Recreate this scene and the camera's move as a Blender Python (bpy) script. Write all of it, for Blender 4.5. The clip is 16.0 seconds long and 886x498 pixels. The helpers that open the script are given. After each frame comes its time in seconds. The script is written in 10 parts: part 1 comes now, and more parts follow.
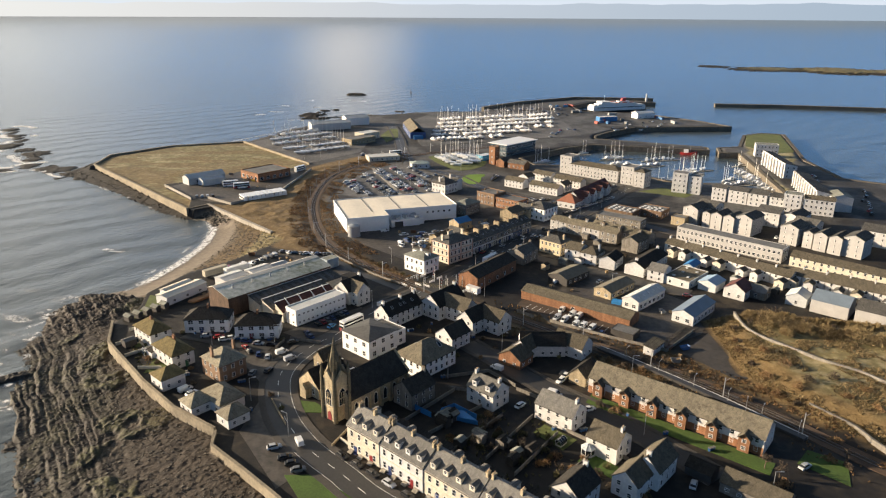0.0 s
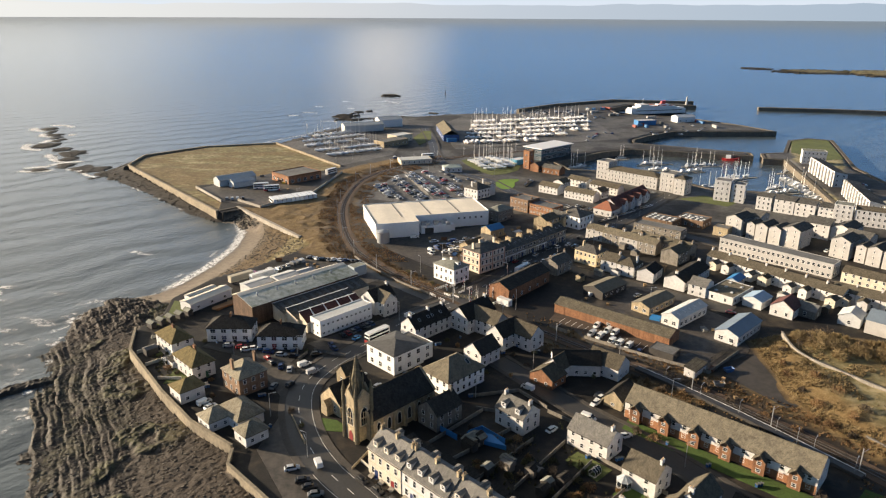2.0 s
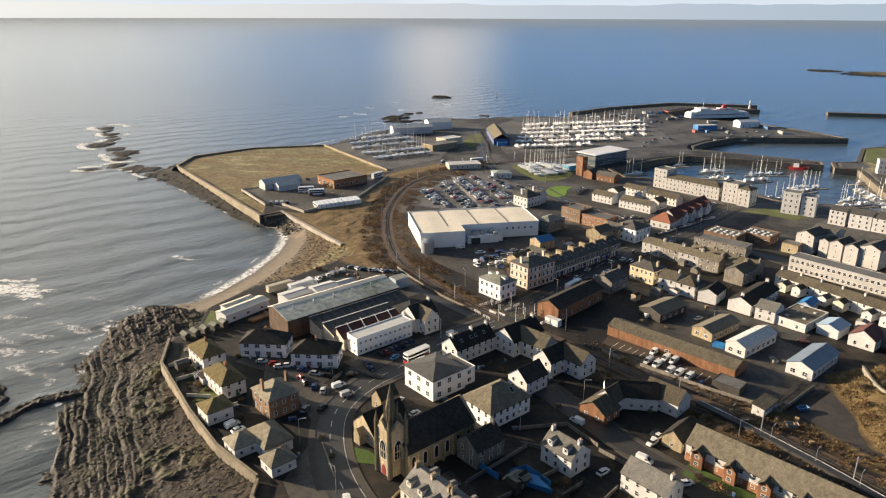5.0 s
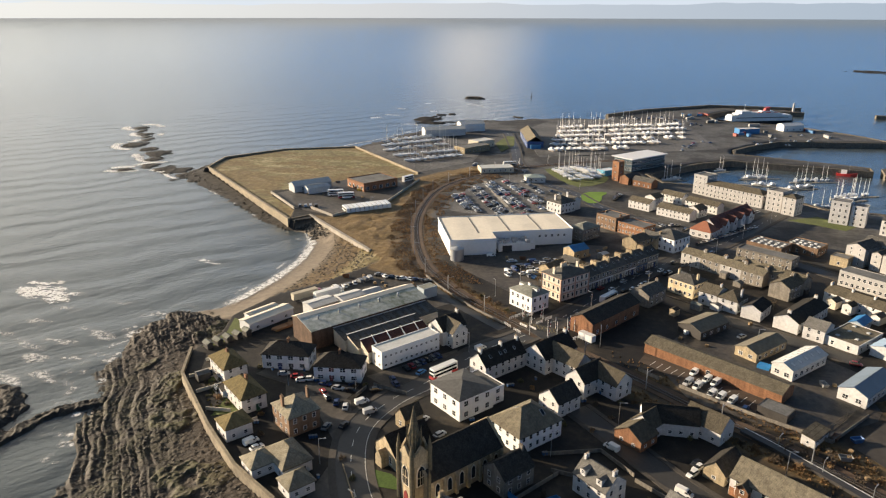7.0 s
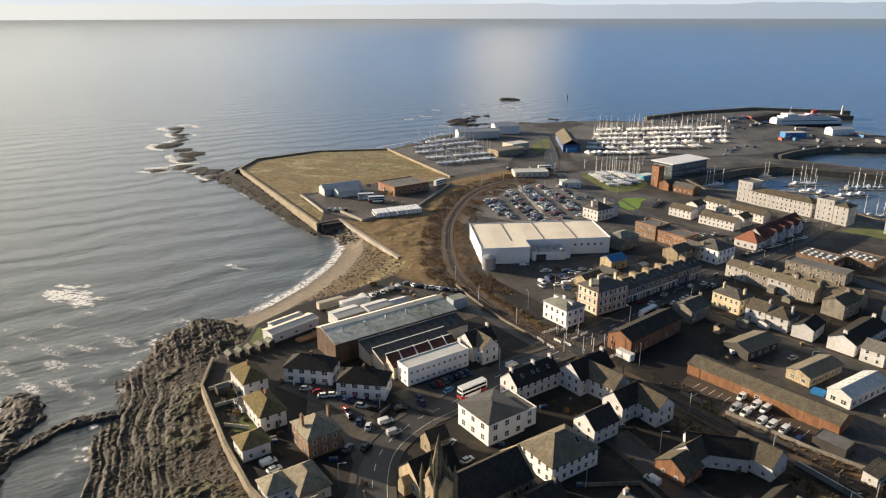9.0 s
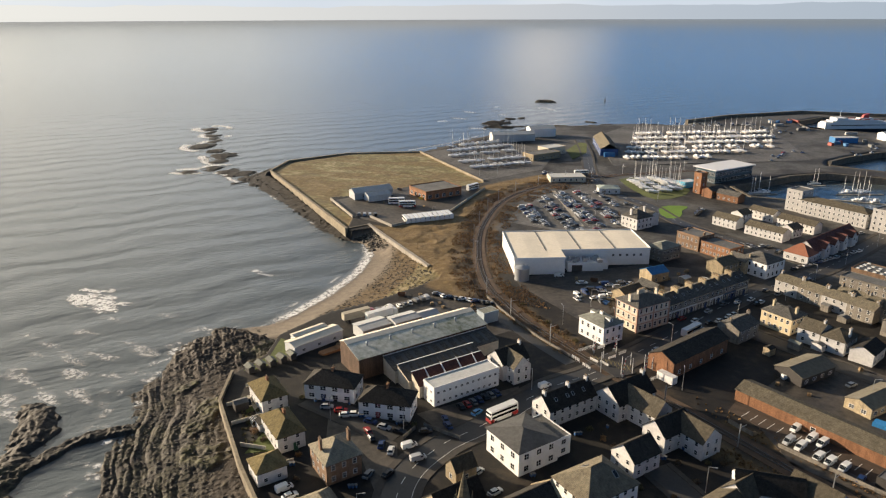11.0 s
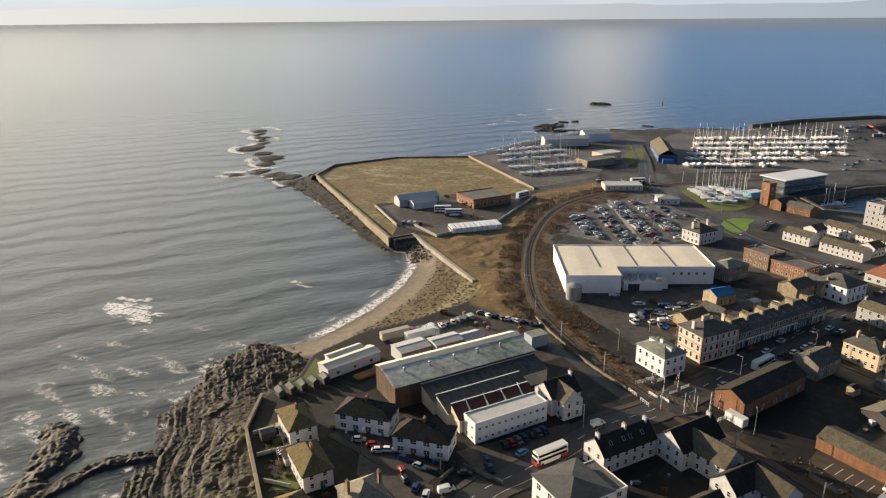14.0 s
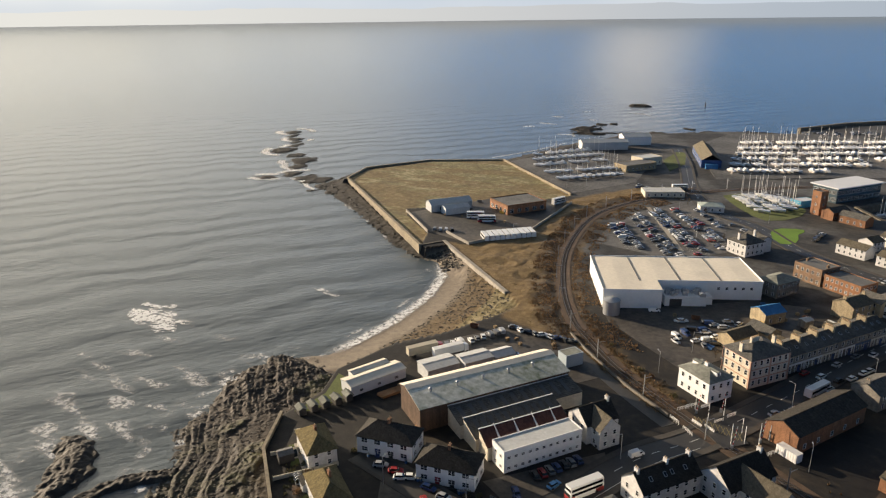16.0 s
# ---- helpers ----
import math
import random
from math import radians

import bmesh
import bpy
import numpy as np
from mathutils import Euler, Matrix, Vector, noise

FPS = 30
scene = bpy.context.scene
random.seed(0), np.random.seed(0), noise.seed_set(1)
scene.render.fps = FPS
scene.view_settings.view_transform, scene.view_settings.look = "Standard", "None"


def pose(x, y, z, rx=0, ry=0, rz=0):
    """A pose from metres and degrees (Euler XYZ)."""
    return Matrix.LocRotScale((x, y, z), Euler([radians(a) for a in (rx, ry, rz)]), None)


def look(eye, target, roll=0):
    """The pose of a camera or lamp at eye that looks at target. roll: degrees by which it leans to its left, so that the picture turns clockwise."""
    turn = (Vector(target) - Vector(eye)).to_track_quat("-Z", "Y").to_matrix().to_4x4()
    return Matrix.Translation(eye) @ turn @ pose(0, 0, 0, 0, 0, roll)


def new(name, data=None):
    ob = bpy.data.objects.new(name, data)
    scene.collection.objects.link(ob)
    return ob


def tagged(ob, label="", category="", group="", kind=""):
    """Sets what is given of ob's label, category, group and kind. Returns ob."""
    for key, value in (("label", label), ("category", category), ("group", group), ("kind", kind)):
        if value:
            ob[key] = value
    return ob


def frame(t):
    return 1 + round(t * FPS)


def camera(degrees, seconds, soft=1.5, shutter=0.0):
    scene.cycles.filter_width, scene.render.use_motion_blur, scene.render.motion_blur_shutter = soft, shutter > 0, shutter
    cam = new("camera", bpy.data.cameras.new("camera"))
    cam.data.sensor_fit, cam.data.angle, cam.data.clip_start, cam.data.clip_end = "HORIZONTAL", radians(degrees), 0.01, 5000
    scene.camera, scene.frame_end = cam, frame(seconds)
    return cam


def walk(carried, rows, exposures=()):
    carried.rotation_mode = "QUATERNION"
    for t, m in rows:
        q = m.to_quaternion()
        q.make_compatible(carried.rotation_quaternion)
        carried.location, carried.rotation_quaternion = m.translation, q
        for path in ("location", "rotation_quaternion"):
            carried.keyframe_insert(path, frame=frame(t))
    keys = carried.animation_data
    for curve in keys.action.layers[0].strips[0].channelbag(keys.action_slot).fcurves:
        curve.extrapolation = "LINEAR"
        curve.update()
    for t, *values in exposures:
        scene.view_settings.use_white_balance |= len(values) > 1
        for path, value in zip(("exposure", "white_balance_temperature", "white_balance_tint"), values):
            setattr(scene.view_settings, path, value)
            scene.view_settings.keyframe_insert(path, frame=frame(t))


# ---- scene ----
cam = camera(65.4, 16.0, soft=1.2)
PATH = [
    (0, (-7.281, 9.052, 120.965), (-7.231, 10.944, 120.318), 0.3),
    (0.5, (-7.019, 11.774, 120.966), (-6.991, 13.666, 120.32), 0.4),
    (1, (-6.651, 14.697, 121.014), (-6.648, 16.59, 120.368), 0.4),
    (1.5, (-6.366, 17.424, 121.084), (-6.387, 19.317, 120.438), 0.3),
    (2, (-6.107, 20.306, 121.132), (-6.152, 22.199, 120.486), 0.3),
    (2.5, (-5.983, 23.239, 121.095), (-6.051, 25.131, 120.448), 0.3),
    (3, (-5.825, 26.052, 121.154), (-5.917, 27.942, 120.507), 0.2),
    (3.5, (-5.572, 28.856, 121.18), (-5.687, 30.745, 120.534), 0.3),
    (4, (-5.512, 31.722, 121.161), (-5.651, 33.61, 120.515), 0.3),
    (6.5, (-5.644, 45.093, 121.784), (-5.898, 46.968, 121.138), 0.1),
    (7, (-5.872, 47.821, 121.898), (-6.149, 49.694, 121.251), 0.1),
    (7.5, (-6.089, 50.8, 121.891), (-6.389, 52.669, 121.245), 0.0),
    (8, (-6.409, 53.792, 121.776), (-6.732, 55.657, 121.13), -0.0),
    (8.5, (-6.691, 57.011, 121.702), (-7.038, 58.872, 121.057), -0.1),
    (9, (-6.918, 60.178, 121.498), (-7.289, 62.034, 120.853), -0.1),
    (11.5, (-9.314, 76.675, 120.833), (-9.802, 78.505, 120.191), -0.3),
    (12, (-9.928, 79.99, 120.765), (-10.439, 81.813, 120.123), -0.4),
    (12.5, (-10.445, 83.215, 120.777), (-10.979, 85.033, 120.135), -0.4),
    (13, (-11.052, 86.193, 120.802), (-11.608, 88.004, 120.161), -0.4),
    (13.5, (-11.724, 89.321, 120.835), (-12.303, 91.125, 120.194), -0.4),
    (14, (-12.418, 92.407, 120.839), (-13.019, 94.203, 120.199), -0.5),
    (14.5, (-13.124, 95.534, 120.846), (-13.75, 97.322, 120.206), -0.5),
    (15, (-13.927, 98.503, 120.893), (-14.574, 100.284, 120.253), -0.6),
    (15.5, (-14.51, 101.527, 120.914), (-15.181, 103.299, 120.275), -0.6),
    (16, (-15.018, 104.782, 120.976), (-15.714, 106.545, 120.337), -0.7),
]
walk(cam, [(t, look(e, a, r)) for t, e, a, r in PATH], ((0.0, 1.26), (8.5, 1.16), (16.0, 0.96)))

# ---- world and sun ----
SUN_AZ, SUN_EL = -76.0, 13.5   # azimuth from +y towards +x, elevation, degrees
sun_dir = Vector((math.sin(radians(SUN_AZ)) * math.cos(radians(SUN_EL)),
                  math.cos(radians(SUN_AZ)) * math.cos(radians(SUN_EL)), math.sin(radians(SUN_EL))))
sun = new("sun", bpy.data.lights.new("sun", "SUN"))
sun.data.energy, sun.data.angle, sun.data.color = 5.0, radians(0.6), (1.0, 0.81, 0.59)
sun.matrix_world = look(sun_dir * 500, (0, 0, 0))

world = bpy.data.worlds.new("sky")
scene.world = world
world.use_nodes = True
wn, wl = world.node_tree.nodes, world.node_tree.links
wn.clear()
w_out = wn.new("ShaderNodeOutputWorld")
w_bg = wn.new("ShaderNodeBackground")
w_bg.inputs["Strength"].default_value = 0.052
w_sky = wn.new("ShaderNodeTexSky")
w_sky.sky_type, w_sky.sun_disc = "NISHITA", False
w_sky.sun_elevation, w_sky.sun_rotation = radians(SUN_EL), radians(SUN_AZ)
w_sky.air_density, w_sky.dust_density, w_sky.ozone_density = 1.2, 0.5, 3.0
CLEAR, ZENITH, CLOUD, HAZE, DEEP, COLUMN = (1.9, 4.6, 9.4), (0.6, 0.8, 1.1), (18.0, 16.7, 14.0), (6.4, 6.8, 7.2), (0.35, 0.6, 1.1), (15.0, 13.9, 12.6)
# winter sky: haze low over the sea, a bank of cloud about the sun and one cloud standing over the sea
w_co = wn.new("ShaderNodeTexCoord").outputs["Generated"]


def w_map(vec, loc=(0, 0, 0), rot=(0, 0, 0), scale=(1, 1, 1)):
    q = wn.new("ShaderNodeMapping")
    q.inputs["Location"].default_value, q.inputs["Rotation"].default_value, q.inputs["Scale"].default_value = loc, rot, scale
    wl.new(vec, q.inputs["Vector"])
    return q.outputs["Vector"]


def w_math(op, a, b):
    q = wn.new("ShaderNodeMath")
    q.operation = op
    for k, val in enumerate((a, b)):
        if isinstance(val, (int, float)):
            q.inputs[k].default_value = val
        else:
            wl.new(val, q.inputs[k])
    return q.outputs[0]


def w_range(val, a, b, lo, hi):
    q = wn.new("ShaderNodeMapRange")
    q.interpolation_type = "SMOOTHSTEP"
    for k, num in zip(("From Min", "From Max", "To Min", "To Max"), (a, b, lo, hi)):
        q.inputs[k].default_value = num
    wl.new(val, q.inputs["Value"])
    return q.outputs["Result"]


def w_over(under, colour, fac):
    q = wn.new("ShaderNodeMixRGB")
    q.inputs["Color2"].default_value = (*colour, 1)
    wl.new(fac, q.inputs["Fac"])
    wl.new(under, q.inputs["Color1"])
    return q.outputs["Color"]


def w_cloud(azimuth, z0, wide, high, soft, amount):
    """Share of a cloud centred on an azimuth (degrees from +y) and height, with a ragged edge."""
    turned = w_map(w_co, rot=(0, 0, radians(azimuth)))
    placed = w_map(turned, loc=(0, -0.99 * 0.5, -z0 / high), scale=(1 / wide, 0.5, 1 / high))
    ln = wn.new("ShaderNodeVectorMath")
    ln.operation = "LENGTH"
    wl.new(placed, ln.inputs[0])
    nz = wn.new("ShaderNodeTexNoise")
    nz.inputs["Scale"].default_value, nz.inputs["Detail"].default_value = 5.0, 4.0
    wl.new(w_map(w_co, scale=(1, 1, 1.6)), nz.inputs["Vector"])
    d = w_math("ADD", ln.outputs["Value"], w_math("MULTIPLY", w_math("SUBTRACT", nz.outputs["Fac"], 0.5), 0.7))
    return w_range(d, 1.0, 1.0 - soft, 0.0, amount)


sepz = wn.new("ShaderNodeSeparateXYZ")
wl.new(w_co, sepz.inputs[0])
col = w_over(w_sky.outputs["Color"], CLEAR, w_range(sepz.outputs["Z"], 0.15, 0.5, 0.85, 0.35))
col = w_over(col, ZENITH, w_range(sepz.outputs["Z"], 0.12, 0.6, 0.0, 0.85))
# no cloud: darker blue added to the unseen sky to deepen the shadows
col = w_over(col, DEEP, w_cloud(120, 0.6, 1.5, 0.72, 0.8, 0.92))
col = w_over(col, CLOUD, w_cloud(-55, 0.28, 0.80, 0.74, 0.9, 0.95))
col = w_over(col, COLUMN, w_cloud(-6, 0.13, 0.12, 0.24, 0.95, 0.8))
col = w_over(col, HAZE, w_range(sepz.outputs["Z"], 0.075, 0.01, 0.0, 0.9))
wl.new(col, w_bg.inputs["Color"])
wl.new(w_bg.outputs["Background"], w_out.inputs["Surface"])

# ---- materials ----
MATS = {}


def nodes_of(name):
    m = bpy.data.materials.new(name)
    m.use_nodes = True
    n, l = m.node_tree.nodes, m.node_tree.links
    return m, n, l, n["Principled BSDF"]


def noise_node(n, l, scale, detail=4.0, rough=0.55, vec=None):
    t = n.new("ShaderNodeTexNoise")
    t.inputs["Scale"].default_value, t.inputs["Detail"].default_value, t.inputs["Roughness"].default_value = scale, detail, rough
    if vec is not None:
        l.new(vec, t.inputs["Vector"])
    return t


def ramp_node(n, l, src, stops):
    r = n.new("ShaderNodeValToRGB")
    e = r.color_ramp.elements
    while len(e) < len(stops):
        e.new(0.5)
    for k, (p, c) in enumerate(stops):
        e[k].position, e[k].color = p, (*c, 1)
    l.new(src, r.inputs["Fac"])
    return r


def bump_node(n, l, src, bsdf, strength, dist):
    b = n.new("ShaderNodeBump")
    b.inputs["Strength"].default_value, b.inputs["Distance"].default_value = strength, dist
    l.new(src, b.inputs["Height"])
    l.new(b.outputs["Normal"], bsdf.inputs["Normal"])
    return b


def surf(name, col, rough=0.8, var=0.25, fine=3.0, coarse=0.25, bump=0.3, dist=0.02, metal=0.0, tint=None, per_object=0.0, spec=0.5):
    """A weathered plain surface: two scales of mottling, fine relief."""
    if name in MATS:
        return MATS[name]
    m, n, l, b = nodes_of(name)
    co = n.new("ShaderNodeNewGeometry").outputs["Position"]
    a, c = noise_node(n, l, fine, 5, 0.6, co), noise_node(n, l, coarse, 4, 0.6, co)
    dark = tuple(x * (1 - var) for x in col)
    light = tuple(min(1, x * (1 + var)) for x in (tint or col))
    mix = n.new("ShaderNodeMath")
    mix.operation = "MULTIPLY_ADD"
    mix.inputs[1].default_value = 0.5
    half = n.new("ShaderNodeMath")
    half.operation, half.inputs[1].default_value = "MULTIPLY", 0.5
    l.new(c.outputs["Fac"], half.inputs[0])
    l.new(a.outputs["Fac"], mix.inputs[0])
    l.new(half.outputs[0], mix.inputs[2])
    r = ramp_node(n, l, mix.outputs[0], [(0.36, dark), (0.64, light)])
    src = r.outputs["Color"]
    if per_object:
        info = n.new("ShaderNodeObjectInfo")
        hsv = n.new("ShaderNodeHueSaturation")
        rr = n.new("ShaderNodeMapRange")
        rr.inputs["To Min"].default_value, rr.inputs["To Max"].default_value = 1 - per_object, 1 + per_object
        l.new(info.outputs["Random"], rr.inputs["Value"])
        l.new(rr.outputs["Result"], hsv.inputs["Value"])
        l.new(src, hsv.inputs["Color"])
        src = hsv.outputs["Color"]
    l.new(src, b.inputs["Base Color"])
    b.inputs["Roughness"].default_value, b.inputs["Metallic"].default_value = rough, metal
    b.inputs["Specular IOR Level"].default_value = spec
    bump_node(n, l, a.outputs["Fac"], b, bump, dist)
    MATS[name] = m
    return m


def courses(name, col, col2, rough, step_z, step_h, dist=0.03, spec=0.4):
    """Bricks, slates or sheets too small to pick apart: courses in height, staggered along the wall, with mottling."""
    if name in MATS:
        return MATS[name]
    m, n, l, b = nodes_of(name)
    tc = n.new("ShaderNodeTexCoord").outputs["Object"]
    sep = n.new("ShaderNodeSeparateXYZ")
    l.new(tc, sep.inputs[0])
    add = n.new("ShaderNodeMath")
    add.operation = "ADD"
    l.new(sep.outputs["X"], add.inputs[0])
    l.new(sep.outputs["Y"], add.inputs[1])
    comb = n.new("ShaderNodeCombineXYZ")
    l.new(add.outputs[0], comb.inputs["X"])
    l.new(sep.outputs["Z"], comb.inputs["Y"])
    br = n.new("ShaderNodeTexBrick")
    br.inputs["Scale"].default_value = 1.0
    br.inputs["Brick Width"].default_value, br.inputs["Row Height"].default_value = step_h, step_z
    br.inputs["Mortar Size"].default_value = 0.012
    br.inputs["Color1"].default_value, br.inputs["Color2"].default_value = (*col, 1), (*col2, 1)
    br.inputs["Mortar"].default_value = (*[x * 0.55 for x in col], 1)
    l.new(comb.outputs[0], br.inputs["Vector"])
    big = noise_node(n, l, 0.35, 5, 0.65, tc)
    rr = ramp_node(n, l, big.outputs["Fac"], [(0.3, (0.72, 0.72, 0.72)), (0.7, (1.15, 1.12, 1.05))])
    mul = n.new("ShaderNodeMixRGB")
    mul.blend_type, mul.inputs["Fac"].default_value = "MULTIPLY", 1.0
    l.new(br.outputs["Color"], mul.inputs["Color1"])
    l.new(rr.outputs["Color"], mul.inputs["Color2"])
    # streaks down the face, and no two buildings quite alike
    run = n.new("ShaderNodeMapping")
    run.inputs["Scale"].default_value = (1.3, 1.3, 0.16)
    l.new(tc, run.inputs["Vector"])
    streak = ramp_node(n, l, noise_node(n, l, 0.9, 4, 0.6, run.outputs["Vector"]).outputs["Fac"], [(0.35, (0.78, 0.77, 0.75)), (0.6, (1.08, 1.08, 1.08))])
    mul2 = n.new("ShaderNodeMixRGB")
    mul2.blend_type, mul2.inputs["Fac"].default_value = "MULTIPLY", 1.0
    l.new(mul.outputs["Color"], mul2.inputs["Color1"])
    l.new(streak.outputs["Color"], mul2.inputs["Color2"])
    info, hsv, span_ = n.new("ShaderNodeObjectInfo"), n.new("ShaderNodeHueSaturation"), n.new("ShaderNodeMapRange")
    span_.inputs["To Min"].default_value, span_.inputs["To Max"].default_value = 0.78, 1.22
    l.new(info.outputs["Random"], span_.inputs["Value"])
    l.new(span_.outputs["Result"], hsv.inputs["Value"])
    l.new(mul2.outputs["Color"], hsv.inputs["Color"])
    l.new(hsv.outputs["Color"], b.inputs["Base Color"])
    b.inputs["Roughness"].default_value = rough
    b.inputs["Specular IOR Level"].default_value = spec
    bump_node(n, l, br.outputs["Fac"], b, -0.4, dist)
    MATS[name] = m
    return m


def glass(name, col=(0.02, 0.025, 0.03), rough=0.08):
    if name in MATS:
        return MATS[name]
    m, n, l, b = nodes_of(name)
    b.inputs["Base Color"].default_value = (*col, 1)
    b.inputs["Roughness"].default_value = rough
    b.inputs["Specular IOR Level"].default_value = 0.7
    MATS[name] = m
    return m


def paint(name, col, rough=0.35, metal=0.0):
    if name in MATS:
        return MATS[name]
    m, n, l, b = nodes_of(name)
    b.inputs["Base Color"].default_value = (*col, 1)
    b.inputs["Roughness"].default_value, b.inputs["Metallic"].default_value = rough, metal
    b.inputs["Coat Weight"].default_value = 0.4
    MATS[name] = m
    return m


WHITE = surf("white_render", (0.54, 0.53, 0.51), 0.85, 0.16, 1.2, 0.15, 0.2)
BRIGHT = surf("fresh_white_render", (0.74, 0.735, 0.72), 0.8, 0.08, 1.2, 0.15, 0.15)
CREAM = surf("cream_render", (0.56, 0.505, 0.40), 0.85, 0.18, 1.2, 0.15, 0.2)
PALE = surf("pale_harling", (0.40, 0.387, 0.365), 0.9, 0.16, 3.0, 0.2, 0.4)
BRICK = courses("red_brick", (0.33, 0.163, 0.085), (0.25, 0.125, 0.068), 0.85, 0.075, 0.225)
SANDSTONE = courses("buff_sandstone", (0.45, 0.37, 0.245), (0.34, 0.285, 0.195), 0.9, 0.35, 0.8)
REDSTONE = courses("red_sandstone", (0.26, 0.17, 0.11), (0.20, 0.13, 0.088), 0.9, 0.3, 0.7)
GREYSTONE = courses("grey_stone", (0.26, 0.24, 0.21), (0.20, 0.185, 0.165), 0.9, 0.3, 0.7)
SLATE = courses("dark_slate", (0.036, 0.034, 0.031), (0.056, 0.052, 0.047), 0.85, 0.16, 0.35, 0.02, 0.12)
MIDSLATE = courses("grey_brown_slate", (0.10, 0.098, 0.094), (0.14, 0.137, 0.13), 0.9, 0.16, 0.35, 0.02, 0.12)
PALESHEET = surf("lichened_sheet", (0.15, 0.135, 0.10), 0.95, 0.25, 0.8, 0.1, 0.3)
# lighter copy of the slate for sun-facing roofs, sunlight and sheen in its colour
GREYSLATE = courses("sunlit_slate", (0.15, 0.147, 0.14), (0.19, 0.186, 0.175), 0.7, 0.16, 0.35, 0.02, 0.3)
OLDSTONE = courses("blackened_sandstone", (0.17, 0.145, 0.095), (0.11, 0.10, 0.07), 0.95, 0.35, 0.8)
TILE = courses("brown_tile", (0.105, 0.094, 0.074), (0.14, 0.125, 0.097), 0.9, 0.2, 0.3, 0.03, 0.1)
DRAB = courses("drab_tile", (0.15, 0.135, 0.105), (0.19, 0.17, 0.13), 0.9, 0.2, 0.3, 0.03, 0.1)
PALETILE = courses("pale_lichened_tile", (0.25, 0.228, 0.175), (0.31, 0.285, 0.225), 0.9, 0.2, 0.3, 0.03, 0.1)
GOLD = courses("lichen_tile", (0.21, 0.17, 0.085), (0.15, 0.125, 0.068), 0.95, 0.2, 0.3, 0.03, 0.1)
MAROON = courses("maroon_tile", (0.14, 0.06, 0.05), (0.11, 0.05, 0.045), 0.8, 0.2, 0.3, 0.03, 0.3)
SHEET = surf("fibre_cement_sheet", (0.21, 0.215, 0.185), 0.9, 0.35, 0.9, 0.12, 0.3, spec=0.15)
SHEETLIGHT = surf("pale_metal_sheet", (0.50, 0.51, 0.50), 0.75, 0.15, 0.9, 0.1, 0.2, spec=0.25)
ROOFFELT = surf("grey_felt", (0.13, 0.13, 0.125), 0.85, 0.35, 1.0, 0.15, 0.3)
ROOFCREAM = surf("cream_membrane", (0.70, 0.64, 0.53), 0.9, 0.10, 0.8, 0.08, 0.15)
CLAD = surf("white_cladding", (0.72, 0.72, 0.71), 0.5, 0.06, 0.8, 0.08, 0.1)
BLUE = surf("blue_sheet", (0.03, 0.16, 0.36), 0.5, 0.2, 0.8, 0.1, 0.2)
CONC = surf("concrete", (0.33, 0.30, 0.25), 0.9, 0.3, 1.0, 0.12, 0.5)
QUAY = courses("quay_stone", (0.17, 0.15, 0.12), (0.12, 0.105, 0.085), 0.9, 0.5, 1.2, 0.06)
SEAWALL = surf("sandstone_wall", (0.25, 0.21, 0.145), 0.9, 0.3, 0.8, 0.1, 0.6, 0.06)
TARMAC = surf("asphalt", (0.042, 0.040, 0.037), 0.55, 0.25, 1.5, 0.06, 0.25, 0.02)
YARD = surf("worn_tarmac", (0.032, 0.029, 0.025), 0.65, 0.5, 0.5, 0.035, 0.3, 0.02, tint=(0.068, 0.058, 0.047))
HARDSTAND = surf("worn_concrete_ground", (0.062, 0.062, 0.062), 0.8, 0.45, 0.4, 0.03, 0.3, 0.02, tint=(0.115, 0.112, 0.107))
PARKSTRIP = surf("rusty_tarmac", (0.065, 0.046, 0.033), 0.85, 0.35, 0.6, 0.06, 0.3, 0.02)
PAVE = surf("paving", (0.062, 0.055, 0.047), 0.85, 0.25, 1.2, 0.1, 0.3)
LAWN = surf("lawn_grass", (0.055, 0.10, 0.015), 0.95, 0.3, 2.0, 0.12, 0.8, 0.08)
BRIGHTLAWN = surf("mown_grass", (0.12, 0.22, 0.02), 0.95, 0.2, 2.0, 0.12, 0.6, 0.05)
ROUGHGRASS = surf("rough_grass", (0.095, 0.115, 0.03), 0.95, 0.35, 1.2, 0.1, 0.8, 0.1)
BALLAST = surf("ballast", (0.085, 0.055, 0.035), 0.95, 0.35, 4.0, 0.3, 0.8, 0.06)
STEEL = paint("rail_steel", (0.30, 0.27, 0.25), 0.35, 0.9)
MARK = surf("road_paint", (0.70, 0.70, 0.66), 0.7, 0.15, 2.0, 0.3)
PANE = glass("window_glass")
FRAME = paint("white_frame", (0.78, 0.77, 0.74), 0.5)
POT = surf("clay_pot", (0.42, 0.30, 0.18), 0.9, 0.25, 3.0, 0.3)
DARK = surf("dark_timber", (0.05, 0.045, 0.04), 0.8, 0.3)
GALV = paint("galvanised", (0.42, 0.43, 0.44), 0.45, 0.7)
TYRE = paint("tyre_rubber", (0.015, 0.015, 0.016), 0.8)

# ---- small builders ----


def mesh_from(bm, name, mats):
    bmesh.ops.recalc_face_normals(bm, faces=bm.faces)
    me = bpy.data.meshes.new(name)
    bm.to_mesh(me)
    bm.free()
    for m in (mats if isinstance(mats, (list, tuple)) else [mats]):
        me.materials.append(m)
    return me


def part(name, bm, material, parent, label="", m=None):
    """One mesh object under a thing or under a part; bm may be a mesh already built."""
    me = bm if isinstance(bm, bpy.types.Mesh) else mesh_from(bm, name, material)
    ob = new(name, me)
    ob.parent = parent
    if m is not None:
        ob.matrix_basis = m
    if label:
        ob["label"] = label
    return ob


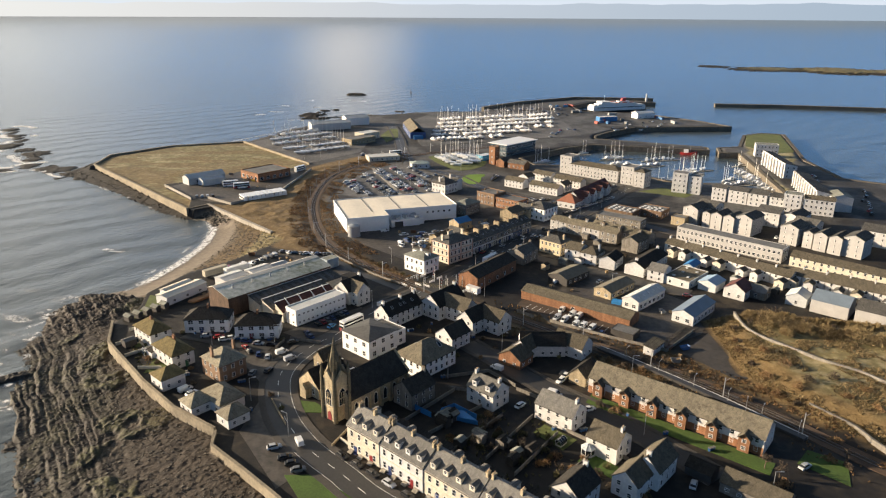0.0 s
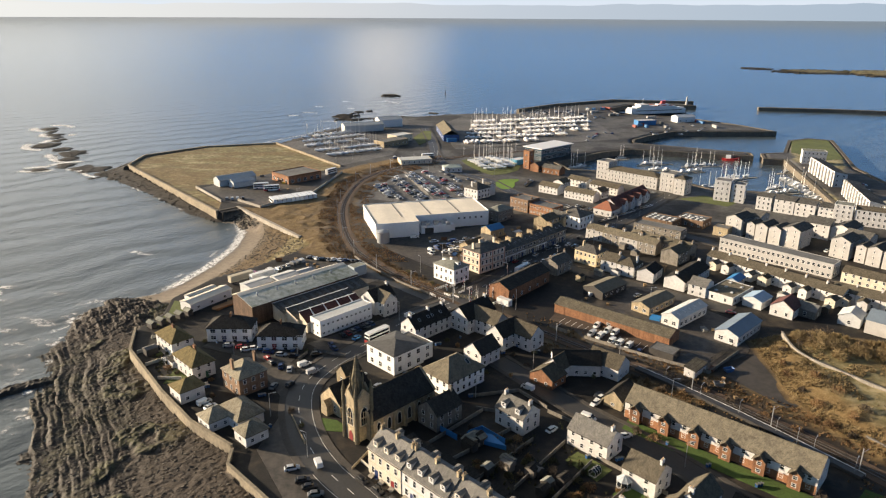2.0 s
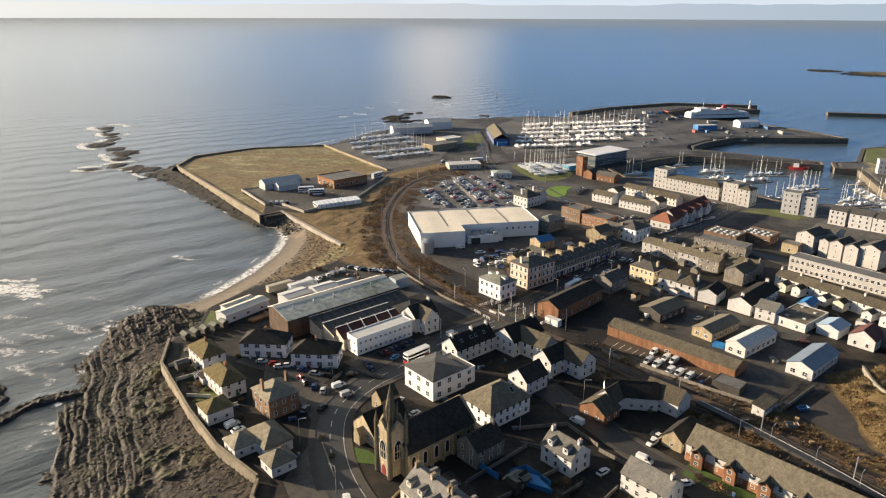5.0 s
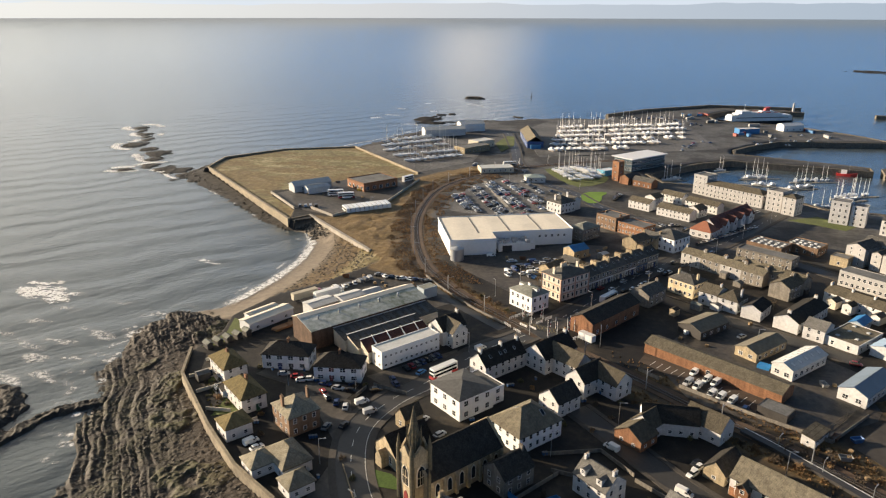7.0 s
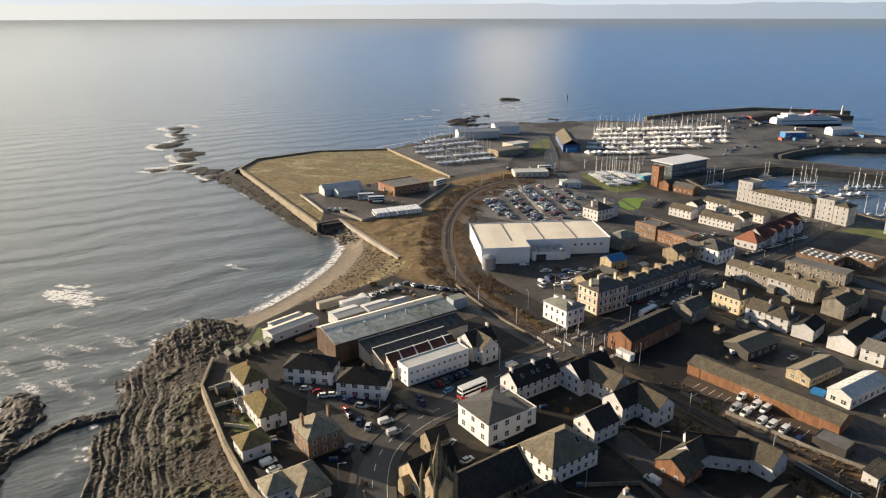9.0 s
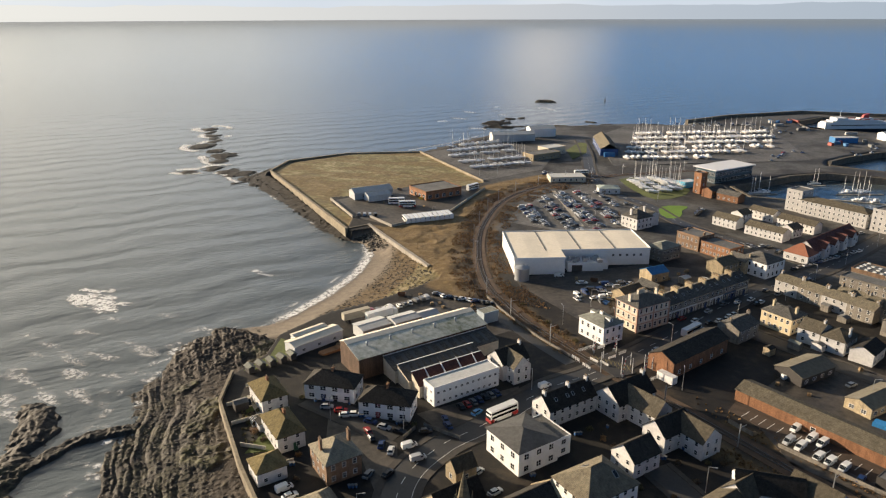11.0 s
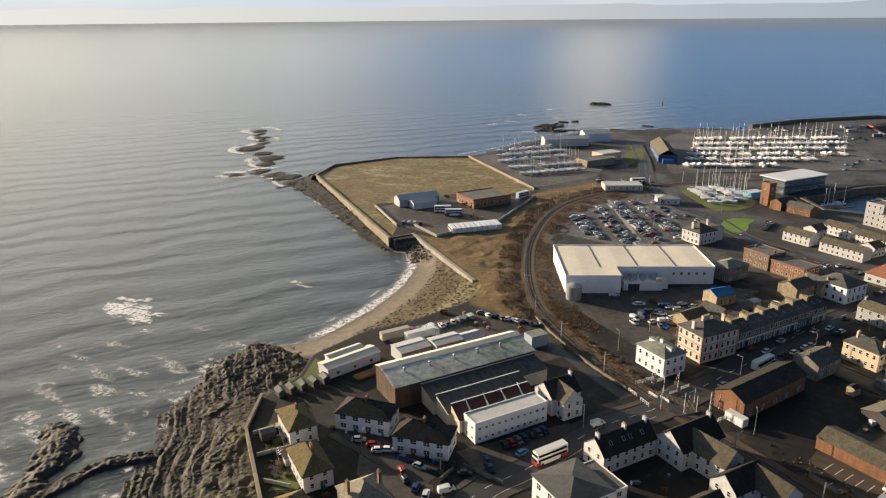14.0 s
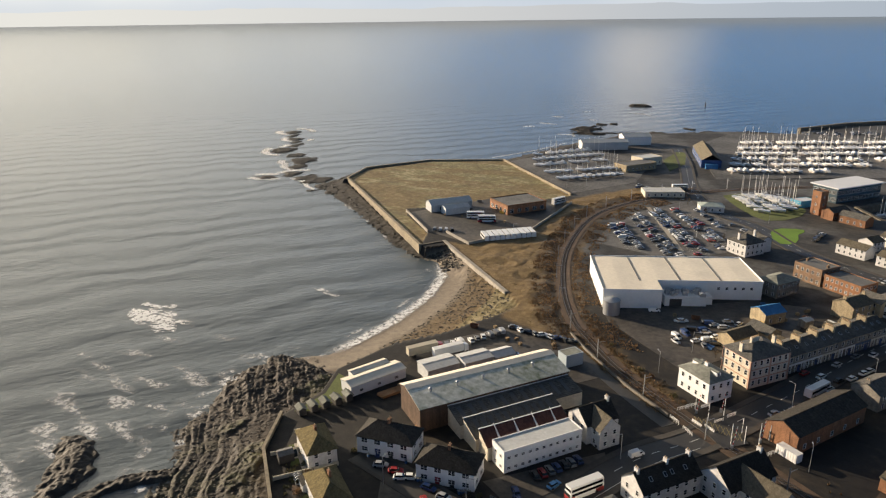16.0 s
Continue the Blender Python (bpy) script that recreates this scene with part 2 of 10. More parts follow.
def add_box(bm, x0, x1, y0, y1, z0, z1, mat=0):
    v = [bm.verts.new(p) for p in ((x0, y0, z0), (x1, y0, z0), (x1, y1, z0), (x0, y1, z0), (x0, y0, z1), (x1, y0, z1), (x1, y1, z1), (x0, y1, z1))]
    for f in ((3, 2, 1, 0), (4, 5, 6, 7), (0, 1, 5, 4), (1, 2, 6, 5), (2, 3, 7, 6), (3, 0, 4, 7)):
        bm.faces.new([v[k] for k in f]).material_index = mat


def add_prism(bm, outline, z0, z1, mat=0):
    lo, hi = [bm.verts.new((x, y, z0)) for x, y in outline], [bm.verts.new((x, y, z1)) for x, y in outline]
    bm.faces.new(hi).material_index = mat
    bm.faces.new(lo[::-1]).material_index = mat
    for k in range(len(lo)):
        j = (k + 1) % len(lo)
        bm.faces.new((lo[k], lo[j], hi[j], hi[k])).material_index = mat


def add_cyl(bm, r0, r1, z0, z1, seg=8, cx=0, cy=0, mat=0):
    ring = lambda r, z: [bm.verts.new((cx + r * math.cos(2 * math.pi * k / seg), cy + r * math.sin(2 * math.pi * k / seg), z)) for k in range(seg)]
    a, b = ring(r0, z0), ring(r1, z1)
    bm.faces.new(b).material_index = mat
    bm.faces.new(a[::-1]).material_index = mat
    for k in range(seg):
        bm.faces.new((a[k], a[(k + 1) % seg], b[(k + 1) % seg], b[k])).material_index = mat


def add_slab(bm, quad, thick, mat=0):
    """A slab under a sloping polygon of 3 or 4 corners."""
    top = [bm.verts.new(p) for p in quad]
    low = [bm.verts.new((p[0], p[1], p[2] - thick)) for p in quad]
    bm.faces.new(top).material_index = mat
    bm.faces.new(low[::-1]).material_index = mat
    for k in range(len(top)):
        j = (k + 1) % len(top)
        bm.faces.new((low[k], low[j], top[j], top[k])).material_index = mat


def smooth_line(pts, step=4.0):
    """Points along a smooth curve through the given plan points."""
    p = [Vector((*q, 0)) if len(q) == 2 else Vector(q) for q in pts]
    p = [2 * p[0] - p[1]] + p + [2 * p[-1] - p[-2]]
    out = []
    for k in range(1, len(p) - 2):
        a, b, c, d = p[k - 1:k + 3]
        n = max(1, int((c - b).length / step))
        for j in range(n):
            t = j / n
            out.append(0.5 * (2 * b + (c - a) * t + (2 * a - 5 * b + 4 * c - d) * t * t + (3 * b - a - 3 * c + d) * t ** 3))
    out.append(p[-2])
    return out


def add_ribbon(bm, line, w0, w1, z0, z1, mat=0):
    """A band along a line between the offsets w0 and w1 (left is positive), from z0 up to z1."""
    rows = []
    for k, p in enumerate(line):
        d = (line[min(k + 1, len(line) - 1)] - line[max(k - 1, 0)])
        d = Vector((d.x, d.y, 0)).normalized()
        n = Vector((-d.y, d.x, 0))
        a, b = p + n * w0, p + n * w1
        rows.append([bm.verts.new((a.x, a.y, p.z + z0)), bm.verts.new((b.x, b.y, p.z + z0)), bm.verts.new((b.x, b.y, p.z + z1)), bm.verts.new((a.x, a.y, p.z + z1))])
    for r, s in zip(rows, rows[1:]):
        for k in range(4):
            bm.faces.new((r[k], r[(k + 1) % 4], s[(k + 1) % 4], s[k])).material_index = mat
    bm.faces.new(rows[0][::-1]).material_index = mat
    bm.faces.new(rows[-1]).material_index = mat


GROUND = 5.0

# ---- ground, water, distance ----
COAST = [(-95, -250), (-98, 60), (-115, 162), (-129, 185), (-141, 207), (-147, 223), (-153, 236), (-159, 247), (-158, 258), (-162, 275), (-163, 285), (-157, 297),
         (-149, 303), (-142, 307), (-138, 317), (-131, 343), (-128, 373), (-131, 399), (-141, 417), (-156.5, 422.5), (-171, 433), (-224, 488), (-290, 548), (-284, 604), (-242, 650),
         (-186, 682), (-150, 775), (-106, 850), (0, 900), (70, 903), (119, 952), (208, 1010), (314, 996), (313, 976), (225, 982), (186, 935), (190, 885),
         (260, 862), (307, 801), (328, 761), (219, 755), (182, 722), (164, 700), (160, 682), (253, 636), (250, 623), (150, 651), (120, 634), (73, 587),
         (82, 560), (128, 552), (155, 524), (174, 497), (200, 493), (233, 472), (238, 454), (271, 607), (255, 611), (262, 634), (285, 640), (317, 703),
         (342, 716), (360, 708), (313, 577), (306, 509), (330, 489), (700, 400), (760, -250)]
ROCKS = [(-95, -250), (-98, 60), (-115, 160), (-190, 200), (-190, 300), (-157, 312), (-145, 304), (-129, 292), (-126, 275), (-130, 259), (-124, 241), (-101, 213),
         (-85, 196), (-69, 184), (-68, 176), (-55, 164), (-45, 154), (-20, 124), (0, -250)]
BEACH = [(-160, 306), (-150, 300), (-129, 290), (-118, 317), (-104, 332), (-90, 354), (-84, 366), (-93, 378), (-140, 432), (-150, 424), (-150, 330)]
FIELD = [(-271, 558), (-276, 598), (-238, 640), (-178, 661), (-100, 560), (-134, 523), (-193, 493), (-186, 478), (-160, 448), (-155, 427)]
WASTE = [(-145, 438), (-93, 378), (-84, 366), (-88, 352), (-62, 338), (-46, 346), (-56, 368), (-67, 400), (-74, 450), (-73, 505), (-62, 545), (-36, 580),
         (-60, 600), (-100, 548), (-108, 470), (-130, 437)]
SLOPE = [(103, 258), (100, 216), (106, 196), (113, 182), (123, 171), (152, 136), (240, 130), (240, 262), (160, 256), (128, 266), (116, 264)]
VERGES = [[(-62, 346), (-40, 319), (-23, 303), (-15, 298), (-14, 307), (-24, 320), (-40, 340), (-52, 354)], [(30, 268), (48, 252), (74, 229), (96, 204), (112, 180), (118, 186), (104, 208), (96, 216), (84, 230), (60, 246), (38, 264)],
          [(24, 258), (44, 240), (64, 221), (74, 214), (70, 210), (40, 238), (22, 252)]]
GREENS = [[(317, 700), (342, 714), (356, 704), (312, 590), (296, 560), (276, 600), (290, 636)],
          [(250, 580), (262, 580), (245, 470), (240, 470)], [(330, 486), (600, 420), (600, 300), (300, 420)]]


def inside(poly, x, y):
    hit = np.zeros(x.shape, bool)
    for (ax, ay), (bx, by) in zip(poly, poly[1:] + poly[:1]):
        if ay != by:
            hit ^= ((ay > y) != (by > y)) & (x < (bx - ax) * (y - ay) / (by - ay) + ax)
    return hit


def away(poly, x, y):
    """Distance to the outline, positive inside."""
    d = np.full(x.shape, 1e9)
    for (ax, ay), (bx, by) in zip(poly, poly[1:] + poly[:1]):
        ex, ey = bx - ax, by - ay
        t = np.clip(((x - ax) * ex + (y - ay) * ey) / (ex * ex + ey * ey), 0, 1)
        d = np.minimum(d, np.hypot(x - ax - t * ex, y - ay - t * ey))
    return np.where(inside(poly, x, y), d, -d)


RND = np.random.RandomState(7).rand(256, 256)


def vnoise(x, y):
    xi, yi = np.floor(x).astype(int), np.floor(y).astype(int)
    fx, fy = x - xi, y - yi
    fx, fy = fx * fx * (3 - 2 * fx), fy * fy * (3 - 2 * fy)
    g = lambda a, b: RND[a % 256, b % 256]
    return (g(xi, yi) * (1 - fx) + g(xi + 1, yi) * fx) * (1 - fy) + (g(xi, yi + 1) * (1 - fx) + g(xi + 1, yi + 1) * fx) * fy


def fbm(x, y, octaves=4):
    return sum(vnoise(x * 2 ** k + 17 * k, y * 2 ** k + 31 * k) * 0.5 ** (k + 1) for k in range(octaves)) / (1 - 0.5 ** octaves)


LEDGE_OUT = [(-186, 229), (-178, 226), (-172, 214), (-168, 202), (-160, 186), (-148, 166)]
LEDGE_IN = [(-165, 198), (-162, 208), (-160, 217), (-154, 223), (-146, 229)]
RAIL = [(150, 124), (117, 163), (97, 192), (73, 221), (46, 245), (26, 264), (8, 280), (-9, 295), (-23, 309), (-38, 325), (-51, 344), (-61, 362), (-72, 398), (-80, 447), (-79, 504),
        (-67, 542), (-40, 578), (0, 610), (60, 640)]


def rail_dist(x, y):
    dd = np.full(x.shape, 1e9)
    for (ax, ay), (bx, by) in zip(RAIL, RAIL[1:]):
        ex, ey = bx - ax, by - ay
        t = np.clip(((x - ax) * ex + (y - ay) * ey) / (ex * ex + ey * ey), 0, 1)
        dd = np.minimum(dd, np.hypot(x - ax - t * ex, y - ay - t * ey))
    return dd


def step01(a, b, v):
    t = np.clip((v - a) / (b - a), 0, 1)
    return t * t * (3 - 2 * t)


def terrain(x, y):
    """Height of the ground and the shares of rock, sand, dry grass and green grass at plan points."""
    wob = (fbm(x / 9, y / 9) - 0.5)
    sd = away(COAST, x, y)
    sdn = sd + 5 * wob
    z = np.where(sd > 0, np.minimum(GROUND, -1 + sd * 2.6), np.maximum(-6, -1 + sd * 2.0))
    inr, inb = away(ROCKS, x, y), away(BEACH, x, y)
    rock = step01(-0.5, 0.5, inr)
    # tilted, broken strata running along the shore, rubble further in
    sr = sd + 7 * (fbm(x / 10 + 70, y / 10, 3) - 0.5)
    warp = 6.5 * (fbm(x / 24, y / 24, 4) - 0.5) + 1.1 * (fbm(x / 5 + 3, y / 5, 2) - 0.5)
    across, along = 0.855 * x + 0.52 * y + warp, 0.855 * y - 0.52 * x
    outer = step01(34, 17, sr + 10 * (fbm(x / 15 + 9, y / 15, 2) - 0.5)) * step01(262, 236, y + 0.4 * x + 60)

    def beds(pitch, run, seed):
        """Tilted beds: each rises steeply on its sea side and falls away on the other, broken along its length."""
        q = across / pitch + seed
        cell, f = np.floor(q), q - np.floor(q)
        edge = np.minimum(f / 0.22, 1) * np.clip((1 - f) / 0.62, 0, 1)
        return edge * step01(0.22, 0.62, vnoise(cell * 7.3 + seed, along / run + cell * 3.1))

    crease = lambda f, s: 1 - np.abs(2 * vnoise(x / f + s, y / f + s) - 1)
    strata = (0.42 * beds(4.4, 30.0, 2) + 0.28 * beds(2.1, 13.0, 11) + 0.18 * beds(1.1, 5.0, 5) - 0.36) * outer * (0.45 + 0.9 * step01(0.3, 0.65, fbm(x / 14 + 5, y / 14, 3)))
    crop = step01(0.60, 0.72, fbm(x / 8 + 11, y / 11 + 3, 3)) * step01(8, 16, sd) * step01(52, 30, sd)
    craggy = step01(30, 12, np.hypot(x + 150, (y - 284) * 0.85))
    big = (fbm(x / 13 + 40, y / 13, 3) - 0.5) * 0.7 * step01(60, 20, sd) + (crease(9.0, 4) ** 2 - 0.4) * 0.4 * craggy + (fbm(x / 2.2, y / 2.2, 3) - 0.5) * 1.1 * craggy + (0.5 * beds(3.4, 9.0, 17) + 0.3 * beds(1.4, 4.0, 23)) * craggy
    head = 1.5 * step01(26, 8, np.hypot(x + 146, y - 283)) + 0.7 * step01(16, 4, np.hypot(x + 172, y - 240))
    rubble = (fbm(x / 1.1, y / 1.1, 3) - 0.5) * (0.42 + 0.3 * craggy + 0.12 * outer) + (fbm(x / 5, y / 5, 3) - 0.5) * 0.45 + crop * (0.3 + 0.9 * fbm(x / 2.5, y / 2.5, 2))
    zr = np.where(sr > 0, 0.1 + 2.9 * np.clip(sr / 52, 0, 1) ** 0.85, sr * 0.22) + strata + big + rubble + head * (0.5 + fbm(x / 4, y / 4))
    z = np.where(inr > 0, np.where(sd > -8, np.minimum(zr, 4.8), z), z)
    # a narrow ledge shuts off a still pool at the seaward edge
    crest = lambda line, w: np.maximum.reduce([1 - np.hypot(x - np.clip(((x - a) * (c - a) + (y - b) * (d - b)) / ((c - a) ** 2 + (d - b) ** 2), 0, 1) * (c - a) - a,
                                                            y - np.clip(((x - a) * (c - a) + (y - b) * (d - b)) / ((c - a) ** 2 + (d - b) ** 2), 0, 1) * (d - b) - b) / w for (a, b), (c, d) in zip(line, line[1:])])
    ragged = 0.9 * (fbm(x / 6 + 4, y / 6, 3) - 0.5)
    low = -1.2 + 1.9 * step01(0, 0.45, crest(LEDGE_OUT, 7.0) + ragged) + 0.8 * step01(0.2, 0.8, crest(LEDGE_OUT, 5.0) + ragged)
    low = np.maximum(low, -1.2 + 2.1 * step01(0, 0.5, crest(LEDGE_IN, 3.6) + 0.7 * ragged))
    low = low + np.where(low > -1, 0.18 * beds(1.9, 6.0, 31) + (fbm(x / 1.3, y / 1.3, 3) - 0.5) * 0.9 + (fbm(x / 4, y / 4, 2) - 0.5) * 1.0, 0)
    z = np.where(sd < 4, np.maximum(z, low), z)
    beach = (inb > 0) & (sd > -12)
    zb = np.where(sd > 0, 0.05 + 4.4 * step01(0, 42, sd), sd * 0.12) + step01(14, 30, sd) * (fbm(x / 2.4, y / 2.4) - 0.5) * 0.9
    zb = np.where(sd > 1, np.maximum(zb, -1.2 + 4.6 * np.clip(crest([(-146, 438), (-93, 378)], 15.0), 0, 1) + (fbm(x / 2, y / 2, 3) - 0.5) * 0.8), zb)
    z = np.where(beach, zb, z)
    # boulders at the foot of the sea wall, natural shore to the north
    apron = (sd < np.where(y < 556, 26, 15.5)) & (sd > -8) & (x < -146) & (y > 408) & (y < 648) & ((y > 556) | ((x + 155) * 0.75 + (y - 426) * 0.66 < 0.6))
    z = np.where(apron, 0.1 + np.minimum(sd, 15) * 0.11 + (fbm(x / 2.2, y / 2.2) - 0.5) * 0.8, z)
    north = (y > 648) & (x < 70)
    z = np.where(north, np.minimum(4.6, np.where(sd > 0, sd * 0.22, sd * 0.1) + (fbm(x / 7, y / 7) - 0.5) * 2.2 * step01(26, 6, np.abs(sd))), z)
    fld = (away(FIELD, x, y) > 0)
    z = np.where(fld, 4.5 + (fbm(x / 18, y / 18) - 0.4) * 0.9, z)
    wst = away(WASTE, x, y)
    z = z + np.where(wst > 0, step01(0, 10, wst) * (fbm(x / 7, y / 7) - 0.35) * 1.6, 0)
    slp = away(SLOPE, x, y)
    z = z + np.where(slp > 0, np.minimum(slp / 4.2, 2.7) + step01(0, 8, slp) * (fbm(x / 6, y / 6) - 0.4) * 1.3, 0)
    z = np.where(sd > 4, GROUND - 0.08 + (z - GROUND + 0.08) * step01(4.5, 9.0, rail_dist(x, y)), z)
    soft = lambda d, w=2.0: step01(-w, w, d + 6 * wob)
    rockm = np.maximum(np.where((inr > 0) | ((low > -1) & (sd < 1)), rock * (1 - 0.5 * step01(26, 44, sdn)), 0), np.where(apron | (north & (sdn < 20)), 1.0, 0.0))
    sand = np.where(beach, step01(17, 10, sdn), 0)
    pebble = np.where(inr > 0, (1 - outer) * (1 - 0.8 * crop), 0)
    pebble = np.maximum(pebble, np.where(beach, 0.45 * step01(9, 15, sdn) * step01(34, 24, sdn + 8 * wob), 0))
    pebble = np.maximum(pebble, 0.85 * step01(17, 9, rail_dist(x, y) + 8 * wob) * step01(-3, 2, wst))
    weed = np.where(inr > 0, 0.9 * crop + 0.4 * outer * step01(0.5, 0.68, fbm(x / 6 + 30, y / 9 + 8, 3)), 0)
    # town ground turns paler with distance, haze put into its colour
    pale = step01(360, 440, y + 60 * wob) * step01(-120, -70, x) * (0.35 + 0.65 * step01(0.4, 0.6, fbm(x / 25, y / 25, 3)))
    brown = np.maximum.reduce([np.where(inr > 0, 1.0, 0), np.where(fld, 1.0, 0), soft(wst), soft(slp), 0.8 * soft(np.maximum.reduce([away(v, x, y) for v in VERGES])), np.where(beach, step01(10, 17, sdn), 0)])
    green = np.maximum.reduce([soft(away(g, x, y)) for g in GREENS] + [np.where(fld, 0.25 + 0.7 * step01(0.42, 0.58, fbm(x / 34 + 3, y / 13)), 0)])
    green = np.maximum(green, 0.75 * step01(10, 18, slp + 10 * wob))
    green = np.maximum(green, np.where(beach & (sd > 29) & (y > 340), 0.6, 0))
    return z, rockm, sand, brown, green, pebble, np.minimum(weed, 1), pale


def grid_object(name, xs, ys, fn, mat, names):
    gx, gy = np.meshgrid(xs, ys)
    res = fn(gx.ravel(), gy.ravel())
    z, extra = res[0], res[1:]
    nx, ny = len(xs), len(ys)
    co = np.stack([gx.ravel(), gy.ravel(), z], 1)
    i = (np.arange(ny - 1)[:, None] * nx + np.arange(nx - 1)[None]).ravel()
    quads = np.stack([i, i + 1, i + nx + 1, i + nx], 1)
    me = bpy.data.meshes.new(name)
    me.vertices.add(len(co))
    me.vertices.foreach_set("co", co.ravel().astype(np.float32))
    me.loops.add(quads.size)
    me.loops.foreach_set("vertex_index", quads.ravel().astype(np.int32))
    me.polygons.add(len(quads))
    me.polygons.foreach_set("loop_start", np.arange(0, quads.size, 4, dtype=np.int32))
    me.polygons.foreach_set("use_smooth", (extra[0][quads[:, 0]] < 0.5) if extra else np.ones(len(quads), bool))
    me.update(calc_edges=True)
    for label, v in zip(names, extra):
        a = me.attributes.new(label, "FLOAT", "POINT")
        a.data.foreach_set("value", v.astype(np.float32))
    me.materials.append(mat)
    return new(name, me)


def ground_material():
    m, n, l, b = nodes_of("ground_mixed")
    co = n.new("ShaderNodeNewGeometry").outputs["Position"]
    fine, mid, big = noise_node(n, l, 2.2, 6, 0.65, co), noise_node(n, l, 0.35, 5, 0.6, co), noise_node(n, l, 0.06, 4, 0.55, co)
    def mixed(a, c, w):
        q = n.new("ShaderNodeMath")
        q.operation, q.inputs[1].default_value = "MULTIPLY_ADD", w
        h = n.new("ShaderNodeMath")
        h.operation, h.inputs[1].default_value = "MULTIPLY", 1 - w
        l.new(c, h.inputs[0])
        l.new(a, q.inputs[0])
        l.new(h.outputs[0], q.inputs[2])
        return q.outputs[0]
    fm, mb = mixed(fine.outputs["Fac"], mid.outputs["Fac"], 0.5), mixed(mid.outputs["Fac"], big.outputs["Fac"], 0.5)
    layers = [
        (None, ramp_node(n, l, mb, [(0.38, (0.011, 0.010, 0.009)), (0.52, (0.020, 0.0175, 0.0145)), (0.62, (0.042, 0.033, 0.023))])),
        ("pale", ramp_node(n, l, mb, [(0.38, (0.055, 0.054, 0.052)), (0.62, (0.13, 0.127, 0.12))])),
        ("brown", ramp_node(n, l, fm, [(0.32, (0.078, 0.049, 0.021)), (0.5, (0.18, 0.120, 0.050)), (0.66, (0.29, 0.21, 0.10))])),
        ("green", ramp_node(n, l, mb, [(0.37, (0.135, 0.107, 0.058)), (0.5, (0.215, 0.19, 0.085)), (0.63, (0.42, 0.36, 0.215))])),
        ("rock", ramp_node(n, l, fm, [(0.34, (0.016, 0.0135, 0.0105)), (0.5, (0.034, 0.028, 0.0215)), (0.66, (0.082, 0.070, 0.053))])),
        ("pebble", ramp_node(n, l, fm, [(0.36, (0.022, 0.017, 0.013)), (0.5, (0.048, 0.037, 0.027)), (0.66, (0.115, 0.091, 0.067))])),
        ("sand", ramp_node(n, l, fm, [(0.34, (0.17, 0.139, 0.104)), (0.66, (0.31, 0.258, 0.194))])),
    ]
    col = layers[0][1].outputs["Color"]
    for key, r in layers[1:]:
        at = n.new("ShaderNodeAttribute")
        at.attribute_name = key
        mix = n.new("ShaderNodeMixRGB")
        l.new(at.outputs["Fac"], mix.inputs["Fac"])
        l.new(col, mix.inputs["Color1"])
        l.new(r.outputs["Color"], mix.inputs["Color2"])
        col = mix.outputs["Color"]
    # seaweed green on the ledges
    at = n.new("ShaderNodeAttribute")
    at.attribute_name = "weed"
    weed = ramp_node(n, l, fm, [(0.40, (0, 0, 0)), (0.56, (0.9, 0.9, 0.9))])
    wf = n.new("ShaderNodeMath")
    wf.operation = "MULTIPLY"
    l.new(at.outputs["Fac"], wf.inputs[0])
    l.new(weed.outputs["Color"], wf.inputs[1])
    mix = n.new("ShaderNodeMixRGB")
    mix.inputs["Color2"].default_value = (0.095, 0.092, 0.036, 1)
    l.new(wf.outputs[0], mix.inputs["Fac"])
    l.new(col, mix.inputs["Color1"])
    l.new(mix.outputs["Color"], b.inputs["Base Color"])
    b.inputs["Roughness"].default_value = 0.75
    b.inputs["Specular IOR Level"].default_value = 0.3
    bump_node(n, l, fm, b, 0.7, 0.22)
    return m


span = lambda a, b, s: np.arange(a, b, s)
gxs = np.concatenate([span(-520, -300, 4.0), span(-300, -190, 1.6), span(-190, -40, 0.45), span(-40, 380, 3.0), span(380, 781, 10.0)])
gys = np.concatenate([span(-260, 140, 12.0), span(140, 312, 0.45), span(312, 400, 2.4), span(400, 670, 1.5), span(670, 720, 3.0), span(720, 1040, 4.0)])
ground = grid_object("ground", gxs, gys, terrain, ground_material(), ("rock", "sand", "brown", "green", "pebble", "weed", "pale"))
tagged(ground, "brown rocky foreshore, sandy beach, rough grass and dark town ground", "ground", kind="structure")


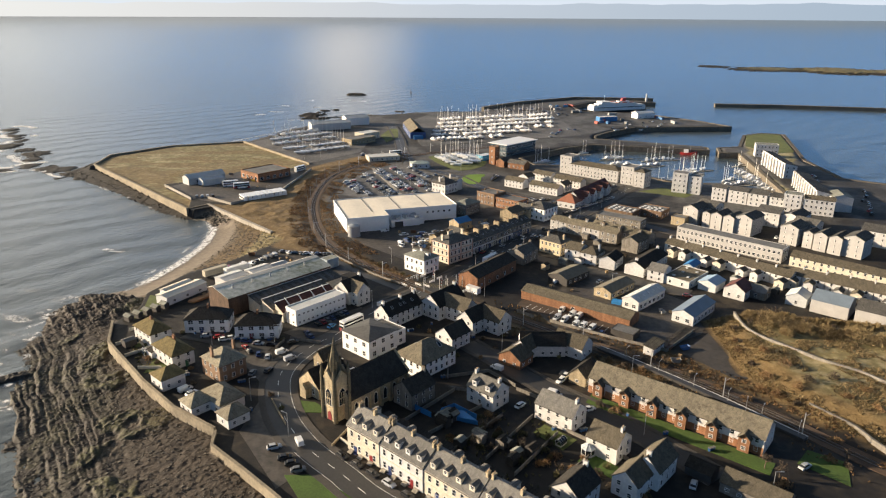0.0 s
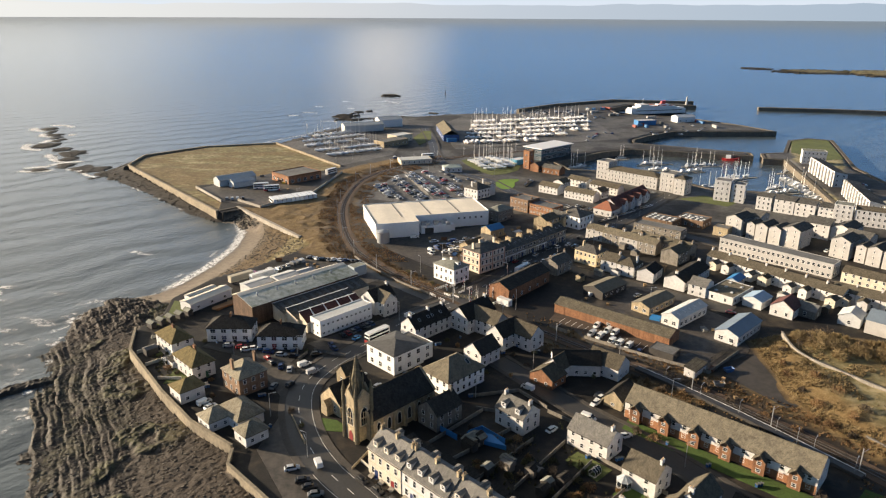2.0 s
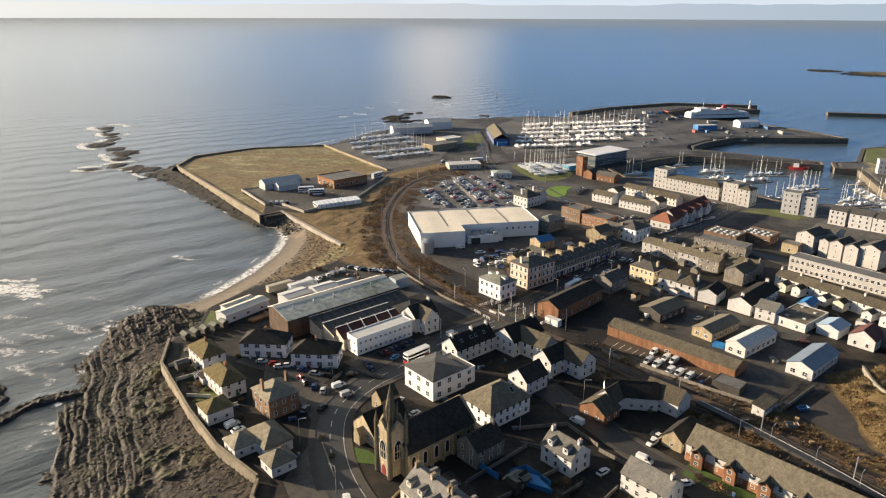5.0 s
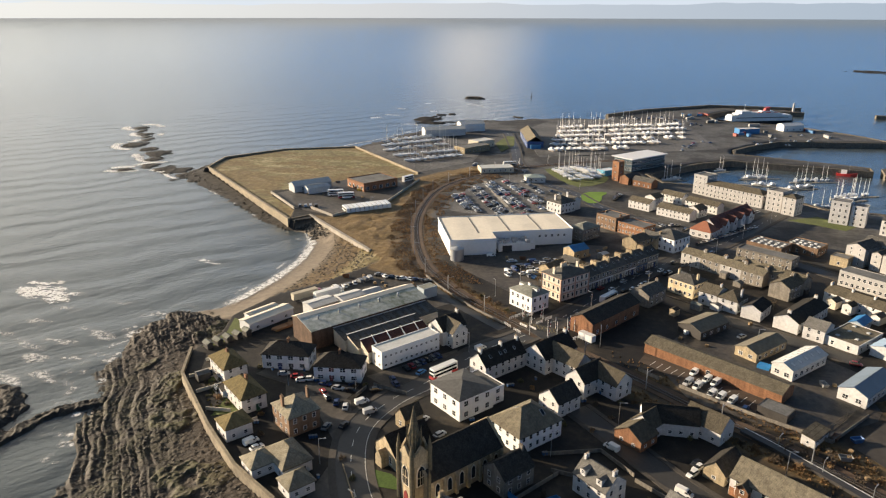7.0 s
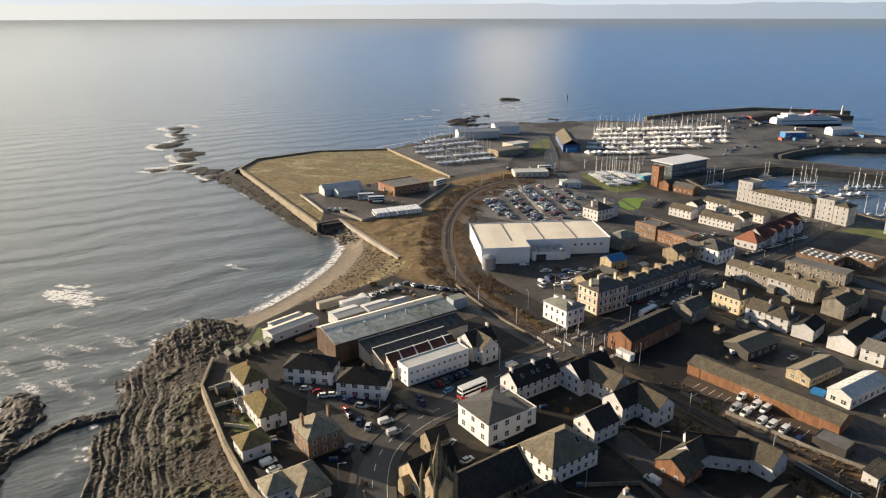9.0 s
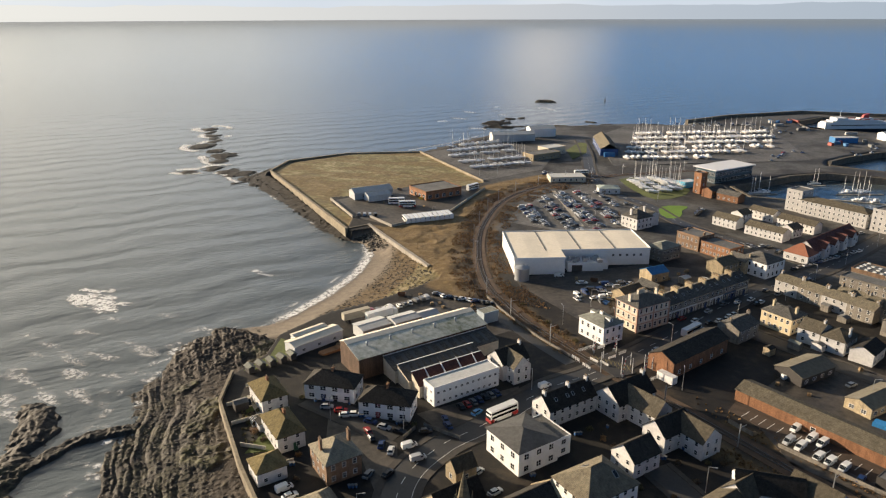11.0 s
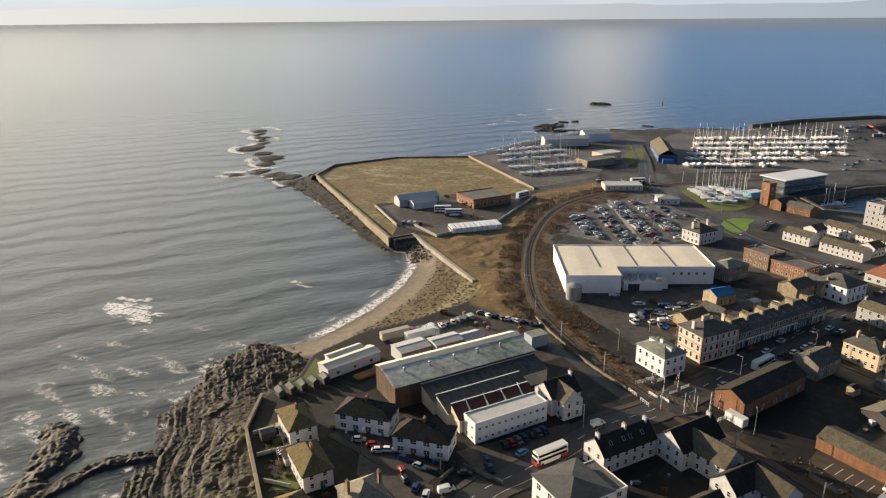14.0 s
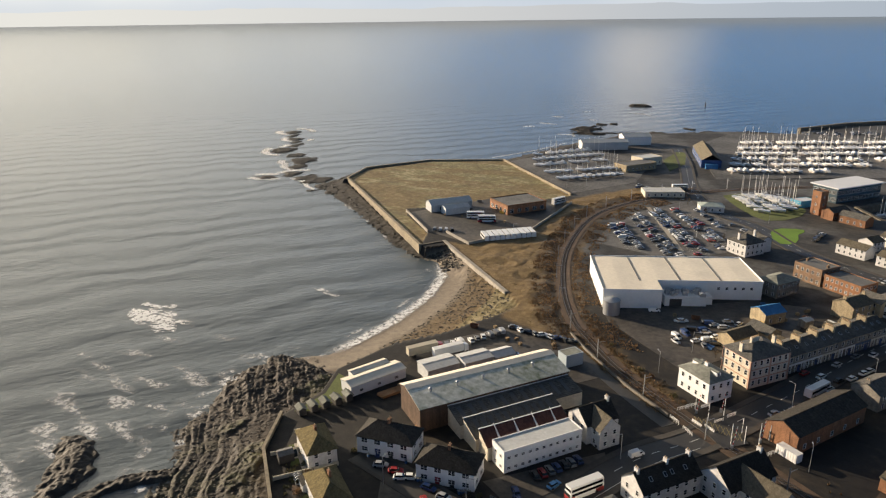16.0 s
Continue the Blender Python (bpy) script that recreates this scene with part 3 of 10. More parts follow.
def water_material():
    m, n, l, b = nodes_of("sea_water")
    co = n.new("ShaderNodeNewGeometry").outputs["Position"]
    rot = n.new("ShaderNodeMapping")
    rot.inputs["Rotation"].default_value = (0, 0, radians(46))
    l.new(co, rot.inputs["Vector"])
    squeeze = n.new("ShaderNodeMapping")
    squeeze.inputs["Scale"].default_value = (1.0, 0.3, 1.0)
    l.new(rot.outputs["Vector"], squeeze.inputs["Vector"])
    # long swells some thirty metres apart, shorter waves over them, wind chop
    swell = n.new("ShaderNodeTexWave")
    swell.wave_type, swell.bands_direction = "BANDS", "X"
    swell.inputs["Scale"].default_value, swell.inputs["Distortion"].default_value = 0.0112, 6.0
    swell.inputs["Detail"].default_value, swell.inputs["Detail Scale"].default_value = 3.0, 1.3
    l.new(rot.outputs["Vector"], swell.inputs["Vector"])
    wavelet, chop, fine = noise_node(n, l, 0.085, 3, 0.5, squeeze.outputs["Vector"]), noise_node(n, l, 0.34, 4, 0.6, squeeze.outputs["Vector"]), noise_node(n, l, 1.6, 4, 0.65, co)
    # far out the waves are too small to tell apart, and the sea lies smoother
    far = n.new("ShaderNodeVectorMath")
    far.operation = "LENGTH"
    l.new(co, far.inputs[0])
    calm = n.new("ShaderNodeMapRange")
    for key, num in zip(("From Min", "From Max", "To Min", "To Max"), (900, 4300, 1.0, 0.22)):
        calm.inputs[key].default_value = num
    l.new(far.outputs["Value"], calm.inputs["Value"])
    last = None
    for src, dist in ((swell, 0.52), (wavelet, 0.55), (chop, 0.32), (fine, 0.12)):
        q = n.new("ShaderNodeBump")
        q.inputs["Distance"].default_value = dist
        l.new(calm.outputs["Result"], q.inputs["Strength"])
        l.new(src.outputs["Fac"], q.inputs["Height"])
        if last:
            l.new(last.outputs["Normal"], q.inputs["Normal"])
        last = q
    l.new(last.outputs["Normal"], b.inputs["Normal"])
    b.inputs["Base Color"].default_value = (0.066, 0.084, 0.094, 1)
    b.inputs["Roughness"].default_value = 0.2
    b.inputs["IOR"].default_value = 1.33
    return m


def sea():
    """One sheet to the horizon; far out it lifts to the eye's horizon, as the lens cannot see past five kilometres."""
    bm = bmesh.new()
    radii = [0, 200, 500, 900, 1400, 2000, 2600, 3000, 3300, 3600, 3900, 4200, 4450, 4640]
    seg, rows = 96, []
    for r in radii[1:]:
        t = min(1, max(0, (r - 2400) / 2240))
        rows.append([bm.verts.new((r * math.sin(2 * math.pi * k / seg), 60 + r * math.cos(2 * math.pi * k / seg), 92 * t ** 1.7)) for k in range(seg)])
    c = bm.verts.new((0, 60, 0))
    for k in range(seg):
        bm.faces.new((c, rows[0][k], rows[0][(k + 1) % seg]))
    for a, b in zip(rows, rows[1:]):
        for k in range(seg):
            bm.faces.new((a[k], b[k], b[(k + 1) % seg], a[(k + 1) % seg]))
    for f in bm.faces:
        f.smooth = True
    ob = new("water", mesh_from(bm, "water", water_material()))
    tagged(ob, "grey-blue sea with long low swells to the horizon", "sea", kind="structure")


sea()


def hills():
    """Faint far hills over the horizon; they glow, with haze painted paler towards the sun."""
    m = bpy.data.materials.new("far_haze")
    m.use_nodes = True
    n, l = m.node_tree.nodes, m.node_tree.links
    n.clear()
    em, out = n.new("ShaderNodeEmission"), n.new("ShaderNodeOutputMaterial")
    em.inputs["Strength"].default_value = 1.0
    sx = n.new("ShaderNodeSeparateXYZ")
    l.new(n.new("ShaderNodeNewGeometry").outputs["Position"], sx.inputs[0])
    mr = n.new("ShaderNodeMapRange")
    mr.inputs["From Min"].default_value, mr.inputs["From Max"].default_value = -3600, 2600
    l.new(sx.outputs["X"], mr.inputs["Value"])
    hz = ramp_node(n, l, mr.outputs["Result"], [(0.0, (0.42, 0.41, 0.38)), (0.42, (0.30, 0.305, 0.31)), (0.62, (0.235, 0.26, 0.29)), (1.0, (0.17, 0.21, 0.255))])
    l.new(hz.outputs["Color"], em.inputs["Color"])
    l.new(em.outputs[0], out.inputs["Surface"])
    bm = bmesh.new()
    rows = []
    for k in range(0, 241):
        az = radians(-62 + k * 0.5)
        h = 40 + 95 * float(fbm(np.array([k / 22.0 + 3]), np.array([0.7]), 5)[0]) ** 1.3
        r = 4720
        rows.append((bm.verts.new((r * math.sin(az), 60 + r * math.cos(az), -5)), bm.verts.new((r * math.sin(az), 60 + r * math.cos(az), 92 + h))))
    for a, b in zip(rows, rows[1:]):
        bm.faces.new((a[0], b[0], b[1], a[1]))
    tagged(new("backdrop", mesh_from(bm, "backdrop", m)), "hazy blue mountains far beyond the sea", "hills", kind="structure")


hills()


# ---- roads, pavements, railway ----
def flat(name, outline, z, mat, label, category, thick=0.3, kind="structure"):
    bm = bmesh.new()
    add_prism(bm, outline, z - thick, z)
    return tagged(new(name, mesh_from(bm, name, mat)), label, category, kind=kind)


def road(name, pts, width, label, pave=2.0, dashes=True, z=GROUND):
    line = [Vector((p.x, p.y, z)) for p in smooth_line(pts)]
    bm = bmesh.new()
    add_ribbon(bm, line, -width / 2, width / 2, -0.3, 0.05)
    ob = tagged(new(name, mesh_from(bm, name, TARMAC)), label, "road", kind="structure")
    if pave:
        for side in (-1, 1):
            bm = bmesh.new()
            a, c = sorted((side * (width / 2 + 0.02), side * (width / 2 + pave)))
            add_ribbon(bm, line, a, c, -0.3, 0.17)
            tagged(new("pavement", mesh_from(bm, "pavement", PAVE)), "grey paved footway beside the road", "pavement", kind="structure")
    if dashes:
        bm = bmesh.new()
        fine = [Vector((p.x, p.y, z)) for p in smooth_line(pts, 1.0)]
        for k in range(0, len(fine) - 4, 7):
            add_ribbon(bm, fine[k:k + 4], -0.09, 0.09, 0.04, 0.062)
        tagged(new("road_marking", mesh_from(bm, "road_marking", MARK)), "white dashed centre line on asphalt", "road marking", kind="stuff")
    return ob


road("road", [(10, 128), (-4, 140), (-21, 154), (-30, 164), (-41, 176), (-50, 191), (-55.5, 208), (-56, 222), (-50, 237), (-41, 249), (-25, 274), (-8, 292), (17, 326), (50, 374), (93, 420), (141, 486)], 8.5,
     "dark asphalt shore road with worn white centre dashes")
road("road", [(-64, 236.5), (-80, 243), (-98, 250)], 7, "dark asphalt side street by the houses", 1.2, False)
road("road", [(-18.5, 294), (-32, 307.5), (-49, 327), (-62, 343)], 4.6, "dark tarmac lane beside the railway", 0, False)
road("road", [(8, 240), (20, 224), (32, 208), (50, 188), (70, 160)], 7, "dark asphalt residential street", 1.6, False)
road("road", [(42, 340), (75, 312), (108, 286)], 7, "dark asphalt street behind the yards", 1.5, False)
road("road", [(98.5, 413.5), (128, 380), (158, 340), (186, 306)], 7, "dark asphalt cross street by the flats", 1.6, False)
road("road", [(87.5, 426), (60, 452), (30, 486), (14, 520), (-12, 552), (-26, 610), (-34, 690), (-44, 760)], 8, "dark asphalt harbour road", 1.6)
flat("yard", [(-63, 234), (-88, 243), (-84, 232), (-72, 227), (-62, 212), (-60.5, 226)], GROUND + 0.045, YARD, "dark tarmac parking space by the houses", "yard")
flat("yard", [(-62, 184), (-60, 200), (-47, 181), (-38, 168), (-46, 158)], GROUND + 0.045, YARD, "worn tarmac lay-by above the sea wall", "yard")
flat("yard", [(-62, 250), (-46, 238), (-30, 262), (-34, 274), (-48, 262)], GROUND + 0.045, YARD, "dark tarmac office car park", "yard")
edge = bmesh.new()
bend = [Vector((p.x, p.y, GROUND)) for p in smooth_line([(-4, 140), (-21, 154), (-30, 164), (-41, 176), (-50, 191), (-55.5, 208), (-56, 222), (-50, 237), (-41, 249), (-25, 274), (-12, 288)], 2.0)]
add_ribbon(edge, bend, -3.95, -3.83, 0.04, 0.062)
add_ribbon(edge, bend[:26], 3.83, 3.95, 0.04, 0.062)
tagged(new("edge_marking", mesh_from(edge, "edge_marking", MARK)), "worn white edge line of the road", "road marking", kind="stuff")


def railway():
    line = [Vector((p.x, p.y, GROUND)) for p in smooth_line(RAIL, 3.0)]
    bm = bmesh.new()
    add_ribbon(bm, line, -3.4, 3.4, -0.4, 0.06)
    tagged(new("track_bed", mesh_from(bm, "track_bed", BALLAST)), "brown stone railway ballast", "railway", kind="structure")
    root = tagged(new("railway_track"), "single rusty railway track on timber sleepers", "railway", kind="structure")
    for s in (-0.75, 0.75):
        bm = bmesh.new()
        add_ribbon(bm, line, s - 0.05, s + 0.05, 0.1, 0.26)
        part("rail", bm, STEEL, root)
    bm = bmesh.new()
    fine = smooth_line(RAIL, 0.7)
    for k in range(1, len(fine) - 1):
        d = (fine[k + 1] - fine[k - 1]).normalized()
        nrm = Vector((-d.y, d.x, 0))
        c = Vector((fine[k].x, fine[k].y, GROUND + 0.12))
        q = [c + nrm * a * 1.3 + d * e * 0.12 for a, e in ((-1, -1), (1, -1), (1, 1), (-1, 1))]
        add_slab(bm, [tuple(p) for p in q], 0.14)
    part("sleepers", bm, DARK, root)["kind"] = "stuff"


railway()


def wall_along(name, pts, width, z0, z1, mat, label, category="wall", step=6.0, coping=True):
    line = smooth_line(pts, step) if step else [Vector((*p, 0)) for p in pts]
    bm = bmesh.new()
    add_ribbon(bm, line, -width / 2, width / 2, z0, z1)
    if coping:
        add_ribbon(bm, line, -width / 2 - 0.12, width / 2 + 0.12, z1 + 0.002, z1 + 0.2)
    return tagged(new(name, mesh_from(bm, name, mat)), label, category, kind="structure")


wall_along("sea_wall", [(-130, 259), (-124, 241), (-101, 213), (-85, 196), (-69, 184)], 0.7, 1.0, 6.3, SEAWALL, "weathered sandstone sea wall round the gardens", step=0)
wall_along("sea_wall", [(-68.5, 183), (-67.5, 176), (-55, 164), (-45, 154), (-20, 126)], 0.7, 1.0, 6.1, SEAWALL, "weathered sandstone sea wall along the road", step=0)
wall_along("sea_wall", [(-155, 426), (-271, 558), (-275, 597), (-238, 640), (-178, 662)], 1.4, -1.0, 5.6, SEAWALL, "long sandstone sea wall with rocks at its foot", step=0)
wall_along("sea_wall", [(-155, 427), (-146, 437)], 1.2, -1.0, 5.2, QUAY, "dark stone end of the sea wall", step=0)
wall_along("ramp_wall", [(-146, 438), (-93, 378)], 1.6, 0.0, 5.3, CONC, "pale concrete wall above the beach", step=0)
wall_along("field_wall", [(-178, 660), (-101, 560)], 0.6, 3.5, 6.2, SEAWALL, "low stone wall beside the boatyard", step=0)
wall_along("yard_wall", [(-190, 486), (-160, 449)], 0.5, 3.5, 6.4, CONC, "concrete wall round the bus yard", step=0)
wall_along("yard_wall", [(-150, 452), (-131, 436), (-106, 470), (-96, 538)], 0.5, 3.5, 6.4, CONC, "concrete wall round the bus yard", step=0)
wall_along("slope_wall", [(116, 259), (114.6, 250), (114.8, 243), (117.3, 236.5), (124.6, 225.7), (130.8, 217.1), (138, 210), (143, 202), (156, 190)], 0.5, 5.0, 8.6, GREYSTONE, "old stone wall along the top of the bank", step=3)
wall_along("slope_wall", [(112, 194), (114.5, 189.5), (119, 181.2), (121.2, 170), (130, 156)], 0.45, 4.0, 6.6, GREYSTONE, "crumbling stone retaining wall at the foot of the bank", step=3)
wall_along("rail_wall", [(-19, 299), (-34, 314), (-50, 334), (-58, 346)], 0.4, 4.5, 5.8, GREYSTONE, "low grey stone wall along the railway", step=4)
QUAYS = [[(314, 996), (208, 1010), (119, 952), (70, 903)], [(313, 976), (225, 982), (186, 935), (190, 885), (260, 862), (307, 801), (328, 761), (219, 755), (182, 722), (164, 700), (160, 682), (253, 636),
         (250, 623), (150, 651), (120, 634), (73, 587), (82, 560), (128, 552), (155, 524), (174, 497), (200, 493), (233, 472), (238, 454)],
         [(238, 454), (271, 607), (255, 611), (262, 634), (285, 640), (317, 703), (342, 716), (360, 708), (313, 577), (306, 509), (330, 489), (700, 400)]]
for q in QUAYS:
    wall_along("quay_wall", q, 3.0, -3.0, 5.0, QUAY, "dark wet stone quay wall of the harbour", step=0, coping=False)
wall_along("breakwater", [(66, 900), (118, 955), (208, 1013), (316, 998)], 4.0, -3.0, 8.0, QUAY, "high dark stone breakwater parapet", step=0, coping=False)
wall_along("breakwater", [(394, 970), (480, 958), (606, 925), (700, 890)], 7.0, -3.0, 4.0, QUAY, "detached dark stone breakwater in the sea", step=0, coping=False)

# yards, car park and lawns lie a little over the ground sheet
flat("car_park", [(-68, 462), (-66, 500), (-52, 532), (-36, 557), (-18, 584), (-4, 520), (0, 470), (-24, 446)], GROUND + 0.06, HARDSTAND, "worn tarmac supermarket car park", "car park")
flat("yard", [(-50, 372), (-46, 362), (-16, 330), (22, 372), (30, 404), (8, 404)], GROUND + 0.06, YARD, "dark tarmac service yard", "yard")
flat("yard", [(-188, 484), (-160, 451), (-131, 438), (-107, 470), (-98, 536), (-148, 536)], GROUND + 0.02, YARD, "wet dark tarmac bus yard", "yard", 1.0)
flat("yard", [(-104, 322), (-84, 342), (-58, 338), (-42, 316), (-52, 306), (-96, 296)], GROUND + 0.06, YARD, "worn tarmac factory yard", "yard")
flat("yard", [(35, 278), (44, 250), (75, 232), (98, 246), (112, 268), (86, 300), (62, 318)], GROUND + 0.06, YARD, "dark tarmac industrial yard", "yard")
flat("yard", [(-104, 562), (-172, 660), (-120, 740), (-60, 690), (-64, 612)], GROUND + 0.06, HARDSTAND, "worn grey hardstanding of the boatyard", "yard")
flat("yard", [(-10, 640), (60, 668), (150, 700), (150, 860), (60, 880), (0, 860), (-30, 780)], GROUND + 0.06, HARDSTAND, "worn grey hardstanding of the boat store", "yard")
flat("yard", [(85, 231), (104, 250), (111, 245), (102, 228), (104, 213), (97, 211)], GROUND + 0.05, surf("wet_tarmac", (0.045, 0.039, 0.032), 0.75, 0.4, 0.4, 0.06, 0.3, 0.02), "wet dark tarmac plot below the bank", "yard")
flat("parking_strip", [(34, 281), (31, 275), (44, 262), (62, 247), (70, 249), (77, 246.5), (53.5, 265.5)], GROUND + 0.09, PARKSTRIP, "rust-brown tarmac parking strip beside the brick shed", "yard")
bays = bmesh.new()
for k in range(15):
    c0 = Vector((37 + 2.12 * k, 275.6 - 1.72 * k))
    q = [c0, c0 + Vector((0.12, -0.1)), c0 + Vector((-2.6, -3.5)), c0 + Vector((-2.72, -3.4))]
    add_prism(bays, [(p.x, p.y) for p in q], GROUND + 0.08, GROUND + 0.105)
tagged(new("bay_marking", mesh_from(bays, "bay_marking", MARK)), "white painted parking bay lines", "road marking", kind="stuff")
flat("lawn", [(-126.5, 288), (-119, 285), (-115, 277), (-123, 264), (-127.5, 262), (-124, 275)], GROUND + 0.08, ROUGHGRASS, "rough grass above the rocks by the huts", "lawn")
flat("lawn", [(291, 642), (318, 701), (342, 712), (354, 703), (322, 612), (300, 606)], GROUND + 0.1, ROUGHGRASS, "green grass at the end of the harbour peninsula", "lawn")
flat("lawn", [(334, 500), (330, 486), (520, 432), (560, 470), (420, 520)], GROUND + 0.1, ROUGHGRASS, "green grass by the inland shore", "lawn")
flat("lawn", [(20, 511), (22, 518), (26.5, 522), (33, 523.5), (38, 522.5), (37.5, 518), (34, 512), (33.5, 503), (31.5, 496), (28, 492), (24, 492), (20.5, 500)], GROUND + 0.1, BRIGHTLAWN, "small bright green roundabout lawn", "lawn")
flat("lawn", [(-5, 591), (-1, 576), (4, 562), (11, 546), (19, 536), (29, 540), (39, 553), (43, 567), (40, 582), (28, 598), (6, 602)], GROUND + 0.09, ROUGHGRASS, "green oval boat ground", "lawn")
flat("lawn", [(46, 203), (88, 166), (84, 161), (43, 198)], GROUND + 0.1, LAWN, "bright green front lawn", "lawn")
flat("lawn", [(-45, 163.5), (-36, 163.5), (-24, 152), (-30, 142), (-36, 148)], GROUND + 0.1, LAWN, "bright green grass corner by the road", "lawn")
flat("lawn", [(-48, 201), (-46.3, 194), (-39.6, 193.5), (-38.5, 196), (-42, 199.5)], GROUND + 0.1, LAWN, "green grass beside the church", "lawn")
flat("lawn", [(94, 166), (100, 172), (108, 166), (103, 156)], GROUND + 0.1, LAWN, "small green lawn by the drive", "lawn")
flat("lawn", [(-52, 700), (-44, 742), (-36, 742), (-34, 690), (-44, 660)], GROUND + 0.1, ROUGHGRASS, "green verge by the harbour road", "lawn")
flat("lawn", [(140, 470), (166, 452), (176, 462), (160, 480)], GROUND + 0.1, ROUGHGRASS, "green by the harbour flats", "lawn")


def rock_mass(name, spots, label, category, seed):
    """Low jagged skerries: a rough field of ledges rising out of the sea round a few centres."""
    x0, x1 = min(s[0] - s[2] for s in spots), max(s[0] + s[2] for s in spots)
    y0, y1 = min(s[1] - s[3] for s in spots), max(s[1] + s[3] for s in spots)
    n = 150
    def fn(x, y):
        z = np.full(x.shape, -1.5)
        for cx, cy, rx, ry, h in spots:
            d = 1 - np.hypot((x - cx) / rx, (y - cy) / ry)
            z = np.maximum(z, -1.5 + (h + 1.5) * step01(0, 0.75, d + (1.1 if seed == 3 else 0.9) * (fbm(x / 9 + seed, y / 7, 4) - 0.5)))
        z = z + (fbm(x / 6 + seed, y / 6) - 0.5) * 0.9 + (1 - np.abs(2 * vnoise((0.855 * x + 0.52 * y) / 1.5, (0.855 * y - 0.52 * x) / 9) - 1)) ** 2 * 0.7 + (fbm(x / 1.2, y / 1.2, 2) - 0.5) * 0.5 + (0.34 if seed == 3 else -0.2)
        if seed == 3:
            z = np.where(z > 0, 0.55 * z, z)
        one = np.ones(x.shape)
        grass = one * 0.8 * step01(1.2, 2.2, z) if name == "island" else one * 0
        return z, one - grass, one * 0, one * 0, grass
    ob = grid_object(name, np.linspace(x0, x1, n), np.linspace(y0, y1, n), fn, bpy.data.materials["ground_mixed"], ("rock", "sand", "brown", "green"))
    return tagged(ob, label, category)


rock_mass("reef", [(-284, 552, 16, 26, 0.7), (-300, 562, 16, 20, 0.6), (-316, 570, 12, 16, 0.5), (-334, 577, 14, 15, 0.6), (-347, 560, 13, 9, 0.4), (-346, 605, 12, 13, 0.5), (-357, 630, 17, 20, 0.7), (-376, 646, 12, 14, 0.5), (-399, 663, 18, 20, 0.7), (-404, 694, 11, 15, 0.5), (-426, 724, 11, 13, 0.5), (-453, 763, 13, 14, 0.5), (-414, 708, 6, 12, 0.3), (-440, 744, 6, 14, 0.3), (-352, 617, 8, 12, 0.4), (-270, 538, 12, 14, 0.6)], "low brown reef breaking the waves", "reef", 3)
rock_mass("skerry", [(-146, 880, 26, 34, 1.0), (-137, 918, 10, 14, 0.8), (-124, 927, 9, 9, 0.8), (-142, 852, 30, 14, 1.2), (-98, 862, 34, 14, 1.0), (-70, 874, 26, 12, 0.9), (-41, 912, 12, 8, 0.8), (-12, 893, 36, 9, 0.9), (26, 905, 34, 8, 0.9)], "dark jagged rocks off the far shore", "rocks", 5)
rock_mass("islet", [(-115, 1106, 22, 16, 2.4)], "small dark rock islet in the sea", "islet", 8)
rock_mass("island", [(700, 1740, 70, 60, 1.0), (800, 1650, 130, 90, 2.2), (930, 1600, 130, 130, 3.2), (1040, 1560, 120, 110, 2.4)], "low grassy rocky island", "island", 11)

# ---- buildings ----
WINDOWS = {}


def window_mesh(w, h, whole):
    """A casement 6 cm proud of the wall, in one piece: stiles, rails and a crossbar round two recessed lights. Local -y looks out."""
    key = (round(w, 2), round(h, 2), whole)
    if key in WINDOWS:
        return WINDOWS[key]
    f = 0.09
    xs = [-w / 2, -w / 2 + f, w / 2 - f, w / 2] if w <= 1.5 else [-w / 2, -w / 2 + f, -0.04, 0.04, w / 2 - f, w / 2]
    zs = [0, f, h * 0.5 - 0.035, h * 0.5 + 0.035, h - f, h]
    bm = bmesh.new()
    vert = {}

    def v(i, k, y):
        if (i, k, y) not in vert:
            vert[i, k, y] = bm.verts.new((xs[i], y, zs[k]))
        return vert[i, k, y]

    hole = lambda i, k: i % 2 == 1 and k % 2 == 1
    lights = []
    for i in range(len(xs) - 1):
        for k in range(len(zs) - 1):
            if hole(i, k):
                c = ((i, k), (i + 1, k), (i + 1, k + 1), (i, k + 1))
                for p, q in zip(c, c[1:] + c[:1]):
                    bm.faces.new((v(*p, -0.06), v(*q, -0.06), v(*q, -0.015), v(*p, -0.015)))
                if whole:
                    bm.faces.new([v(*p, -0.015) for p in c]).material_index = 1
                lights.append((xs[i], xs[i + 1], zs[k], zs[k + 1]))
            else:
                bm.faces.new([v(*p, -0.06) for p in ((i, k), (i + 1, k), (i + 1, k + 1), (i, k + 1))])
    rim = [(i, 0) for i in range(len(xs))] + [(len(xs) - 1, k) for k in range(1, len(zs))] + [(i, len(zs) - 1) for i in range(len(xs) - 2, -1, -1)] + [(0, k) for k in range(len(zs) - 2, 0, -1)]
    for p, q in zip(rim, rim[1:] + rim[:1]):
        bm.faces.new((v(*p, -0.06), v(*q, -0.06), v(*q, 0.05), v(*p, 0.05)))
    pane = None
    if not whole:
        b2 = bmesh.new()
        add_box(b2, -w / 2 + f - 0.01, w / 2 - f + 0.01, -0.02, 0.04, f - 0.01, h - f + 0.01)
        pane = mesh_from(b2, "pane", PANE)
    WINDOWS[key] = (mesh_from(bm, "window", [FRAME, PANE]), pane)
    return WINDOWS[key]


def put_window(root, x, y, z, turn, w, h, near):
    me, pane = window_mesh(w, h, not near)
    ob = part("window", me, None, root, m=pose(x, y, z, 0, 0, turn))
    if near:
        part("pane", pane, None, ob)
    return ob


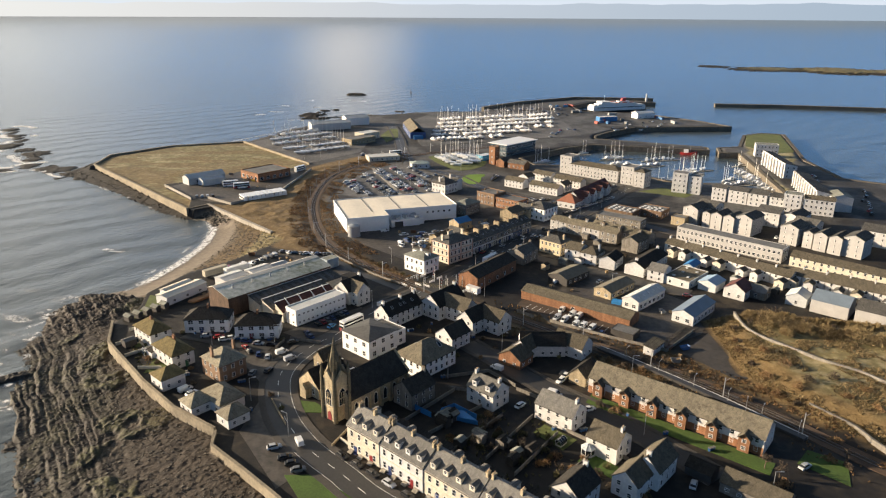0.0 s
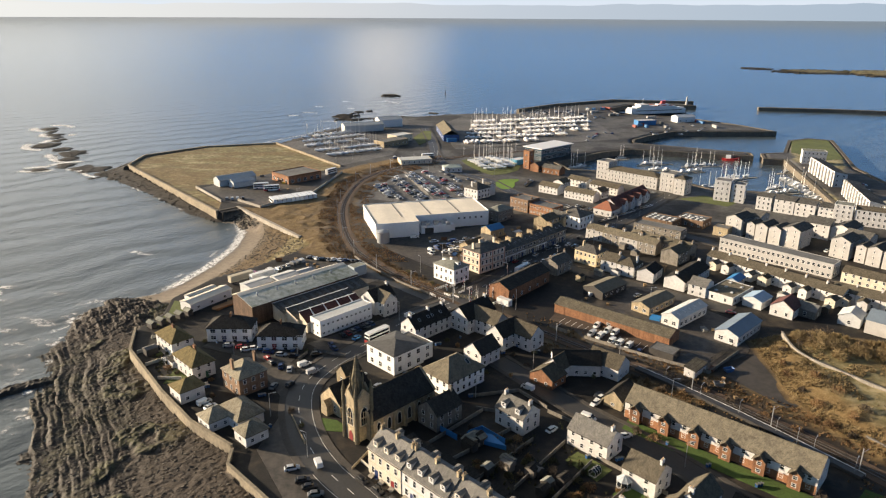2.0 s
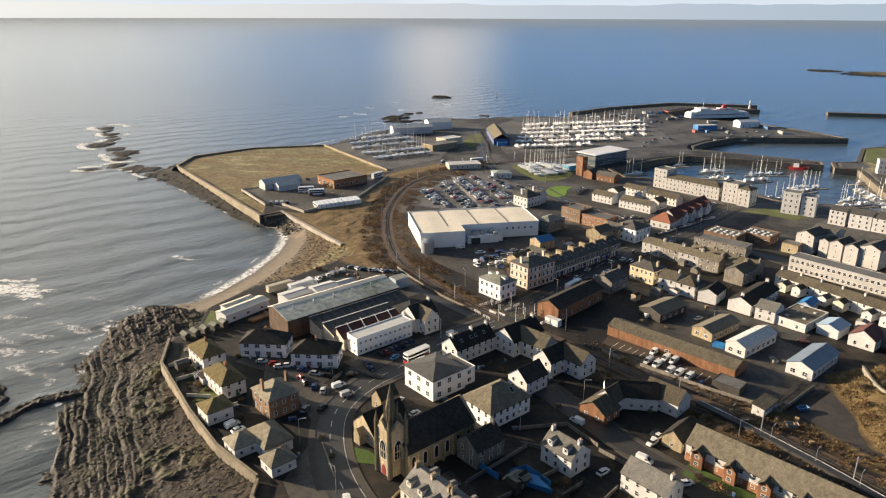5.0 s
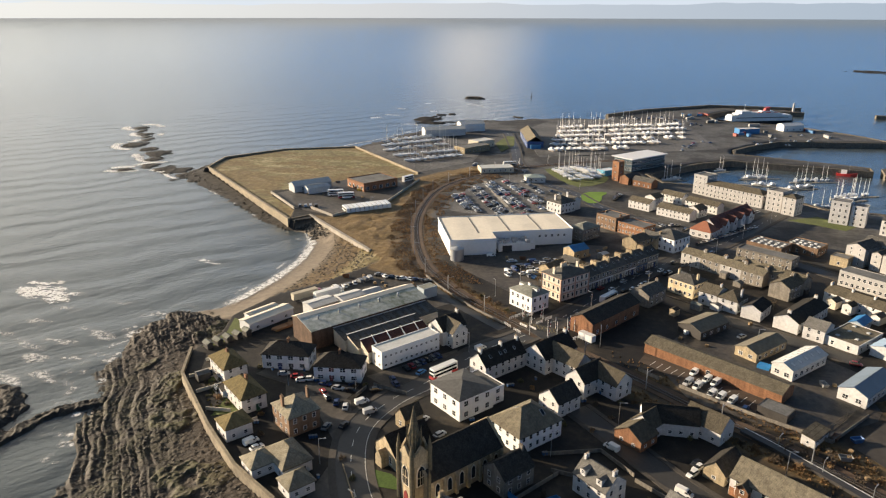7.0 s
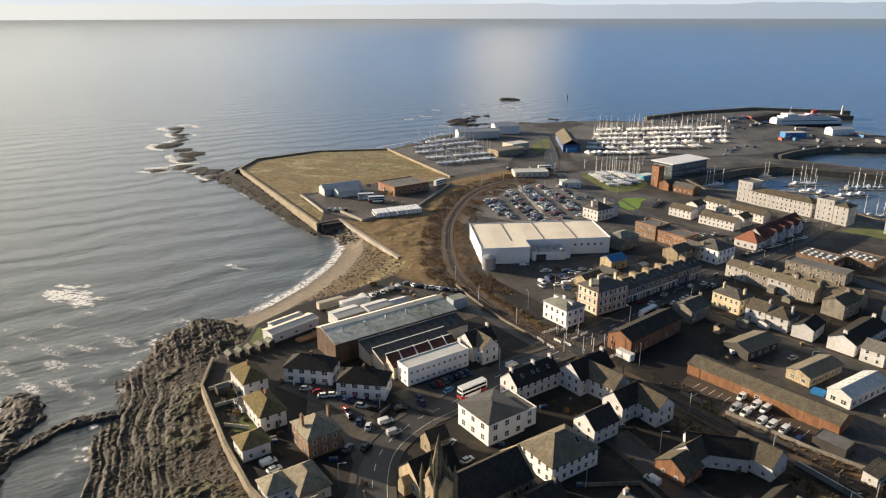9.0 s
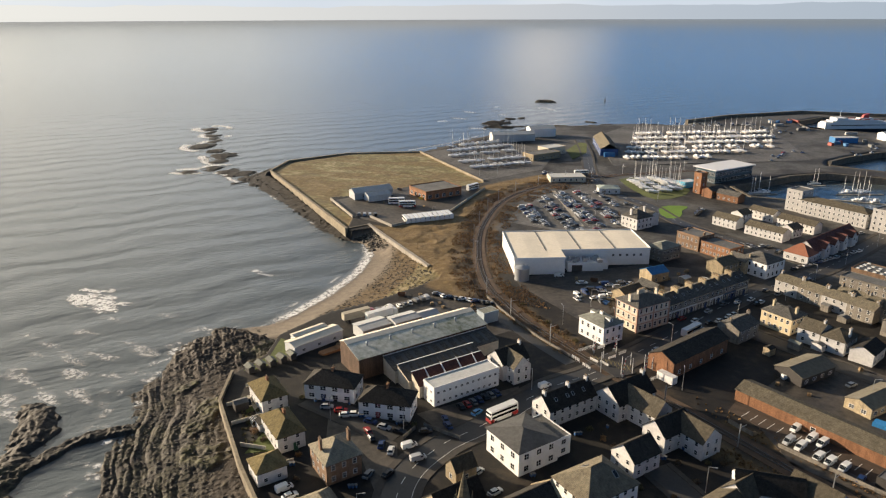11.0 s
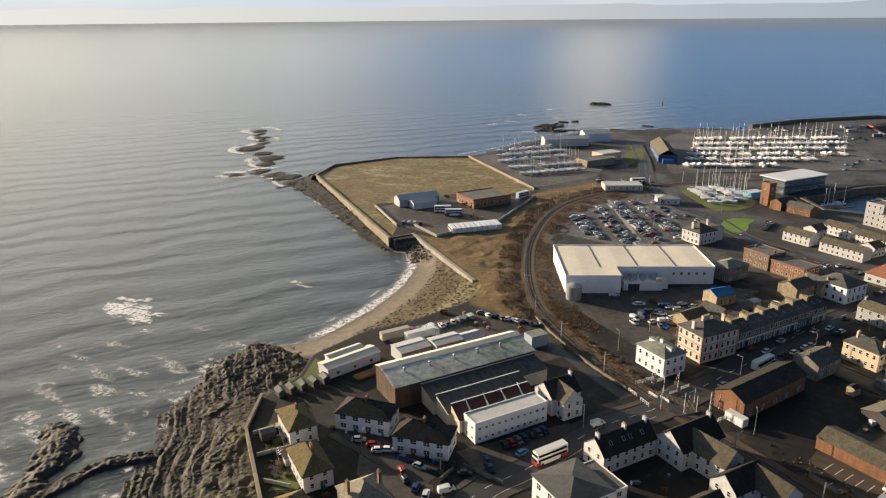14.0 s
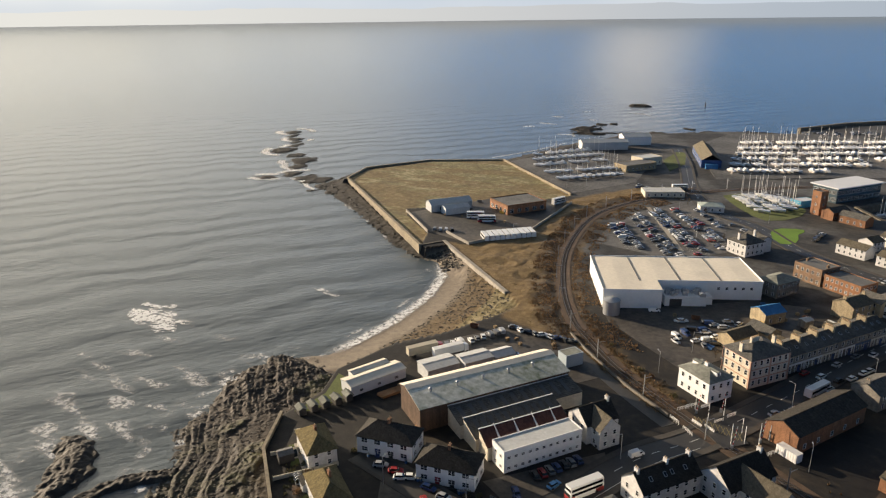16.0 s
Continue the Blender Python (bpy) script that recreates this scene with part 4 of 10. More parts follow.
def side_windows(root, L, W, h, floors, gap, near, wx=1.05, wz=1.35, gables=True, base=0.9, skip=()):
    fh = h / floors
    for side, (run, off, turn) in enumerate(((L, W / 2, 0), (W, L / 2, 90), (L, W / 2, 180), (W, L / 2, 270))):
        if side in skip or (side % 2 and not gables):
            continue
        out = root.matrix_basis.to_3x3() @ Vector((math.sin(radians(turn)), -math.cos(radians(turn)), 0))
        if out.y > 0.45:
            continue
        n = max(1, int((run - 1.2) / gap))
        for k in range(n):
            u = (k + 0.5) / n * (run - 0.8) - (run - 0.8) / 2
            a = radians(turn)
            px, py = u * math.cos(a) + off * math.sin(a), u * math.sin(a) - off * math.cos(a)
            for f in range(floors):
                put_window(root, px, py, f * fh + min(base, fh * 0.35), turn, wx, min(wz, fh * 0.55), near)


def gable_walls(bm, L, W, h, rise, z0=-1.2):
    x, y = L / 2, W / 2
    prof = [(-y, z0), (y, z0), (y, h), (0, h + rise), (-y, h)]
    a, b = [bm.verts.new((-x, p, q)) for p, q in prof], [bm.verts.new((x, p, q)) for p, q in prof]
    bm.faces.new(a[::-1])
    bm.faces.new(b)
    for k in range(5):
        bm.faces.new((a[k], a[(k + 1) % 5], b[(k + 1) % 5], b[k]))


def gable_roof(bm, L, W, h, rise, over=0.35, thick=0.16, lift=0.16):
    s = rise / (W / 2)
    x, y = L / 2 + over * 0.6, W / 2 + over
    ze, zr = h - over * s + lift, h + rise + lift
    add_slab(bm, [(-x, -y, ze), (x, -y, ze), (x, 0, zr), (-x, 0, zr)], thick)
    add_slab(bm, [(x, y, ze), (-x, y, ze), (-x, 0, zr), (x, 0, zr)], thick)
    add_box(bm, -x, x, -0.14, 0.14, zr - 0.08, zr + 0.07)


def hip_roof(bm, L, W, h, rise, over=0.4, thick=0.16, lift=0.14):
    turned = W > L
    if turned:
        L, W = W, L
    x, y = L / 2 + over, W / 2 + over
    s = rise / (W / 2)
    ze, zr, r = h - over * s * 0.5 + lift, h + rise + lift, max(0.25, (L - W) / 2)
    quads = [[(-x, -y, ze), (x, -y, ze), (r, 0, zr), (-r, 0, zr)], [(x, y, ze), (-x, y, ze), (-r, 0, zr), (r, 0, zr)],
             [(x, -y, ze), (x, y, ze), (r, 0, zr)], [(-x, y, ze), (-x, -y, ze), (-r, 0, zr)]]
    for q in quads:
        add_slab(bm, [(-b, a, c) for a, b, c in q] if turned else q, thick)
    if turned:
        add_box(bm, -0.13, 0.13, -r, r, zr - 0.08, zr + 0.06)
    else:
        add_box(bm, -r, r, -0.13, 0.13, zr - 0.08, zr + 0.06)


def flat_roof(bm, L, W, h, lip=0.45):
    x, y = L / 2, W / 2
    add_box(bm, -x + 0.3, x - 0.3, -y + 0.3, y - 0.3, h - 0.1, h + 0.12)


def parapet(bm, L, W, h, lip=0.5):
    x, y, t = L / 2 + 0.06, W / 2 + 0.06, 0.3
    for a in ((-x, x, -y, -y + t), (-x, x, y - t, y), (-x, -x + t, -y + t, y - t), (x - t, x, -y + t, y - t)):
        add_box(bm, *a, h - 0.4, h + lip)


STACKS = {}


def chimney(root, x, y, z, mat, turn=0, size=(0.65, 1.3), tall=1.15):
    key = (mat.name, size, tall)
    if key not in STACKS:
        bm = bmesh.new()
        add_box(bm, -size[0] / 2, size[0] / 2, -size[1] / 2, size[1] / 2, -2.2, tall)
        add_box(bm, -size[0] / 2 - 0.08, size[0] / 2 + 0.08, -size[1] / 2 - 0.08, size[1] / 2 + 0.08, tall - 0.18, tall + 0.02)
        b2 = bmesh.new()
        n = max(2, int(size[1] / 0.45))
        for k in range(n):
            add_cyl(b2, 0.15, 0.12, tall + 0.02, tall + 0.55, 8, 0, (k + 0.5) / n * size[1] - size[1] / 2)
        STACKS[key] = (mesh_from(bm, "chimney", mat), mesh_from(b2, "chimney_pots", POT))
    ob = part("chimney", STACKS[key][0], None, root, m=pose(x, y, z, 0, 0, turn))
    if root.location.y > 345:
        part("chimney_pots", STACKS[key][1], None, ob, "clay chimney pots")["kind"] = "stuff"
        return
    if "pot" not in STACKS:
        b2 = bmesh.new()
        add_cyl(b2, 0.15, 0.12, 0, 0.55, 8)
        STACKS["pot"] = mesh_from(b2, "chimney_pot", POT)
    n = max(2, int(size[1] / 0.45))
    for k in range(n):
        part("chimney_pot", STACKS["pot"], None, ob, m=pose(0, (k + 0.5) / n * size[1] - size[1] / 2, tall + 0.02))


def dormer(root, x, y, z, side, wall, roofm, near, w=1.7, d=2.4, h=1.5):
    bm = bmesh.new()
    add_box(bm, -w / 2, w / 2, -d / 2, d / 2, -0.8, h)
    prof = [(-w / 2 - 0.2, h), (w / 2 + 0.2, h), (0, h + 0.28)]
    a, b = [bm.verts.new((p, -d / 2 - 0.2, q)) for p, q in prof], [bm.verts.new((p, d / 2 + 1.0, q)) for p, q in prof]
    for f in (a, b[::-1], (a[0], b[0], b[1], a[1]), (a[1], b[1], b[2], a[2]), (a[2], b[2], b[0], a[0])):
        bm.faces.new(f).material_index = 1
    ob = part("dormer", mesh_from(bm, "dormer", [wall, roofm]), None, root, m=pose(x, y, z, 0, 0, 0 if side < 0 else 180))
    me, _ = window_mesh(0.95, 1.05, True)
    part("window", me, None, ob, m=pose(0, -d / 2, 0.2))


DOORS = {}


def door(root, x, y, turn, col):
    if col not in DOORS:
        bm = bmesh.new()
        add_box(bm, -0.5, 0.5, -0.05, 0.05, 0, 2.05)
        add_box(bm, -0.6, -0.5, -0.09, 0.06, 0, 2.15)
        add_box(bm, 0.5, 0.6, -0.09, 0.06, 0, 2.15)
        add_box(bm, -0.5, 0.5, -0.09, 0.06, 2.05, 2.15)
        add_box(bm, -0.75, 0.75, -0.7, 0.0, -0.3, 0.0)
        DOORS[col] = mesh_from(bm, "door", paint("door_%d" % len(DOORS), col, 0.4))
    part("door", DOORS[col], None, root, m=pose(x, y, 0.06, 0, 0, turn))


def house(name, x, y, rot, L, W, h, roof, rise, wall, roofm, label, category="house", floors=2, gap=2.8, chims=(), dormers=(0, 0), group="", z=GROUND, over=0.35,
          wx=1.15, wz=1.55, gables=True, doors=(), chim_mat=None, skip=(), win=True):
    """A building on its plan rectangle; roof gable, hip or flat, ridge along its length. chims: places along the ridge, -1 to 1."""
    if y > 290 and roof == "gable" and name != "market_hall":
        rise = min(rise, W * 0.25)
    gables = gables and (y < 290 or roof != "gable" or "flats" in name)
    # distant slate swapped for a paler one: sun and haze put into its colour
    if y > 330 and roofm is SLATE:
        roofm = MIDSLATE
    root = new(name)
    root.matrix_basis = pose(x, y, z, 0, 0, rot)
    tagged(root, label, category, group)
    near = y < 235
    bm = bmesh.new()
    if roof == "gable":
        gable_walls(bm, L, W, h, rise)
    elif roof == "mono":
        prof = [(-W / 2, -1.2), (W / 2, -1.2), (W / 2, h + rise), (-W / 2, h)]
        a, b = [bm.verts.new((-L / 2, p, q)) for p, q in prof], [bm.verts.new((L / 2, p, q)) for p, q in prof]
        bm.faces.new(a[::-1])
        bm.faces.new(b)
        for k in range(4):
            bm.faces.new((a[k], a[(k + 1) % 4], b[(k + 1) % 4], b[k]))
    else:
        add_box(bm, -L / 2, L / 2, -W / 2, W / 2, -1.2, h)
    part("wall", bm, wall, root)
    bm = bmesh.new()
    if roof == "gable":
        gable_roof(bm, L, W, h, rise, over)
    elif roof == "hip":
        hip_roof(bm, L, W, h, rise)
    elif roof == "mono":
        add_slab(bm, [(-L / 2 - 0.2, -W / 2 - 0.3, h + 0.1), (L / 2 + 0.2, -W / 2 - 0.3, h + 0.1), (L / 2 + 0.2, W / 2 + 0.4, h + rise + 0.2), (-L / 2 - 0.2, W / 2 + 0.4, h + rise + 0.2)], 0.16)
    else:
        flat_roof(bm, L, W, h)
        b2 = bmesh.new()
        parapet(b2, L, W, h, rise)
        part("parapet", b2, wall, root)
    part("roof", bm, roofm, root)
    if win:
        side_windows(root, L, W, h, floors, gap, near, wx, wz, gables, skip=skip)
    for c in chims:
        chimney(root, c * (L / 2 - 0.5), 0, h + (rise if roof != "flat" else 0), chim_mat or (wall if wall is not BRICK else GREYSTONE))
    for side, n in ((-1, dormers[0]), (1, dormers[1])):
        for k in range(n):
            dormer(root, (k + 0.5) / n * L - L / 2, side * W * 0.30, h + rise * 0.28, side, wall, roofm, near)
    for side, u, col in doors:
        turn = (0, 90, 180, 270)[side]
        a = radians(turn)
        off = W / 2 if side % 2 == 0 else L / 2
        door(root, u * math.cos(a) + off * math.sin(a), u * math.sin(a) - off * math.cos(a), turn, col)
    if roof != "flat" and near:
        for s in (-1, 1):
            bm = bmesh.new()
            yy = s * (W / 2 + over * 0.9)
            add_box(bm, -L / 2, L / 2, min(yy, yy + s * 0.12), max(yy, yy + s * 0.12), h - 0.28, h - 0.14)
            part("gutter", bm, DARK, root)
    return root


def rooflight(root, x, y, z, tilt, w=0.9, d=1.3, label="small rooflight", material=None):
    """A framed pane lying on a roof slope; tilt in degrees about the ridge's direction."""
    bm = bmesh.new()
    for b in ((-w / 2, w / 2, -d / 2, -d / 2 + 0.1), (-w / 2, w / 2, d / 2 - 0.1, d / 2), (-w / 2, -w / 2 + 0.1, -d / 2 + 0.1, d / 2 - 0.1), (w / 2 - 0.1, w / 2, -d / 2 + 0.1, d / 2 - 0.1)):
        add_box(bm, *b, 0, 0.16)
    fr = part("rooflight_frame", bm, GALV, root, label, pose(x, y, z, tilt, 0, 0))
    bm = bmesh.new()
    add_box(bm, -w / 2 + 0.1, w / 2 - 0.1, -d / 2 + 0.1, d / 2 - 0.1, 0.02, 0.11)
    part("pane", bm, material or PANE, fr)


G, GC = 46.5, -43.5
RED, NAVY, BLACK, GREEN = (0.25, 0.03, 0.03), (0.03, 0.05, 0.14), (0.02, 0.02, 0.02), (0.03, 0.10, 0.05)
# gardens and houses by the sea wall
house("semi_detached_house", -91, 255, 2, 16.5, 9, 5.4, "hip", 3.2, BRIGHT, SLATE, "white rendered pair of houses with dark hipped roof", chims=(0,), chim_mat=BRICK, doors=((0, -2, NAVY), (0, 2, BLACK)), group="houses by the shore", gap=3.6, wx=1.9, wz=1.6)
house("semi_detached_house", -70.8, 249.3, 2, 16, 9, 5.4, "hip", 3.2, BRIGHT, SLATE, "white rendered pair of houses with dark hipped roof", chims=(0,), chim_mat=BRICK, doors=((0, -2, RED), (0, 2, BLACK)), group="houses by the shore", gap=3.6, wx=1.9, wz=1.6)
house("house", -109, 245, G, 8, 13, 5.2, "hip", 3.0, WHITE, GOLD, "white house with lichen-gold hipped roof by the sea wall", chims=(0,), chim_mat=BRICK, group="houses by the shore")
house("house", -95.8, 228.6, G, 8, 14, 5.2, "hip", 3.0, WHITE, GOLD, "white house with lichen-gold hipped roof by the sea wall", chims=(0.2,), chim_mat=BRICK, doors=((0, 1, GREEN),), group="houses by the shore")
house("cottage", -92, 212, G, 8, 7.5, 4.2, "hip", 2.2, WHITE, GOLD, "small white cottage with half-gold hipped roof", floors=1, wz=1.2, group="houses by the shore")
house("house", -75.4, 218.7, G, 10, 11, 6.4, "hip", 3.6, REDSTONE, PALETILE, "brown stone house with steep pale tiled hipped roof", chims=(-0.9, 0.9), gap=2.6, group="houses by the shore")
house("bungalow", -71, 199.5, G, 8.5, 12, 3.6, "hip", 3.0, WHITE, PALETILE, "low white bungalow with pale tiled hipped roof", floors=1, wz=1.2, group="houses by the shore")
house("bungalow", -78, 196.5, G, 7, 7, 3.4, "hip", 2.4, WHITE, PALETILE, "low white bungalow wing with pale tiled hipped roof", floors=1, wz=1.2, group="houses by the shore")
house("bungalow", -65, 189.7, G, 7.2, 6.5, 3.4, "hip", 2.4, WHITE, PALETILE, "low white bungalow with pale tiled hipped roof", floors=1, wz=1.2, group="houses by the shore")
for k in range(5):
    house("garden_shed", -125 + 2.4 * k, 262 + 3.1 * k, -38 + 4 * (k % 2), 3.6, 2.2, 2.1, "gable", 0.6, DARK, SHEET, "small dark shed with grey sheet roof", "shed", 1, win=False, group="row of sheds")
house("warehouse", -112, 286.4, 58, 21, 6.6, 3.6, "gable", 0.7, CLAD, ROOFCREAM, "low white box warehouse with cream roof", "warehouse", 1, 5, wx=1.4, wz=1.0)
house("warehouse", -115.6, 289.6, 58, 14, 3.0, 4.0, "gable", 0.3, CLAD, ROOFCREAM, "white strip store beside the warehouse", "warehouse", 1, win=False)
house("store", -94.5, 300.5, 50, 12, 8, 4.0, "gable", 0.6, SHEETLIGHT, SHEETLIGHT, "grey metal store with flat roof", "store", 1, win=False, group="factory stores")
house("store", -84, 308, 48, 11, 7, 4.6, "gable", 0.6, SHEETLIGHT, SHEETLIGHT, "grey metal store with low roof", "store", 1, win=False, group="factory stores")
house("store", -76.5, 315, 48, 8, 6, 4.0, "gable", 0.9, SHEETLIGHT, SHEETLIGHT, "pale metal store with low roof", "store", 1, win=False, group="factory stores")
house("store", -53.5, 322.5, G, 7, 5, 4.6, "flat", 0.1, surf("pale_blue_clad", (0.36, 0.42, 0.46), 0.5, 0.08), SHEET, "pale blue metal box store", "store", 1, win=False)
# houses between church and crossing
house("hotel_block", -27.8, 236.9, G, 13.6, 14.4, 7.2, "hip", 1.7, BRIGHT, surf("dark_grey_felt", (0.085, 0.084, 0.08), 0.85, 0.3, 1.0, 0.15, 0.3), "white two-storey block with low grey hipped roof", "building", 2, 3.4, wx=1.6, wz=1.8)
house("hotel_block", -21.2, 243.8, G, 5.2, 12.5, 5.6, "flat", 0.3, BRIGHT, GREYSLATE, "lower white flat-roofed wing of the block", "building", 2, 2.6, wx=1.6, wz=1.5)
slates = house("house", -18.2, 261.3, G, 18.5, 8.2, 5.6, "gable", 3.6, WHITE, SLATE, "white gabled house with skylights in dark slate roof", chims=(-0.95, 0.1, 0.95), group="houses by the crossing")
house("house", -0.2, 268.9, 47.5, 16, 9.8, 5.8, "gable", 4.2, WHITE, SLATE, "white gabled house with steep dark roof", chims=(0.9,), group="houses by the crossing")
house("house", 5.6, 263.4, -38, 13, 8, 5.6, "gable", 3.6, WHITE, TILE, "white gabled wing with brown roof", group="houses by the crossing")
house("house", 11.6, 253.3, G, 12, 8, 5.4, "gable", 3.6, WHITE, SLATE, "white gabled flats with black slate roof", group="houses by the crossing")
house("house", 19.2, 252.4, GC, 10.5, 8, 5.4, "gable", 3.4, WHITE, TILE, "white gabled flats with brown roof", group="houses by the crossing")
house("house", 2.6, 239.6, G, 10, 8.2, 5.0, "gable", 3.4, WHITE, SLATE, "white gabled house with dark roof", group="houses by the crossing")
villa = house("villa", -7.5, 223.3, 45, 16.6, 13, 5.6, "hip", 4.4, BRIGHT, DRAB, "white villa with broad brown hipped roof", "villa", 2, 2.5, chims=())
house("house", 12.1, 199.6, GC, 10.5, 8, 5.4, "gable", 3.2, WHITE, GREYSLATE, "white house with two dormers in its grey roof", dormers=(2, 0), chims=(-0.95, 0.95))
house("cottage", -11, 200.5, G, 10.5, 8, 5.6, "gable", 3.2, GREYSTONE, SLATE, "dark stone cottage behind the church", chims=(0.9,))
house("bungalow", 24.2, 225, 48, 8, 9, 3.4, "gable", 2.8, BRICK, TILE, "low brick bungalow with brown roof", floors=1, wz=1.1, group="sheltered bungalows")
house("bungalow", 34.5, 233, -2, 16, 8, 4.4, "gable", 3.4, WHITE, SLATE, "white gabled bungalow with dark roof", floors=1, wz=1.1, group="sheltered bungalows")
house("bungalow", 45.5, 232.5, -40, 12, 8, 4.4, "gable", 3.4, WHITE, TILE, "white gabled bungalow with brown roof", floors=1, wz=1.1, group="sheltered bungalows")
house("bungalow", 28.4, 230.4, 48, 8, 7, 4.2, "gable", 3.2, WHITE, TILE, "white gabled bungalow end", floors=1, wz=1.1, group="sheltered bungalows")
house("house", 33.0, 188.5, GC, 13, 8, 5.2, "gable", 3.0, WHITE, GREYSLATE, "white two-storey house with grey roof", chims=(0.9,), group="houses by the lawn")
house("house", 43.5, 172.5, GC, 9.5, 8.4, 5.2, "gable", 3.2, WHITE, TILE, "white house with brown roof and bay", chims=(0.9,), group="houses by the lawn")
house("house", 53, 161.5, G, 11, 7.2, 5.6, "gable", 3.4, WHITE, TILE, "white tall house with brown roof", chims=(-0.9,), group="houses by the lawn")
house("house", 45.5, 156, G, 9, 7, 5.0, "gable", 3.0, WHITE, TILE, "white house with brown roof", group="houses by the lawn")
house("house", 30, 152, G, 10, 8, 5.4, "gable", 3.2, WHITE, SLATE, "white house with dark roof", chims=(0.9,), group="houses by the lawn")
house("garage", 66, 162, GC, 7, 5.5, 2.6, "gable", 1.6, DARK, SLATE, "dark timber garage by the drive", "garage", 1, win=False)
house("cottage", 76, 152, GC, 16, 7, 3.2, "gable", 2.4, GREYSTONE, TILE, "low stone cottage with grey roof", floors=1, wz=1.0)
house("cottage", 45.6, 213, 50, 10, 6, 3.4, "gable", 2.8, SANDSTONE, SLATE, "low buff stone block at the end of the row", floors=1, wz=1.0)
house("platform_hut", 75.5, 233, 47, 9, 3.8, 2.7, "mono", 0.5, WHITE, TILE, "small white hut beside the railway", "hut", 1, 3, wx=0.9, wz=0.9)
# long housing row with brick gablets
row = house("housing_row", 68.8, 190.8, -41, 54, 10, 5.4, "gable", 3.6, WHITE, DRAB, "long white housing row with brown tiled roof and brick porches", "terrace", 2, 3.2, chims=())
bm = bmesh.new()
add_box(bm, -26.9, 26.9, -5.035, -4.95, -1, 2.5)
part("brick_base", bm, BRICK, row, "red brick lower storey facing")
for k in range(6):
    bm = bmesh.new()
    gable_walls(bm, 4.0, 3.2, 4.6, 1.5)
    p = part("porch", bm, BRICK, row, "red brick gabled porch bay", pose(-23 + 9.0 * k, -4.5, 0, 0, 0, 90))
    bm = bmesh.new()
    gable_roof(bm, 5.0, 3.2, 4.6, 1.5, 0.3)
    part("roof", bm, TILE, p)
    me, _ = window_mesh(1.2, 1.2, True)
    part("window", me, None, p, m=pose(-2.0, 0, 3.0, 0, 0, -90))
    part("window", me, None, p, m=pose(-2.0, 0, 0.8, 0, 0, -90))
# seafront terrace in three blocks
for cx, cy, L, h, nd in ((-21.2, 174.4, 13, 7.8, 3), (-10.6, 164.6, 16, 7.6, 4), (1.8, 153.2, 17, 7.4, 4), (15, 141, 18, 7.4, 4)):
    blk = house("terrace_house", cx, cy, GC, L - 0.1, 10, h, "gable", 3.8, WHITE if L == 16 else CREAM, GREYSLATE, "cream terrace houses with dormers in a slate roof", "terrace", 2, 2.6, chims=(-1, 0.0, 1), dormers=(nd, 2),
                group="seafront terrace", wz=1.9, doors=((0, -L / 4, NAVY), (0, L / 4, RED)), chim_mat=SANDSTONE)
    bm = bmesh.new()
    add_box(bm, -L / 2 + 0.06, L / 2 - 0.06, -5.16, -4.9, h * 0.49, h * 0.49 + 0.25)
    add_box(bm, -L / 2 + 0.06, L / 2 - 0.06, -5.3, -4.9, h - 0.32, h - 0.02)
    part("cornice", bm, CREAM, blk)
    for k in range(int(L // 4)):
        u = -L / 2 + 2 + k * 4
        bm = bmesh.new()
        for j in range(3):
            add_box(bm, u - 0.8, u + 0.8, -5.3 - 0.35 * (3 - j), -5.02, -0.2, 0.18 * (j + 1))
        part("front_steps", bm, CONC, blk, "pale stone front steps")
    for u in (-L / 4, L / 5):
        wing = bmesh.new()
        add_box(wing, u - 2, u + 2, 4.9, 10, -1, h * 0.62)
        w = part("rear_wing", wing, GREYSTONE, blk, "grey rear wing")
        rf = bmesh.new()
        add_slab(rf, [(u - 2.2, 4.9, h * 0.62 + 0.9), (u + 2.2, 4.9, h * 0.62 + 0.05), (u + 2.2, 10.2, h * 0.62 + 0.05), (u - 2.2, 10.2, h * 0.62 + 0.9)], 0.14)
        part("wing_roof", rf, SLATE, blk)
# yards by the railway
house("red_warehouse", 21.5, 306.5, 51, 32, 10.2, 5.8, "gable", 2.5, BRICK, SLATE, "red brick gabled warehouse with dark roof", "warehouse", 1, 6, wx=1.2, wz=1.6)
house("stone_store", 41, 331, 50, 13, 9, 5.5, "gable", 3.0, GREYSTONE, SLATE, "grey stone store with chimneys", "store", 2, 3, chims=(-1, 1))
house("brick_shed", 55.6, 270.3, -39, 49, 9.2, 3.8, "gable", 1.6, BRICK, DRAB, "long low red brick shed with brown sheet roof", "shed", 1, 40, gables=False, wx=1.5, wz=1.6)
house("unit", 58.7, 304.7, 43, 17.4, 10.2, 3.4, "gable", 1.7, DARK, PALESHEET, "dark workshop unit with lichened roof", "workshop", 1, 3.5, wx=1.6, wz=1.4, group="workshop units")
house("unit", 75.7, 289, 43, 19, 8.4, 3.4, "gable", 1.5, SANDSTONE, PALESHEET, "tan workshop unit with lichened roof", "workshop", 1, 3.5, wx=1.6, wz=1.4, group="workshop units")
pale_unit = house("unit", 85.2, 277.5, 43, 21.5, 7.6, 4.0, "gable", 1.6, WHITE, SHEETLIGHT, "white workshop unit with pale roof", "workshop", 1, 3.0, wx=1.8, wz=1.6, group="workshop units")
house("unit", 101.4, 263.5, 46, 21, 8.8, 4.0, "gable", 1.8, WHITE, surf("blue_grey_sheet", (0.16, 0.20, 0.24), 0.5, 0.15), "white workshop unit with blue-grey roof", "workshop", 1, 3.0, wx=1.8, wz=1.6, group="workshop units")
